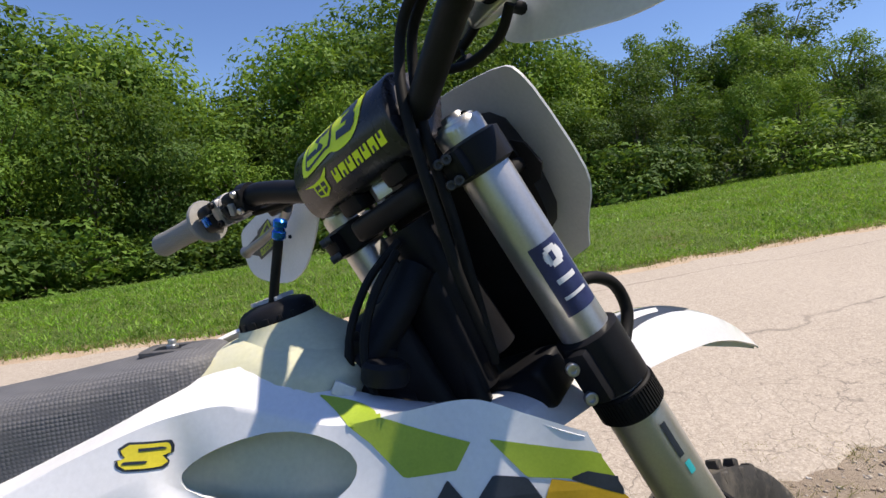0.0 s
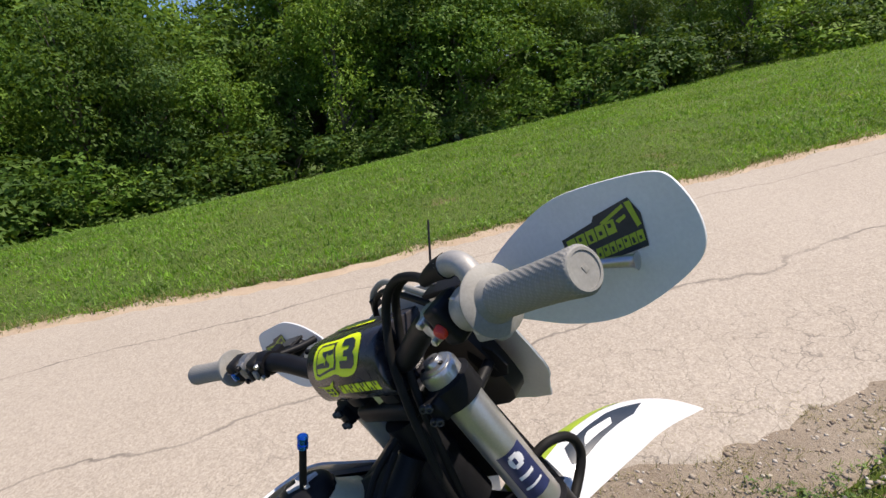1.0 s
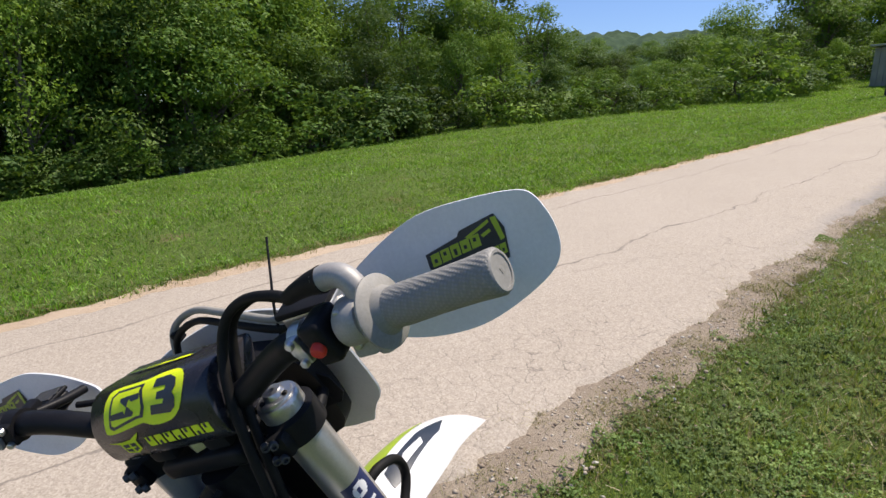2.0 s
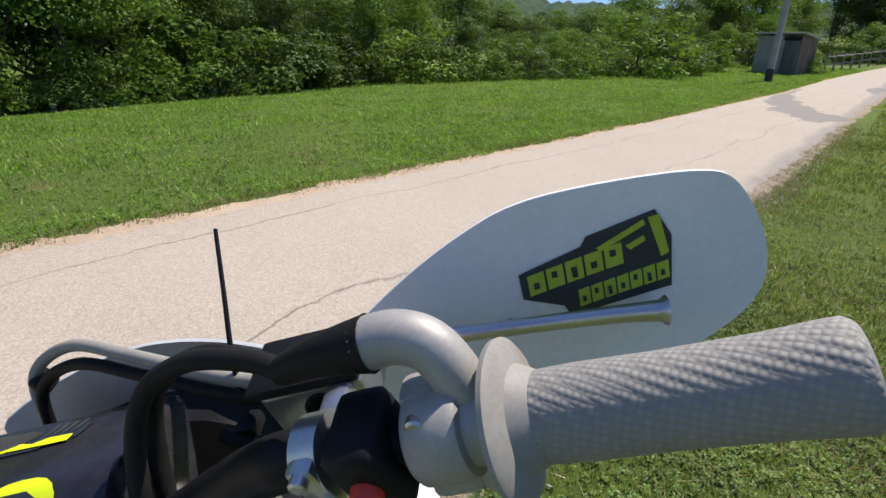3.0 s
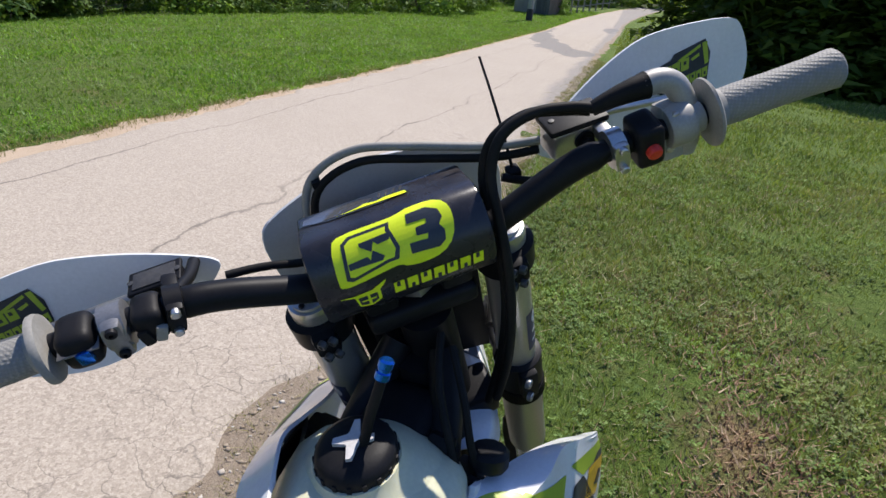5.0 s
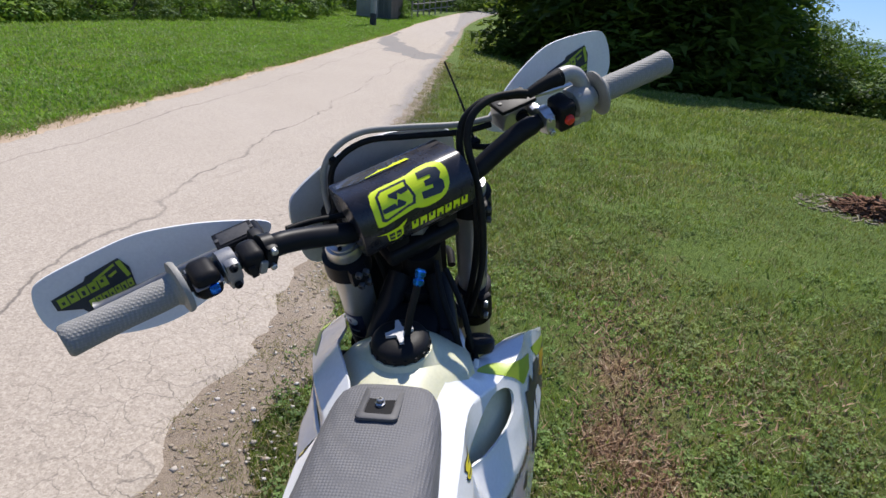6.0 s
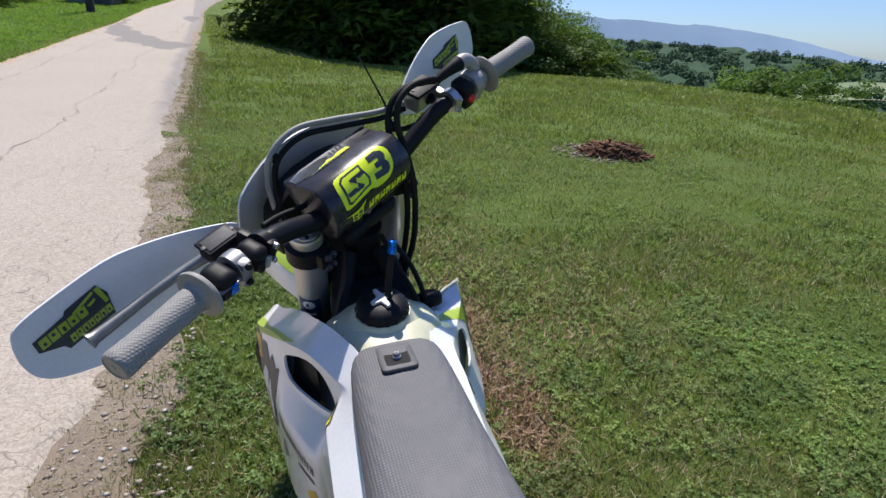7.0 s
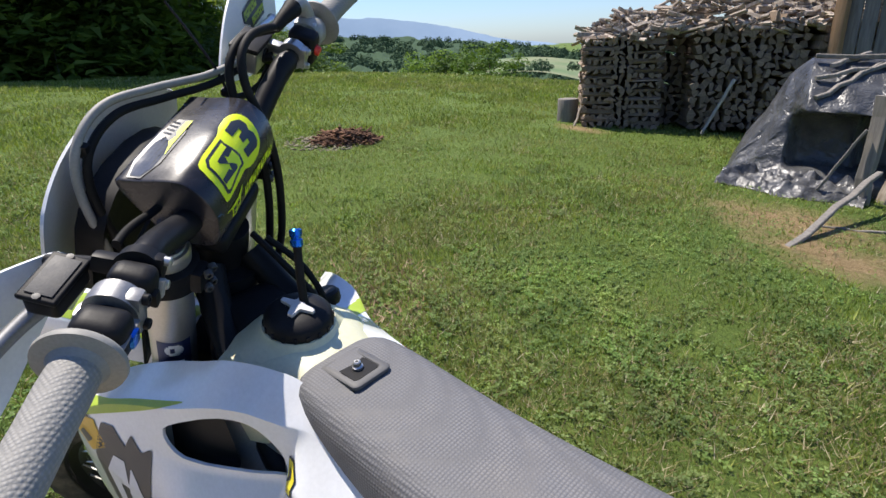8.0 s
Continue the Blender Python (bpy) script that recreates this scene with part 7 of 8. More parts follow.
SHROUD_U = grid(-0.36, -0.02, 14)[:-1] + grid(-0.02, 0.404, 92)
SHROUD_V = grid(0, 0.5, 40)[:-1] + grid(0.5, 1, 16)
FINE_U, FINE_V = grid(-0.30, 0.404, 200), grid(0, 1, 112)
for side in (1, -1):
    fun = shroud(side)
    sh = part("shroud", sheet(fun, SHROUD_U, SHROUD_V, 0.004 * side, hole=VENT if side > 0 else VENT_RIGHT), WHITE_PLASTIC, bike, "white plastic radiator shroud with a vent and lime graphics")

    def decal(outline, lift, mat_, lab=""):
        part("decal", sheet(fun, FINE_U, FINE_V, 0.0, keep=outline, lift=lift * side), mat_, sh, lab, False)

    if side > 0:
        decal([(0.420, 0.822), (0.350, 0.850), (0.245, 0.886), (0.140, 0.918), (0.215, 0.884), (0.300, 0.850), (0.365, 0.822), (0.418, 0.806)], 0.0007, LIME, "lime green flash")
    else:
        decal([(0.146, 0.905), (0.205, 0.889), (0.262, 0.867), (0.248, 0.848), (0.208, 0.846), (0.186, 0.872)], 0.0007, LIME, "lime green flash")
        decal([(0.420, 0.824), (0.350, 0.852), (0.276, 0.868), (0.300, 0.838), (0.330, 0.834), (0.418, 0.806)], 0.0007, LIME, "lime green flash")
    decal([(0.405, 0.818), (0.345, 0.838), (0.330, 0.834), (0.380, 0.812)], 0.0011, NAVY)
    decal([(0.365, 0.824), (0.385, 0.800), (0.345, 0.775), (0.300, 0.800), (0.318, 0.835)], 0.0010, AMBER, "amber flash")
    decal([(0.352, 0.808), (0.368, 0.796), (0.352, 0.784), (0.330, 0.800)], 0.0014, NAVY)
    decal([(0.300, 0.838), (0.335, 0.775), (0.330, 0.700), (0.300, 0.655), (0.235, 0.690), (0.215, 0.760), (0.205, 0.835), (0.225, 0.822), (0.240, 0.842), (0.255, 0.820), (0.275, 0.842)], 0.0010, NAVY, "dark slate block print")
    decal([(0.285, 0.795), (0.310, 0.760), (0.305, 0.700), (0.285, 0.700), (0.285, 0.750), (0.262, 0.752), (0.262, 0.795)], 0.0015, PRINT_WHITE)
    decal([(0.250, 0.790), (0.268, 0.740), (0.262, 0.695), (0.240, 0.705), (0.240, 0.735), (0.228, 0.745)], 0.0015, PRINT_WHITE)
    # row of bars for the maker's name, and a small dark wedge
    for i in range(9):
        u = 0.168 - i * 0.0158
        z = 0.748 + (0.168 - u) * 0.05
        hgt_ = 0.026 if i == 0 else (0.018, 0.020, 0.017)[i % 3]
        decal([(u, z), (u - 0.0035, z), (u - 0.0035, z + hgt_), (u, z + hgt_)], 0.0008, NAVY)
        decal([(u - 0.0070, z), (u - 0.0108, z), (u - 0.0108, z + hgt_ * 0.9), (u - 0.0070, z + hgt_ * 0.9)], 0.0008, NAVY)
        decal([(u - 0.002, z + hgt_ * 0.42), (u - 0.009, z + hgt_ * 0.42), (u - 0.009, z + hgt_ * 0.62), (u - 0.002, z + hgt_ * 0.62)], 0.0008, NAVY)
    decal([(0.085, 0.742), (0.030, 0.745), (0.030, 0.739), (0.085, 0.736)], 0.0008, NAVY)
    decal([(0.168, 0.725), (0.140, 0.706), (0.168, 0.684)], 0.0008, NAVY)
    decal([(0.060, 0.705), (0.030, 0.728), (-0.020, 0.690), (0.020, 0.660)], 0.0008, AMBER)
    decal([(0.030, 0.712), (-0.010, 0.740), (-0.060, 0.700), (-0.020, 0.700)], 0.0010, NAVY)
    if side > 0:
        spot = [(0.019, 0.8885), (0.006, 0.8905), (-0.008, 0.8790), (-0.006, 0.8640), (0.006, 0.8600), (0.016, 0.8700)]
    else:
        spot = [(0.022, 0.887), (-0.015, 0.893), (-0.022, 0.880), (-0.021, 0.871), (0.015, 0.866), (0.020, 0.876)]
    mid_x, mid_z = sum(p[0] for p in spot) / 6, sum(p[1] for p in spot) / 6
    if side > 0:
        decal(spot, 0.0007, NAVY, "small dark and yellow sticker")
        decal([(mid_x + (x - mid_x) * 0.85, mid_z + (z - mid_z) * 0.85) for x, z in spot], 0.0012, YELLOW)
    else:
        block = [(x + 0.007, 0.8795 + (z - 0.8665) * 0.72 - (x + 0.007) * 0.20) for x, z in ((0.016, 0.878), (0.014, 0.884), (-0.020, 0.880), (-0.028, 0.872), (-0.026, 0.866), (-0.022, 0.862), (-0.031, 0.860), (-0.030, 0.853), (-0.024, 0.849), (0.006, 0.852), (0.012, 0.858), (0.008, 0.866), (0.015, 0.870))]
        decal(block, 0.0007, NAVY, "yellow block sticker with a dark rim")
        decal([(mid_x + (x - mid_x) * 0.88, mid_z + (z - mid_z) * 0.84) for x, z in block], 0.0012, YELLOW)
    if side < 0:
        decal([(0.017, 0.8815), (0.016, 0.8838), (-0.006, 0.8860), (-0.005, 0.8836)], 0.0017, NAVY)
        decal([(0.002, 0.8755), (0.001, 0.8733), (-0.018, 0.8755), (-0.017, 0.8777)], 0.0017, NAVY)
    else:
        decal([(0.010, 0.882), (0.002, 0.883), (0.000, 0.878), (0.006, 0.872), (0.000, 0.869), (0.002, 0.866), (0.010, 0.871), (0.004, 0.878)], 0.0017, NAVY)
    # inner duct behind the vent
    duct = sheet(lambda u, v: fun(u, v) + Vector((0.010, -(0.036 if side > 0 else 0.020) * side * math.sin(math.pi * max(0, min(1, (u + 0.01) / 0.22))) ** 0.5, -0.004)), grid(-0.01, 0.21, 14), grid(0.20, 0.60, 12), 0.0)
    if side > 0:
        # a black sheet 20 mm inside the shroud, behind the front of the vent
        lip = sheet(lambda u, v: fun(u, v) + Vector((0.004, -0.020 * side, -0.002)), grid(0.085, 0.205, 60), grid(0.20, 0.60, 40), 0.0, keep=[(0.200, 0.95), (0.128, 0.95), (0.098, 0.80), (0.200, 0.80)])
        part("vent_lip", lip, BLACK_PLASTIC, sh, "black sheet inside the front of the vent")
    part("vent_duct", duct, TANK_PLASTIC if side < 0 else VENT_DARK, sh, "inner face behind the vent")
    # radiator with fins and guard
    rm = Matrix.Translation((0.265, 0.105 * side, 0.735)) @ pose(0, 0, 0, 0, -12, -8 * side)
    rad = part("radiator", boxed((0.034, 0.110, 0.240), rm, 0.006), ENGINE_METAL, bike, "dark aluminium radiator")
    fins = bmesh.new()
    for k in range(16):
        box(fins, (0.008, 0.104, 0.004), rm @ Matrix.Translation((0.023, 0, -0.105 + 0.014 * k)) @ pose(0, 0, 0, 0, 35, 0), 0.0)
    part("louvre", fins, BLACK_PLASTIC, rad, "black radiator louvres")

# -- frame, engine and rear --
steel = bmesh.new()
for s in (1, -1):
    tube(steel, [(0.255, 0.028 * s, 1.00), (0.20, 0.050 * s, 0.93), (0.05, 0.075 * s, 0.80), (-0.20, 0.095 * s, 0.62), (-0.28, 0.098 * s, 0.45), (-0.26, 0.085 * s, 0.32)], 0.019, 12, 5)
    tube(steel, [(0.29, 0.020 * s, 0.90), (0.33, 0.035 * s, 0.70), (0.30, 0.075 * s, 0.42), (0.18, 0.095 * s, 0.29), (-0.10, 0.10 * s, 0.27), (-0.27, 0.09 * s, 0.31)], 0.016, 12, 5)
    tube(steel, [(-0.12, 0.075 * s, 0.80), (-0.40, 0.085 * s, 0.80), (-0.75, 0.070 * s, 0.88)], 0.012, 10, 4)
tube(steel, [(0.262, 0, 0.99), (0.30, 0, 0.86)], 0.036, 20, 2)
part("frame", steel, SATIN_BLACK, bike, "black tubular steel frame")
eng = boxed((0.30, 0.22, 0.20), Matrix.Translation((0.02, 0, 0.40)), 0.035, 4)
box(eng, (0.15, 0.13, 0.22), Matrix.Translation((0.10, 0, 0.60)) @ pose(0, 0, 0, 0, 14, 0), 0.02, 3)
box(eng, (0.17, 0.15, 0.08), Matrix.Translation((0.13, 0, 0.72)) @ pose(0, 0, 0, 0, 14, 0), 0.02, 3)
lathe(eng, [(0.10, 0), (0.10, 0.02), (0.085, 0.035)], axis((-0.04, -0.11, 0.39), (-0.04, -0.2, 0.39)), 28)
lathe(eng, [(0.085, 0), (0.085, 0.02), (0.07, 0.03)], axis((0.02, 0.11, 0.40), (0.02, 0.2, 0.40)), 28)
part("engine", eng, ENGINE_METAL, bike, "dark grey single cylinder engine")
part("exhaust_header", tubed([(0.20, -0.02, 0.66), (0.30, -0.05, 0.58), (0.32, -0.10, 0.46), (0.22, -0.14, 0.42), (0.0, -0.14, 0.52), (-0.25, -0.13, 0.66), (-0.40, -0.13, 0.72)], 0.021, 16, 6), ALU, bike, "steel exhaust header")
part("silencer", tubed([(-0.40, -0.14, 0.72), (-0.58, -0.145, 0.76), (-0.82, -0.14, 0.82)], lambda t: 0.048 - 0.010 * abs(t - 0.4), 18, 3), ALU, bike, "aluminium silencer")
part("air_box", boxed((0.28, 0.15, 0.20), Matrix.Translation((-0.30, 0, 0.735)), 0.03, 3), BLACK_PLASTIC, bike)
part("cockpit_cover", boxed((0.10, 0.085, 0.20), Matrix.Translation((0.225, 0, 0.86)) @ pose(0, 0, 0, 0, -24, 0), 0.02, 3), BLACK_PLASTIC, bike, "black electrics box behind the steering head")
for px, py, pz, sx in ((0.196, -0.050, 0.925, 0.05), (0.205, -0.075, 0.880, 0.055), (0.19, 0.055, 0.91, 0.045)):
    part("connector", boxed((sx, 0.030, 0.030), Matrix.Translation((px, py, pz)) @ pose(0, 0, 0, 15, 25, 10), 0.007, 2), BLACK_PLASTIC, bike, "black electrical connector")
part("coolant_cap", lathed([(0.020, 0), (0.022, 0.004), (0.022, 0.016), (0.018, 0.020), (0.006, 0.021)], Matrix.Translation((0.205, -0.098, 0.905)) @ pose(0, 0, 0, 0, 10, 0), 12), BLACK_PLASTIC, bike, "black radiator cap")
bm = boxed((0.020, 0.006, 0.012), Matrix.Translation((0.168, -0.096, 0.905)) @ pose(0, 0, 0, 0, 30, 0), 0.001)
part("wire_tag", bm, PRINT_WHITE, bike, "small white wire tag")
WIRES = [[(0.235, -0.045, 1.02), (0.205, -0.070, 0.98), (0.190, -0.085, 0.93), (0.200, -0.100, 0.87)], [(0.240, -0.030, 1.03), (0.200, -0.045, 0.99), (0.176, -0.070, 0.93), (0.190, -0.080, 0.86)], [(0.25, 0.03, 1.0), (0.215, 0.05, 0.95), (0.195, 0.06, 0.88)]]
for w in WIRES:
    part("wire", tubed(w, 0.0045, 8, 5), RUBBER, bike)


def wheel(name, radius, section, width, hub_r, n_spoke, at, label):
    w = thing(name, Matrix(), "", "")
    w.parent = bike
    w["label"] = label
    tyre = bmesh.new()
    prof = [(radius - section, -width * 0.36), (radius - section * 0.55, -width * 0.5), (radius - section * 0.18, -width * 0.44), (radius - 0.016, -width * 0.25), (radius - 0.012, 0), (radius - 0.016, width * 0.25), (radius - section * 0.18, width * 0.44), (radius - section * 0.55, width * 0.5), (radius - section, width * 0.36)]
    lathe(tyre, prof + [prof[0]], at, 64, False)
    for k in range(72):
        a = 2 * math.pi * k / 72
        spin = Matrix.Rotation(a, 4, "Z")
        if k % 2:
            for v in (-0.17, 0.17):
                box(tyre, (0.016, 0.016, width * 0.20), at @ spin @ Matrix.Translation((radius - 0.010, 0, v * width)), 0.002, 1)
        else:
            box(tyre, (0.016, 0.014, width * 0.22), at @ spin @ Matrix.Translation((radius - 0.011, 0, 0)), 0.002, 1)
            for v in (-0.40, 0.40):
                box(tyre, (0.020, 0.017, width * 0.16), at @ spin @ Matrix.Translation((radius - 0.026, 0, v * width)), 0.002, 1)
    part("tyre", tyre, TYRE_RUBBER, w, "knobbly black tyre")
    rim = lathed([(radius - section - 0.002, -width * 0.34), (radius - section + 0.006, -width * 0.36), (radius - section - 0.018, -0.010), (radius - section - 0.018, 0.010), (radius - section + 0.006, width * 0.36), (radius - section - 0.002, width * 0.34), (radius - section - 0.012, 0.0), (radius - section - 0.002, -width * 0.34)], at, 64, False)
    part("rim", rim, SATIN_BLACK, w, "black wheel rim")
    part("hub", lathed([(0.018, -0.065), (hub_r, -0.055), (hub_r, -0.045), (0.028, -0.03), (0.028, 0.03), (hub_r, 0.045), (hub_r, 0.055), (0.018, 0.065)], at, 28), ALU, w)
    sp = bmesh.new()
    for k in range(n_spoke):
        a = 2 * math.pi * k / n_spoke
        s = 1 if k % 2 else -1
        a2 = a + 0.42 * (1 if k % 4 < 2 else -1)
        tube(sp, [at @ Vector((hub_r * math.cos(a), hub_r * math.sin(a), 0.048 * s)), at @ Vector(((radius - section - 0.014) * math.cos(a2), (radius - section - 0.014) * math.sin(a2), 0.004 * s))], 0.0019, 5, 1)
    part("spokes", sp, ALU, w)
    part("brake_disc", lathed([(0.075, 0.060), (0.125, 0.060), (0.125, 0.064), (0.075, 0.064)], at, 40, False), ALU, w)
    return w


axle = STEER_M @ Vector((0.062, 0, -0.866))
front_turn = Matrix((ahead_s, axis_up, -left_s)).transposed()
wheel("front_wheel", 0.335, 0.075, 0.085, 0.055, 36, Matrix.Translation(axle) @ front_turn.to_4x4(), "black spoked front wheel with a knobbly tyre")
rear_axle = Vector((-0.82, 0, 0.372))
wheel("rear_wheel", 0.332, 0.095, 0.125, 0.065, 36, Matrix.Translation(rear_axle) @ pose(0, 0, 0, 90, 0, 0), "black spoked rear wheel with a knobbly tyre")
part("axle", tubed([axle - left_s * 0.125, axle + left_s * 0.125], 0.010, 14, 1), ALU, bike)
arm = bmesh.new()
for s in (1, -1):
    tube(arm, [(-0.24, 0.09 * s, 0.40), (-0.50, 0.095 * s, 0.39), (-0.86, 0.10 * s, 0.372)], lambda t: 0.026 - 0.008 * t, 10, 3)
tube(arm, [(-0.42, -0.09, 0.40), (-0.42, 0.09, 0.40)], 0.028, 10, 1)
tube(arm, [(-0.82, -0.11, 0.372), (-0.82, 0.11, 0.372)], 0.012, 12, 1)
part("swingarm", arm, ALU, bike, "aluminium swingarm")
part("rear_fender", sheet(lambda u, v: Vector((u, v * spline([(-1.06, 0.070), (-0.8, 0.085), (-0.55, 0.075)], u), 0.885 + 0.10 * (-0.55 - u) - 0.03 * v * v)), grid(-1.06, -0.55, 20), grid(-1, 1, 10), 0.003), WHITE_PLASTIC, bike, "white rear fender")
part("side_stand", tubed([(-0.02, 0.10, 0.30), (-0.06, 0.22, 0.14), (-0.10, 0.31, 0.035), (-0.14, 0.335, 0.030)], 0.012, 12, 4), ALU, bike, "steel side stand")
for s in (1, -1):
    part("side_panel", slab([(-0.62, 0.84), (-0.34, 0.80), (-0.20, 0.68), (-0.42, 0.62), (-0.64, 0.72)], 0.004, lambda u, v, w: Vector((u, (0.108 + w) * s, v))), WHITE_PLASTIC, bike, "white side panel")
    part("foot_peg", boxed((0.05, 0.08, 0.014), Matrix.Translation((-0.20, 0.165 * s, 0.34)), 0.003), ALU, bike, "steel foot peg")


# ---- wood, tarpaulin and sheds ----
def wood(name, dark, light, grain=(1, 1, 0.08), scale=40.0, random_tint=0.35):
    m, nt, b = nodes_of(name)
    co = coords(nt)
    mp = nt.nodes.new("ShaderNodeMapping")
    mp.inputs["Scale"].default_value = grain
    nt.links.new(co, mp.inputs[0])
    f = noisy(nt, mp.outputs[0], scale, 6.0, 0.65, 0.4)
    col = ramp(nt, f, [(0.3, dark), (0.7, light)])
    oi = nt.nodes.new("ShaderNodeObjectInfo")
    col = mixed(nt, mathn(nt, "MULTIPLY", oi.outputs["Random"], random_tint), col, tuple(c * 0.45 for c in dark))
    nt.links.new(col, b.inputs["Base Color"])
    b.inputs["Roughness"].default_value = 0.85
    bumped(nt, b, f, 0.6, 0.006)
    return m


FIREWOOD = wood("weathered split firewood", (0.16, 0.115, 0.078), (0.40, 0.30, 0.215), random_tint=0.5)
FIREWOOD_LIGHT = wood("sun-bleached firewood", (0.24, 0.19, 0.145), (0.52, 0.45, 0.37))
GREY_WOOD = wood("grey weathered plank", (0.16, 0.145, 0.125), (0.33, 0.30, 0.265))
BROWN_PLANK = wood("orange brown plank", (0.30, 0.17, 0.08), (0.45, 0.28, 0.15))
BARK_CHIPS = island_material("reddish bark", [(0.0, (0.06, 0.03, 0.018)), (0.5, (0.16, 0.075, 0.04)), (1.0, (0.30, 0.17, 0.10))])
GREY_CHIPS = island_material("grey dry litter", [(0.0, (0.17, 0.15, 0.10)), (1.0, (0.34, 0.30, 0.22))])


def log_mesh(seed, material, name="log"):
    """A split log 1 m long along x: a wedge with uneven faces, about 0.1 m thick."""
    rng = np.random.default_rng(seed)
    n = int(rng.integers(4, 7))
    ang = np.sort(rng.uniform(0, 2 * np.pi, n) * 0.35 + np.arange(n) * 2 * np.pi / n)
    rad = rng.uniform(0.75, 1.15, n) * 0.052
    loops = []
    for t in (0.0, 0.5, 1.0):
        k = rng.uniform(0.92, 1.06)
        loops.append([Vector((t - 0.5, math.cos(a) * r * k, math.sin(a) * r * k)) for a, r in zip(ang, rad)])
    bm = rings(bmesh.new(), loops)
    bmesh.ops.recalc_face_normals(bm, faces=bm.faces)
    return mesh_of(name, bm, material, False)


LOGS = [log_mesh(500 + i, FIREWOOD) for i in range(10)]
LIGHT_LOGS = [log_mesh(540 + i, FIREWOOD_LIGHT) for i in range(5)]
wr = random.Random(12)
PILE_A = Vector((5.05, -5.63, 0))
ALONG = Vector((-0.695, -0.72, 0)).normalized()
BACK = Vector((0.72, -0.695, 0)).normalized()
pile_turn = Matrix((ALONG, BACK, Vector((0, 0, 1)))).transposed().to_4x4()
base_z = h1(4.3, -6.4)
woodpile = thing("woodpile", Matrix.Translation((PILE_A.x, PILE_A.y, base_z)) @ pile_turn, "long stack of split weathered firewood", "woodpile")


def lay(parent, mesh, m):
    ob = new("log", mesh)
    ob.parent = parent
    ob.matrix_local = m
    return ob


n_logs = 0
# crib end: three columns of crossed layers close together, with rougher log ends between them
z = 0.06
row = 0
while z < 1.24:
    thick = wr.uniform(0.050, 0.064)
    for c0, c1, turned in ((0.0, 0.36, row % 2), (0.34, 0.62, 1), (0.60, 0.98, (row + 1) % 2)):
        if turned:
            k = 4 if c1 - c0 > 0.3 else 3
            for j in range(k):
                x0 = c0 + (c1 - c0) * (j + 0.5) / k
                lay(woodpile, LOGS[wr.randrange(10)], Matrix.Translation((x0 + wr.uniform(-0.012, 0.012), 0.20 + wr.uniform(-0.035, 0.02), z + wr.uniform(-0.008, 0.008))) @ pose(0, 0, 0, wr.uniform(-2, 2), 0, 90 + wr.uniform(-4, 4)) @ pose(0, 0, 0, wr.uniform(0, 360), 0, 0) @ Matrix.Diagonal((0.44, 0.92, 0.78, 1)))
                n_logs += 1
        else:
            for y0 in (0.03, 0.36):
                lay(woodpile, LOGS[wr.randrange(10)], Matrix.Translation(((c0 + c1) / 2 + wr.uniform(-0.02, 0.02), y0 + wr.uniform(-0.02, 0.02), z)) @ pose(0, 0, 0, wr.uniform(0, 360), wr.uniform(-2, 2), wr.uniform(-4, 4)) @ Matrix.Diagonal((0.42, 0.78, 0.72, 1)))
                n_logs += 1
    z += thick
    row += 1
# the long stack behind the gap, log ends to the front
for j in range(13):
    x0 = 1.42 + 0.105 * j
    top = 1.32 + 0.10 * math.sin(j * 0.9) + (0.15 if j > 10 else 0)
    z = 0.05
    while z < top:
        s = wr.uniform(0.85, 1.25)
        lay(woodpile, LOGS[wr.randrange(10)], Matrix.Translation((x0 + wr.uniform(-0.02, 0.02), 0.30 + wr.uniform(-0.05, 0.05), z)) @ pose(0, 0, 0, wr.uniform(-3, 3), 0, 90 + wr.uniform(-5, 5)) @ pose(0, 0, 0, wr.uniform(0, 360), 0, 0) @ Matrix.Diagonal((0.5, s * 1.05, s * 1.05, 1)))
        n_logs += 1
        z += 0.085 * s


def heap_of_logs(spots, meshes, parent, name, label):
    bm = bmesh.new()
    for m in spots:
        b2 = bmesh.new()
        b2.from_mesh(meshes[wr.randrange(len(meshes))])
        bmesh.ops.transform(b2, matrix=m, verts=b2.verts)
        tmp = bpy.data.meshes.new("tmp")
        b2.to_mesh(tmp)
        b2.free()
        bm.from_mesh(tmp)
        bpy.data.meshes.remove(tmp)
    ob = part(name, bm, meshes[0].materials[0], parent, label, False)
    ob["kind"] = "stuff"
    return ob


core = []
for x0 in np.arange(0.03, 4.2, 0.10):
    for zz in np.arange(0.06, 1.30, 0.088):
        front = 0.62 if x0 < 2.75 else 0.26
        for y0 in ((front,) if 1.0 < x0 < 1.40 else (front, front + 0.5)):
            core.append(Matrix.Translation((x0 + wr.uniform(-0.02, 0.02), y0 + (0.22 if 1.0 < x0 < 1.40 else 0) + wr.uniform(-0.05, 0.05), zz)) @ pose(0, 0, 0, wr.uniform(-5, 5), 0, 90 + wr.uniform(-6, 6)) @ pose(0, 0, 0, wr.uniform(0, 360), 0, 0) @ Matrix.Diagonal((0.5, 1.12, 1.12, 1)))
heap_of_logs(core, LOGS, woodpile, "log_core", "firewood deeper in the stack")
loose = []
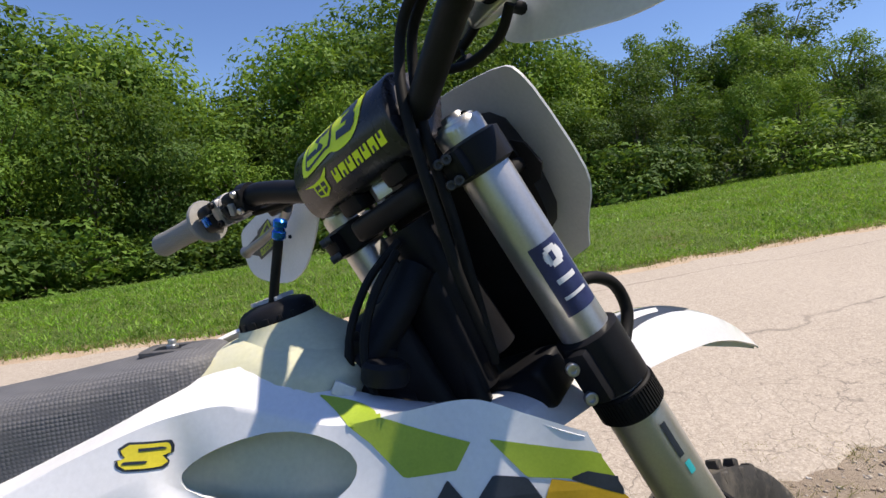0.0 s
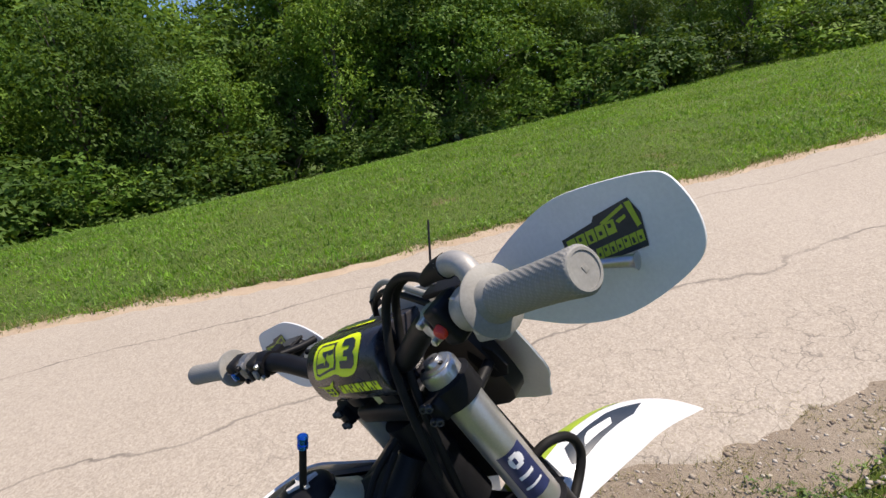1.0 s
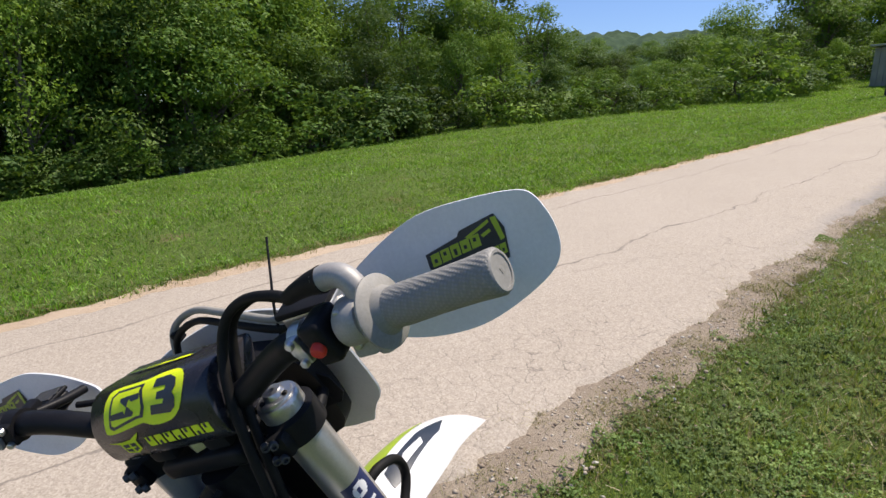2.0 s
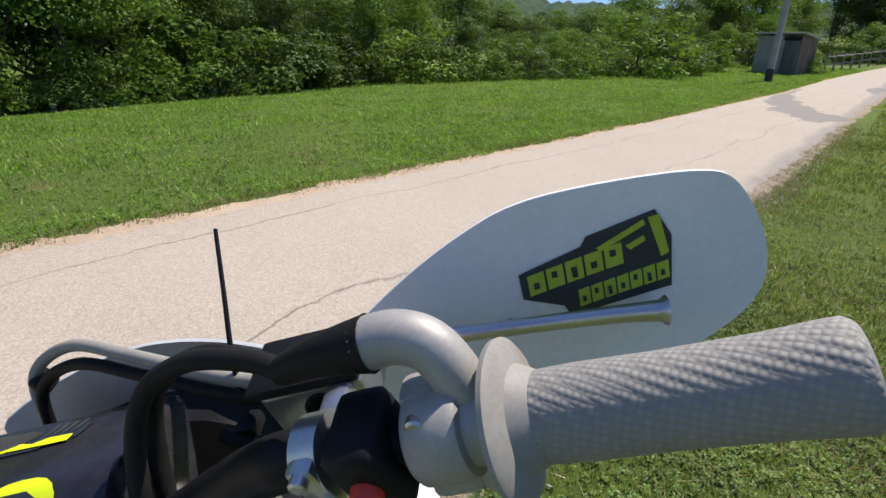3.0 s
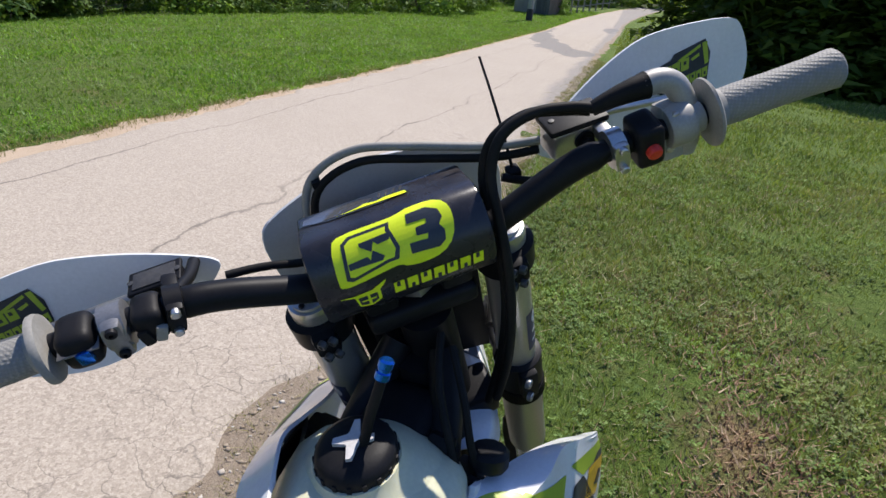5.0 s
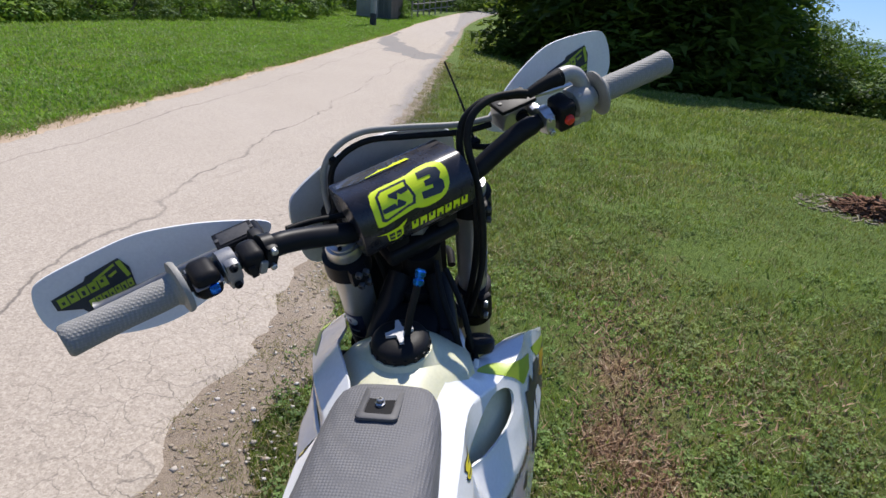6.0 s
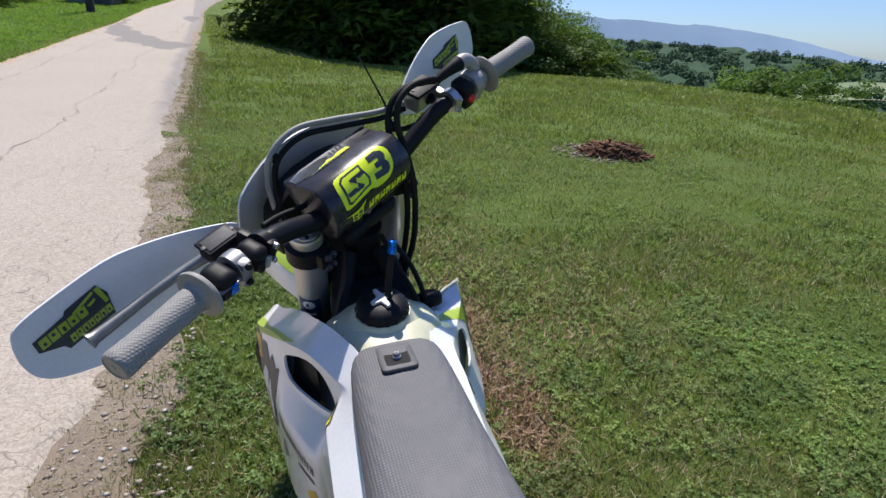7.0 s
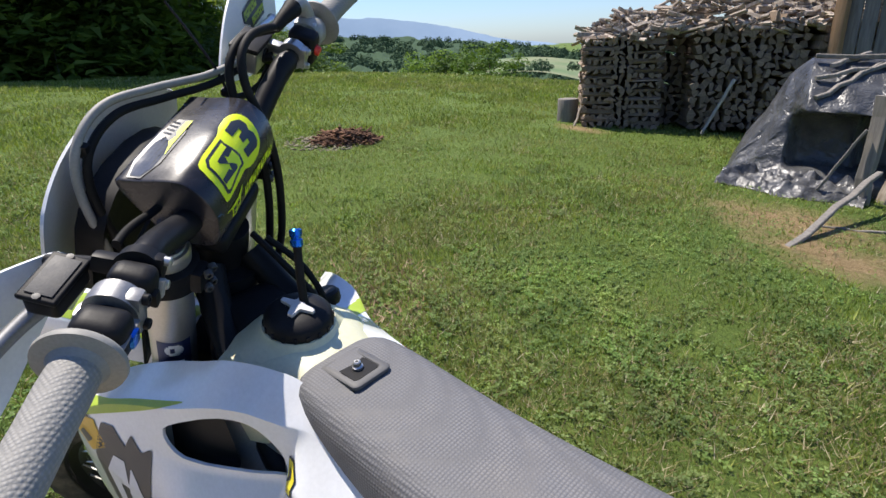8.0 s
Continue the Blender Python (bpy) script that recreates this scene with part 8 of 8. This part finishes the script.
for _ in range(640):
    x0 = wr.uniform(0.03, 4.1)
    crest = 1.30 + 0.42 * math.sin(min(1, x0 / 1.3) * 1.57) + 0.05 * math.sin(x0 * 5)
    y0 = wr.uniform(0.0, 1.1)
    zt = 1.20 + (crest - 1.20) * (1 - abs(y0 - 0.6) / 0.75)
    loose.append(Matrix.Translation((x0, y0, zt - wr.uniform(0, 0.12))) @ pose(0, 0, 0, 0, wr.uniform(-22, 22), wr.uniform(0, 180)) @ pose(0, 0, 0, wr.uniform(0, 360), 0, 0) @ Matrix.Diagonal((wr.uniform(0.25, 0.52), wr.uniform(0.35, 0.75), wr.uniform(0.25, 0.6), 1)))
heap_of_logs(loose, LIGHT_LOGS, woodpile, "firewood_top", "sun-bleached loose logs heaped on top")


def plank(name, a, b, width, thick, material, label, roll=0.0, uneven=0.01):
    """A worn plank or pole between two points."""
    a, b = Vector(a), Vector(b)
    d = (b - a)
    n = 7
    m = axis(a, b) @ pose(0, 0, 0, 0, 0, roll)
    loops = []
    rn = random.Random(int(abs(a.x * 1000) + abs(b.y * 1000)))
    for i in range(n):
        z = d.length * i / (n - 1)
        w, t = width / 2 * rn.uniform(0.93, 1.05), thick / 2 * rn.uniform(0.92, 1.05)
        ox, oy = rn.uniform(-1, 1) * uneven, rn.uniform(-1, 1) * uneven
        c = min(w, t) * 0.35
        loops.append([m @ Vector((ox + x, oy + y, z)) for x, y in ((-w + c, -t), (w - c, -t), (w, -t + c), (w, t - c), (w - c, t), (-w + c, t), (-w, t - c), (-w, -t + c))])
    ob = new(name, mesh_of(name, rings(bmesh.new(), loops), material, False))
    return tagged(ob, label, name.replace("_", " "))


def g(x, y, up=0.0):
    return (x, y, h1(x, y) + up)


# paler than the other wood: sunlight on the pole is put into its colour
SUNLIT_POLE = wood("pole with sunlight in its colour", (0.42, 0.37, 0.30), (0.66, 0.61, 0.53))
plank("pole_prop", g(3.92, -6.66, -0.03), (3.72, -6.93, base_z + 0.66), 0.036, 0.036, SUNLIT_POLE, "thin pole, sunlight in its pale colour, leaning against the firewood stack")
plank("post", g(1.34, -4.87, -0.1), (1.33, -4.88, h1(1.34, -4.87) + 0.84), 0.115, 0.05, GREY_WOOD, "short upright grey weathered post", 30)
plank("stick", g(1.66, -4.72, -0.02), (1.37, -4.83, h1(1.4, -4.8) + 0.58), 0.028, 0.022, GREY_WOOD, "thin grey stick leaning on the post")
plank("board", g(1.13, -3.36, -0.01), (1.20, -4.75, h1(1.2, -4.7) + 0.30), 0.045, 0.03, GREY_WOOD, "grey board lying against the tarpaulin heap")
plank("stick", g(1.22, -3.95, 0.012), g(0.85, -4.25, 0.012), 0.02, 0.016, GREY_WOOD, "short dry stick on the bare ground")
plank("board", g(1.25, -5.02, 0.0), (1.16, -5.10, h1(1.2, -5) + 0.50), 0.10, 0.025, FIREWOOD_LIGHT, "pale short board standing behind the post", 20)
block = thing("chopping_block", Matrix.Translation(g(5.50, -5.80)), "grey chopping block beside the firewood stack", "wood block")
part("block", lathed([(0.15, -0.05), (0.155, 0.0), (0.145, 0.15), (0.150, 0.31), (0.142, 0.325), (0.05, 0.328)], Matrix(), 16), GREY_WOOD, block)
plank("stick", g(5.12, -5.55, -0.02), (5.18, -5.78, h1(5.2, -5.8) + 0.36), 0.03, 0.025, FIREWOOD_LIGHT, "pale stick leaning at the stack's end")


# -- tarpaulin heap --
def tarp_material():
    m, nt, b = nodes_of("grey plastic tarpaulin")
    co = coords(nt)
    f = noisy(nt, co, 5, 6.0, 0.65)
    col = ramp(nt, f, [(0.3, (0.035, 0.036, 0.038)), (0.55, (0.075, 0.076, 0.078)), (0.78, (0.16, 0.16, 0.158))])
    nt.links.new(col, b.inputs["Base Color"])
    nt.links.new(ramp(nt, noisy(nt, co, 9, 4.0), [(0.3, (0.24, 0.24, 0.24)), (0.7, (0.46, 0.46, 0.46))]), b.inputs["Roughness"])
    h = mathn(nt, "ADD", noisy(nt, co, 14, 3.0, 0.5, 1.6), mathn(nt, "MULTIPLY", noisy(nt, co, 3.5, 3.0, 0.5, 1.0), 2.0))
    bumped(nt, b, h, 0.45, 0.03)
    return m


TARP = tarp_material()
TARP_FOOT, TARP_RIGHT, TARP_DEEP = Vector((2.36, -4.62, 0)), Vector((-0.90, -0.44, 0)), Vector((0.44, -0.90, 0))
# sections from the front foot over the ridge to the rear: the sloping end, and the part with the hollow under its lip
SLOPED = [(0.02, 0.0), (0.06, 0.06), (0.10, 0.13), (0.15, 0.22), (0.20, 0.34), (0.25, 0.48), (0.30, 0.60), (0.35, 0.70), (0.43, 0.84), (0.56, 1.00), (0.74, 1.06), (1.00, 0.80), (1.35, 0.0)]
HOLLOW = [(0.02, 0.0), (0.04, 0.09), (0.12, 0.15), (0.40, 0.17), (0.46, 0.30), (0.45, 0.46), (0.34, 0.60), (0.12, 0.645), (0.075, 0.685), (0.30, 0.88), (0.62, 1.06), (1.05, 0.86), (1.40, 0.0)]
TARP_LONG = 2.3


def tarp_at(u, v):
    """u along the heap from 0 to 1, v from the front foot over the ridge to the rear."""
    w = u * TARP_LONG
    q = max(0.0, min(1.0, (w - 0.44) / 0.14))
    q = q * q * (3 - 2 * q)
    rise = float(np.interp(w, [0, 0.10, 0.25, 0.40, 0.56, 2.3], [0.06, 0.30, 0.52, 0.84, 1.0, 1.04]))
    k = v * (len(SLOPED) - 1)
    d0, z0 = (spline([(float(i), p[c]) for i, p in enumerate(SLOPED)], k) for c in (0, 1))
    d1, z1 = (spline([(float(i), p[c]) for i, p in enumerate(HOLLOW)], k) for c in (0, 1))
    d, z = d0 + (d1 - d0) * q, max(0.0, (z0 + (z1 - z0) * q)) * rise
    # the hollow is deeper beyond a stiff crease
    if 3 < k < 6.5:
        d += 0.16 * q * max(0.0, min(1.0, (w - 0.96) / 0.10)) - 0.05 * q * math.exp(-((w - 0.97) / 0.03) ** 2)
    n = noise.noise(Vector((u * 9, v * 4.2, 1.3))) * 0.035 + noise.noise(Vector((u * 21, v * 8, 4.2))) * 0.022 + abs(noise.noise(Vector((u * 13, v * 15, 7.7)))) * 0.022
    fold = 0.018 * math.sin(u * 46 + 3 * math.sin(v * 6)) * (1 - abs(2 * v - 1))
    p = TARP_FOOT + TARP_RIGHT * w + TARP_DEEP * (d + (1 - rise) * 0.25)
    return Vector((p.x, p.y, h1(p.x, p.y) + max(0.004, z + (n + fold) * 0.4 * min(1, z * 4)))) - TARP_DEEP * (n + fold) * min(1, z * 4 + 0.2)


tarp = thing("tarpaulin_heap", Matrix(), "heap covered with crumpled shiny grey plastic tarpaulin", "tarpaulin")
part("tarpaulin", sheet(tarp_at, grid(0, 1, 130), grid(0, 1, 120), 0.003), TARP, tarp)


def skirt_at(u, v):
    x, y = 2.28 - 1.03 * u, -4.38 - 0.30 * u - 0.06 * math.sin(u * 9)
    back = Vector((0.10, -0.42, 0)) * v
    n = noise.noise(Vector((u * 9, v * 4, 3.1))) * 0.09 + noise.noise(Vector((u * 26, v * 11, 5.0))) * 0.03
    p = Vector((x, y, 0)) + back
    return Vector((p.x, p.y, h1(p.x, p.y) + 0.012 + max(0.0, 0.075 * math.sin(math.pi * min(1, v * 1.1)) + n * (0.4 + v)) + 0.10 * v * v))


part("tarpaulin_skirt", sheet(skirt_at, grid(0, 1, 70), grid(0, 1, 24), 0.003), TARP, tarp, "folded tarpaulin edge on the ground")
for (u0, v0), (u1, v1), up in (((0.26, 0.745), (0.60, 0.83), 0.03), ((0.27, 0.69), (0.46, 0.80), 0.03), ((0.25, 0.80), (0.95, 0.84), 0.05), ((0.30, 0.78), (0.42, 0.83), 0.05)):
    plank("branch", tarp_at(u0, v0) + Vector((0, 0, up)), tarp_at(u1, v1) + Vector((0, 0, up)), 0.04, 0.035, GREY_WOOD, "dry branch lying on the tarpaulin", 0, 0.015)

# -- plank wall of the barn behind the heap --
barn = thing("barn_wall", Matrix.Translation(g(2.85, -7.70)), "weathered plank barn wall with one newer board", "barn")
for i in range(14):
    x = -0.03 - 0.16 * i
    ob = part("board", boxed((0.15, 0.03, 2.5 + 0.05 * (i % 3)), Matrix.Translation((x * 1.0, x * 0.18 + 0.008 * (i % 2), 1.2)), 0.004, 1), GREY_WOOD, barn)
part("beam", boxed((0.12, 0.12, 2.7), Matrix.Translation((0.08, 0.06, 1.25)), 0.01), BROWN_PLANK, barn, "newer orange brown corner board")


# -- heap of bark in the field --
def chips(cx, cy, rx, ry, tall, count, seed, lo, hi):
    rng = np.random.default_rng(seed)
    a, r = rng.uniform(0, 6.28, count), np.sqrt(rng.random(count))
    x, y = cx + rx * r * np.cos(a), cy + ry * r * np.sin(a)
    z = height(x, y) + tall * (1 - r ** 2) * rng.random(count) ** 0.5 + 0.01
    L, W = rng.uniform(lo, hi, count), rng.uniform(0.012, 0.035, count)
    t = rng.uniform(0, 6.28, count)
    tilt = rng.normal(0, 0.25, count)
    d = np.stack([np.cos(t), np.sin(t), tilt], -1) * L[:, None] / 2
    s = np.stack([-np.sin(t), np.cos(t), rng.normal(0, 0.3, count)], -1) * W[:, None] / 2
    u = np.array([0, 0, 1.0]) * (W[:, None] * 0.45)
    c = np.stack([x, y, z], -1)
    P = np.stack([c - d - s, c - d + s, c + d + s, c + d - s, c - d * 0.9 + u, c + d * 0.9 + u], 1).reshape(-1, 3)
    k = 6 * np.arange(count)[:, None]
    F = np.concatenate([k + [0, 1, 4], k + [2, 3, 5], k + [1, 2, 5], k + [1, 5, 4], k + [3, 0, 4], k + [3, 4, 5], k + [0, 3, 2], k + [0, 2, 1]])
    return P, F


P, F = chips(5.42, -2.28, 0.27, 0.38, 0.15, 600, 91, 0.05, 0.26)
tagged(new("bark_heap", raw_mesh("bark_heap", P, F, BARK_CHIPS)), "low heap of reddish brown bark on the grass", "bark", kind="stuff")
P, F = chips(5.46, -2.08, 0.44, 0.52, 0.02, 240, 92, 0.03, 0.12)
tagged(new("litter", raw_mesh("litter", P, F, GREY_CHIPS)), "dry grey litter round the bark heap", "litter", kind="stuff")


# -- shed, utility pole and fence along the road --
def at_bearing(az, r):
    return r * math.cos(radians(az)), r * math.sin(radians(az))


CONCRETE = surface("stained grey boards", (0.24, 0.225, 0.19), (0.38, 0.355, 0.30), 1.6, 30, 0.85, bump=0.3, depth=0.01, dust=0.2)
ROOF_SHEET = surface("pale roof sheet", (0.30, 0.31, 0.27), (0.42, 0.42, 0.37), 3, 40, 0.7, bump=0.2, depth=0.005)
POLE_GREY = surface("grey concrete pole", (0.30, 0.29, 0.27), (0.42, 0.41, 0.38), 2, 40, 0.85, bump=0.3, depth=0.006)
BROWN_BOARD = wood("old brown boards", (0.11, 0.075, 0.055), (0.24, 0.17, 0.125), scale=9.0)
DARK_BOARD = wood("dark grey boards", (0.085, 0.085, 0.075), (0.17, 0.165, 0.145), scale=9.0)
sx0, sy0 = 36.9, 18.0
SHED_W, SHED_D, SHED_H = 2.55, 2.6, 2.25
shed = thing("shed", Matrix.Translation((sx0, sy0, h1(sx0, sy0))) @ pose(0, 0, 0, 0, 0, 7.4), "small flat-roofed grey shed with brown plank side by the road", "shed")
part("wall", boxed((SHED_D - 0.08, SHED_W - 0.08, SHED_H + 0.3), Matrix.Translation((SHED_D / 2, SHED_W / 2, SHED_H / 2 - 0.15)), 0.02, 1), CONCRETE, shed)
for i in range(8):
    part("board", boxed((0.04, 0.305, SHED_H + 0.2 - 0.03 * (i % 3)), Matrix.Translation((0.02 - 0.006 * (i % 2), 0.16 + 0.318 * i, SHED_H / 2 - 0.1)), 0.006, 1), DARK_BOARD if i < 3 else CONCRETE, shed)
    part("board", boxed((0.305, 0.04, SHED_H + 0.2 - 0.04 * (i % 3)), Matrix.Translation((0.17 + 0.322 * i, 0.02 - 0.006 * (i % 2), SHED_H / 2 - 0.1)), 0.006, 1), BROWN_BOARD, shed)
# the gap's darkness is a solid black block set on the boards
part("opening", boxed((0.05, 0.95, 0.22), Matrix.Translation((-0.012, 0.55, SHED_H - 0.18)), 0.005, 1), BLACK_PLASTIC, shed, "black block for the dark gap below the roof")
part("roof", boxed((SHED_D + 0.5, SHED_W + 0.4, 0.09), Matrix.Translation((SHED_D / 2, SHED_W / 2, SHED_H + 0.07)) @ pose(0, 0, 0, 0, 2.0, 0), 0.01, 1), ROOF_SHEET, shed, "thin pale roof sheet")
x, y = at_bearing(24.9, 43.5)
plant(BUSHES[0], x, y, 0.85, 0.8, 40, 0.1)

px, py = at_bearing(27.7, 33.5)
pole = thing("utility_pole", Matrix.Translation((px, py, h1(px, py))), "grey concrete utility pole beside the road", "utility pole")
part("shaft", tubed([(0, 0, -0.4), (0.05, 0.02, 4), (0.12, 0.04, 8.0)], lambda t: 0.17 - 0.05 * t, 14, 3), POLE_GREY, pole)
part("foot", lathed([(0.19, -0.2), (0.185, 0.55), (0.16, 0.62)], Matrix(), 14), surface("dark creosote foot", (0.03, 0.03, 0.03), (0.06, 0.055, 0.05), 4, 40, 0.8, bump=0.3), pole, "dark pole foot")

fence = thing("fence", Matrix(), "old grey wooden paddock fence", "fence")
ends = []
for i in range(9):
    a, r = 24.0 - i * 0.55, 45 + i * 1.9
    x, y = at_bearing(a, r)
    ends.append(Vector((x, y, h1(x, y))))
    part("post", tubed([ends[-1] + Vector((0, 0, -0.5)), ends[-1] + Vector((0.02, 0.03, 1.2))], 0.07, 8, 1), GREY_WOOD, fence)
for p, q in zip(ends, ends[1:]):
    for z in (0.5, 1.0):
        part("rail", tubed([p + Vector((0, 0, z)), q + Vector((0, 0, z - 0.05))], 0.045, 6, 1), GREY_WOOD, fence)
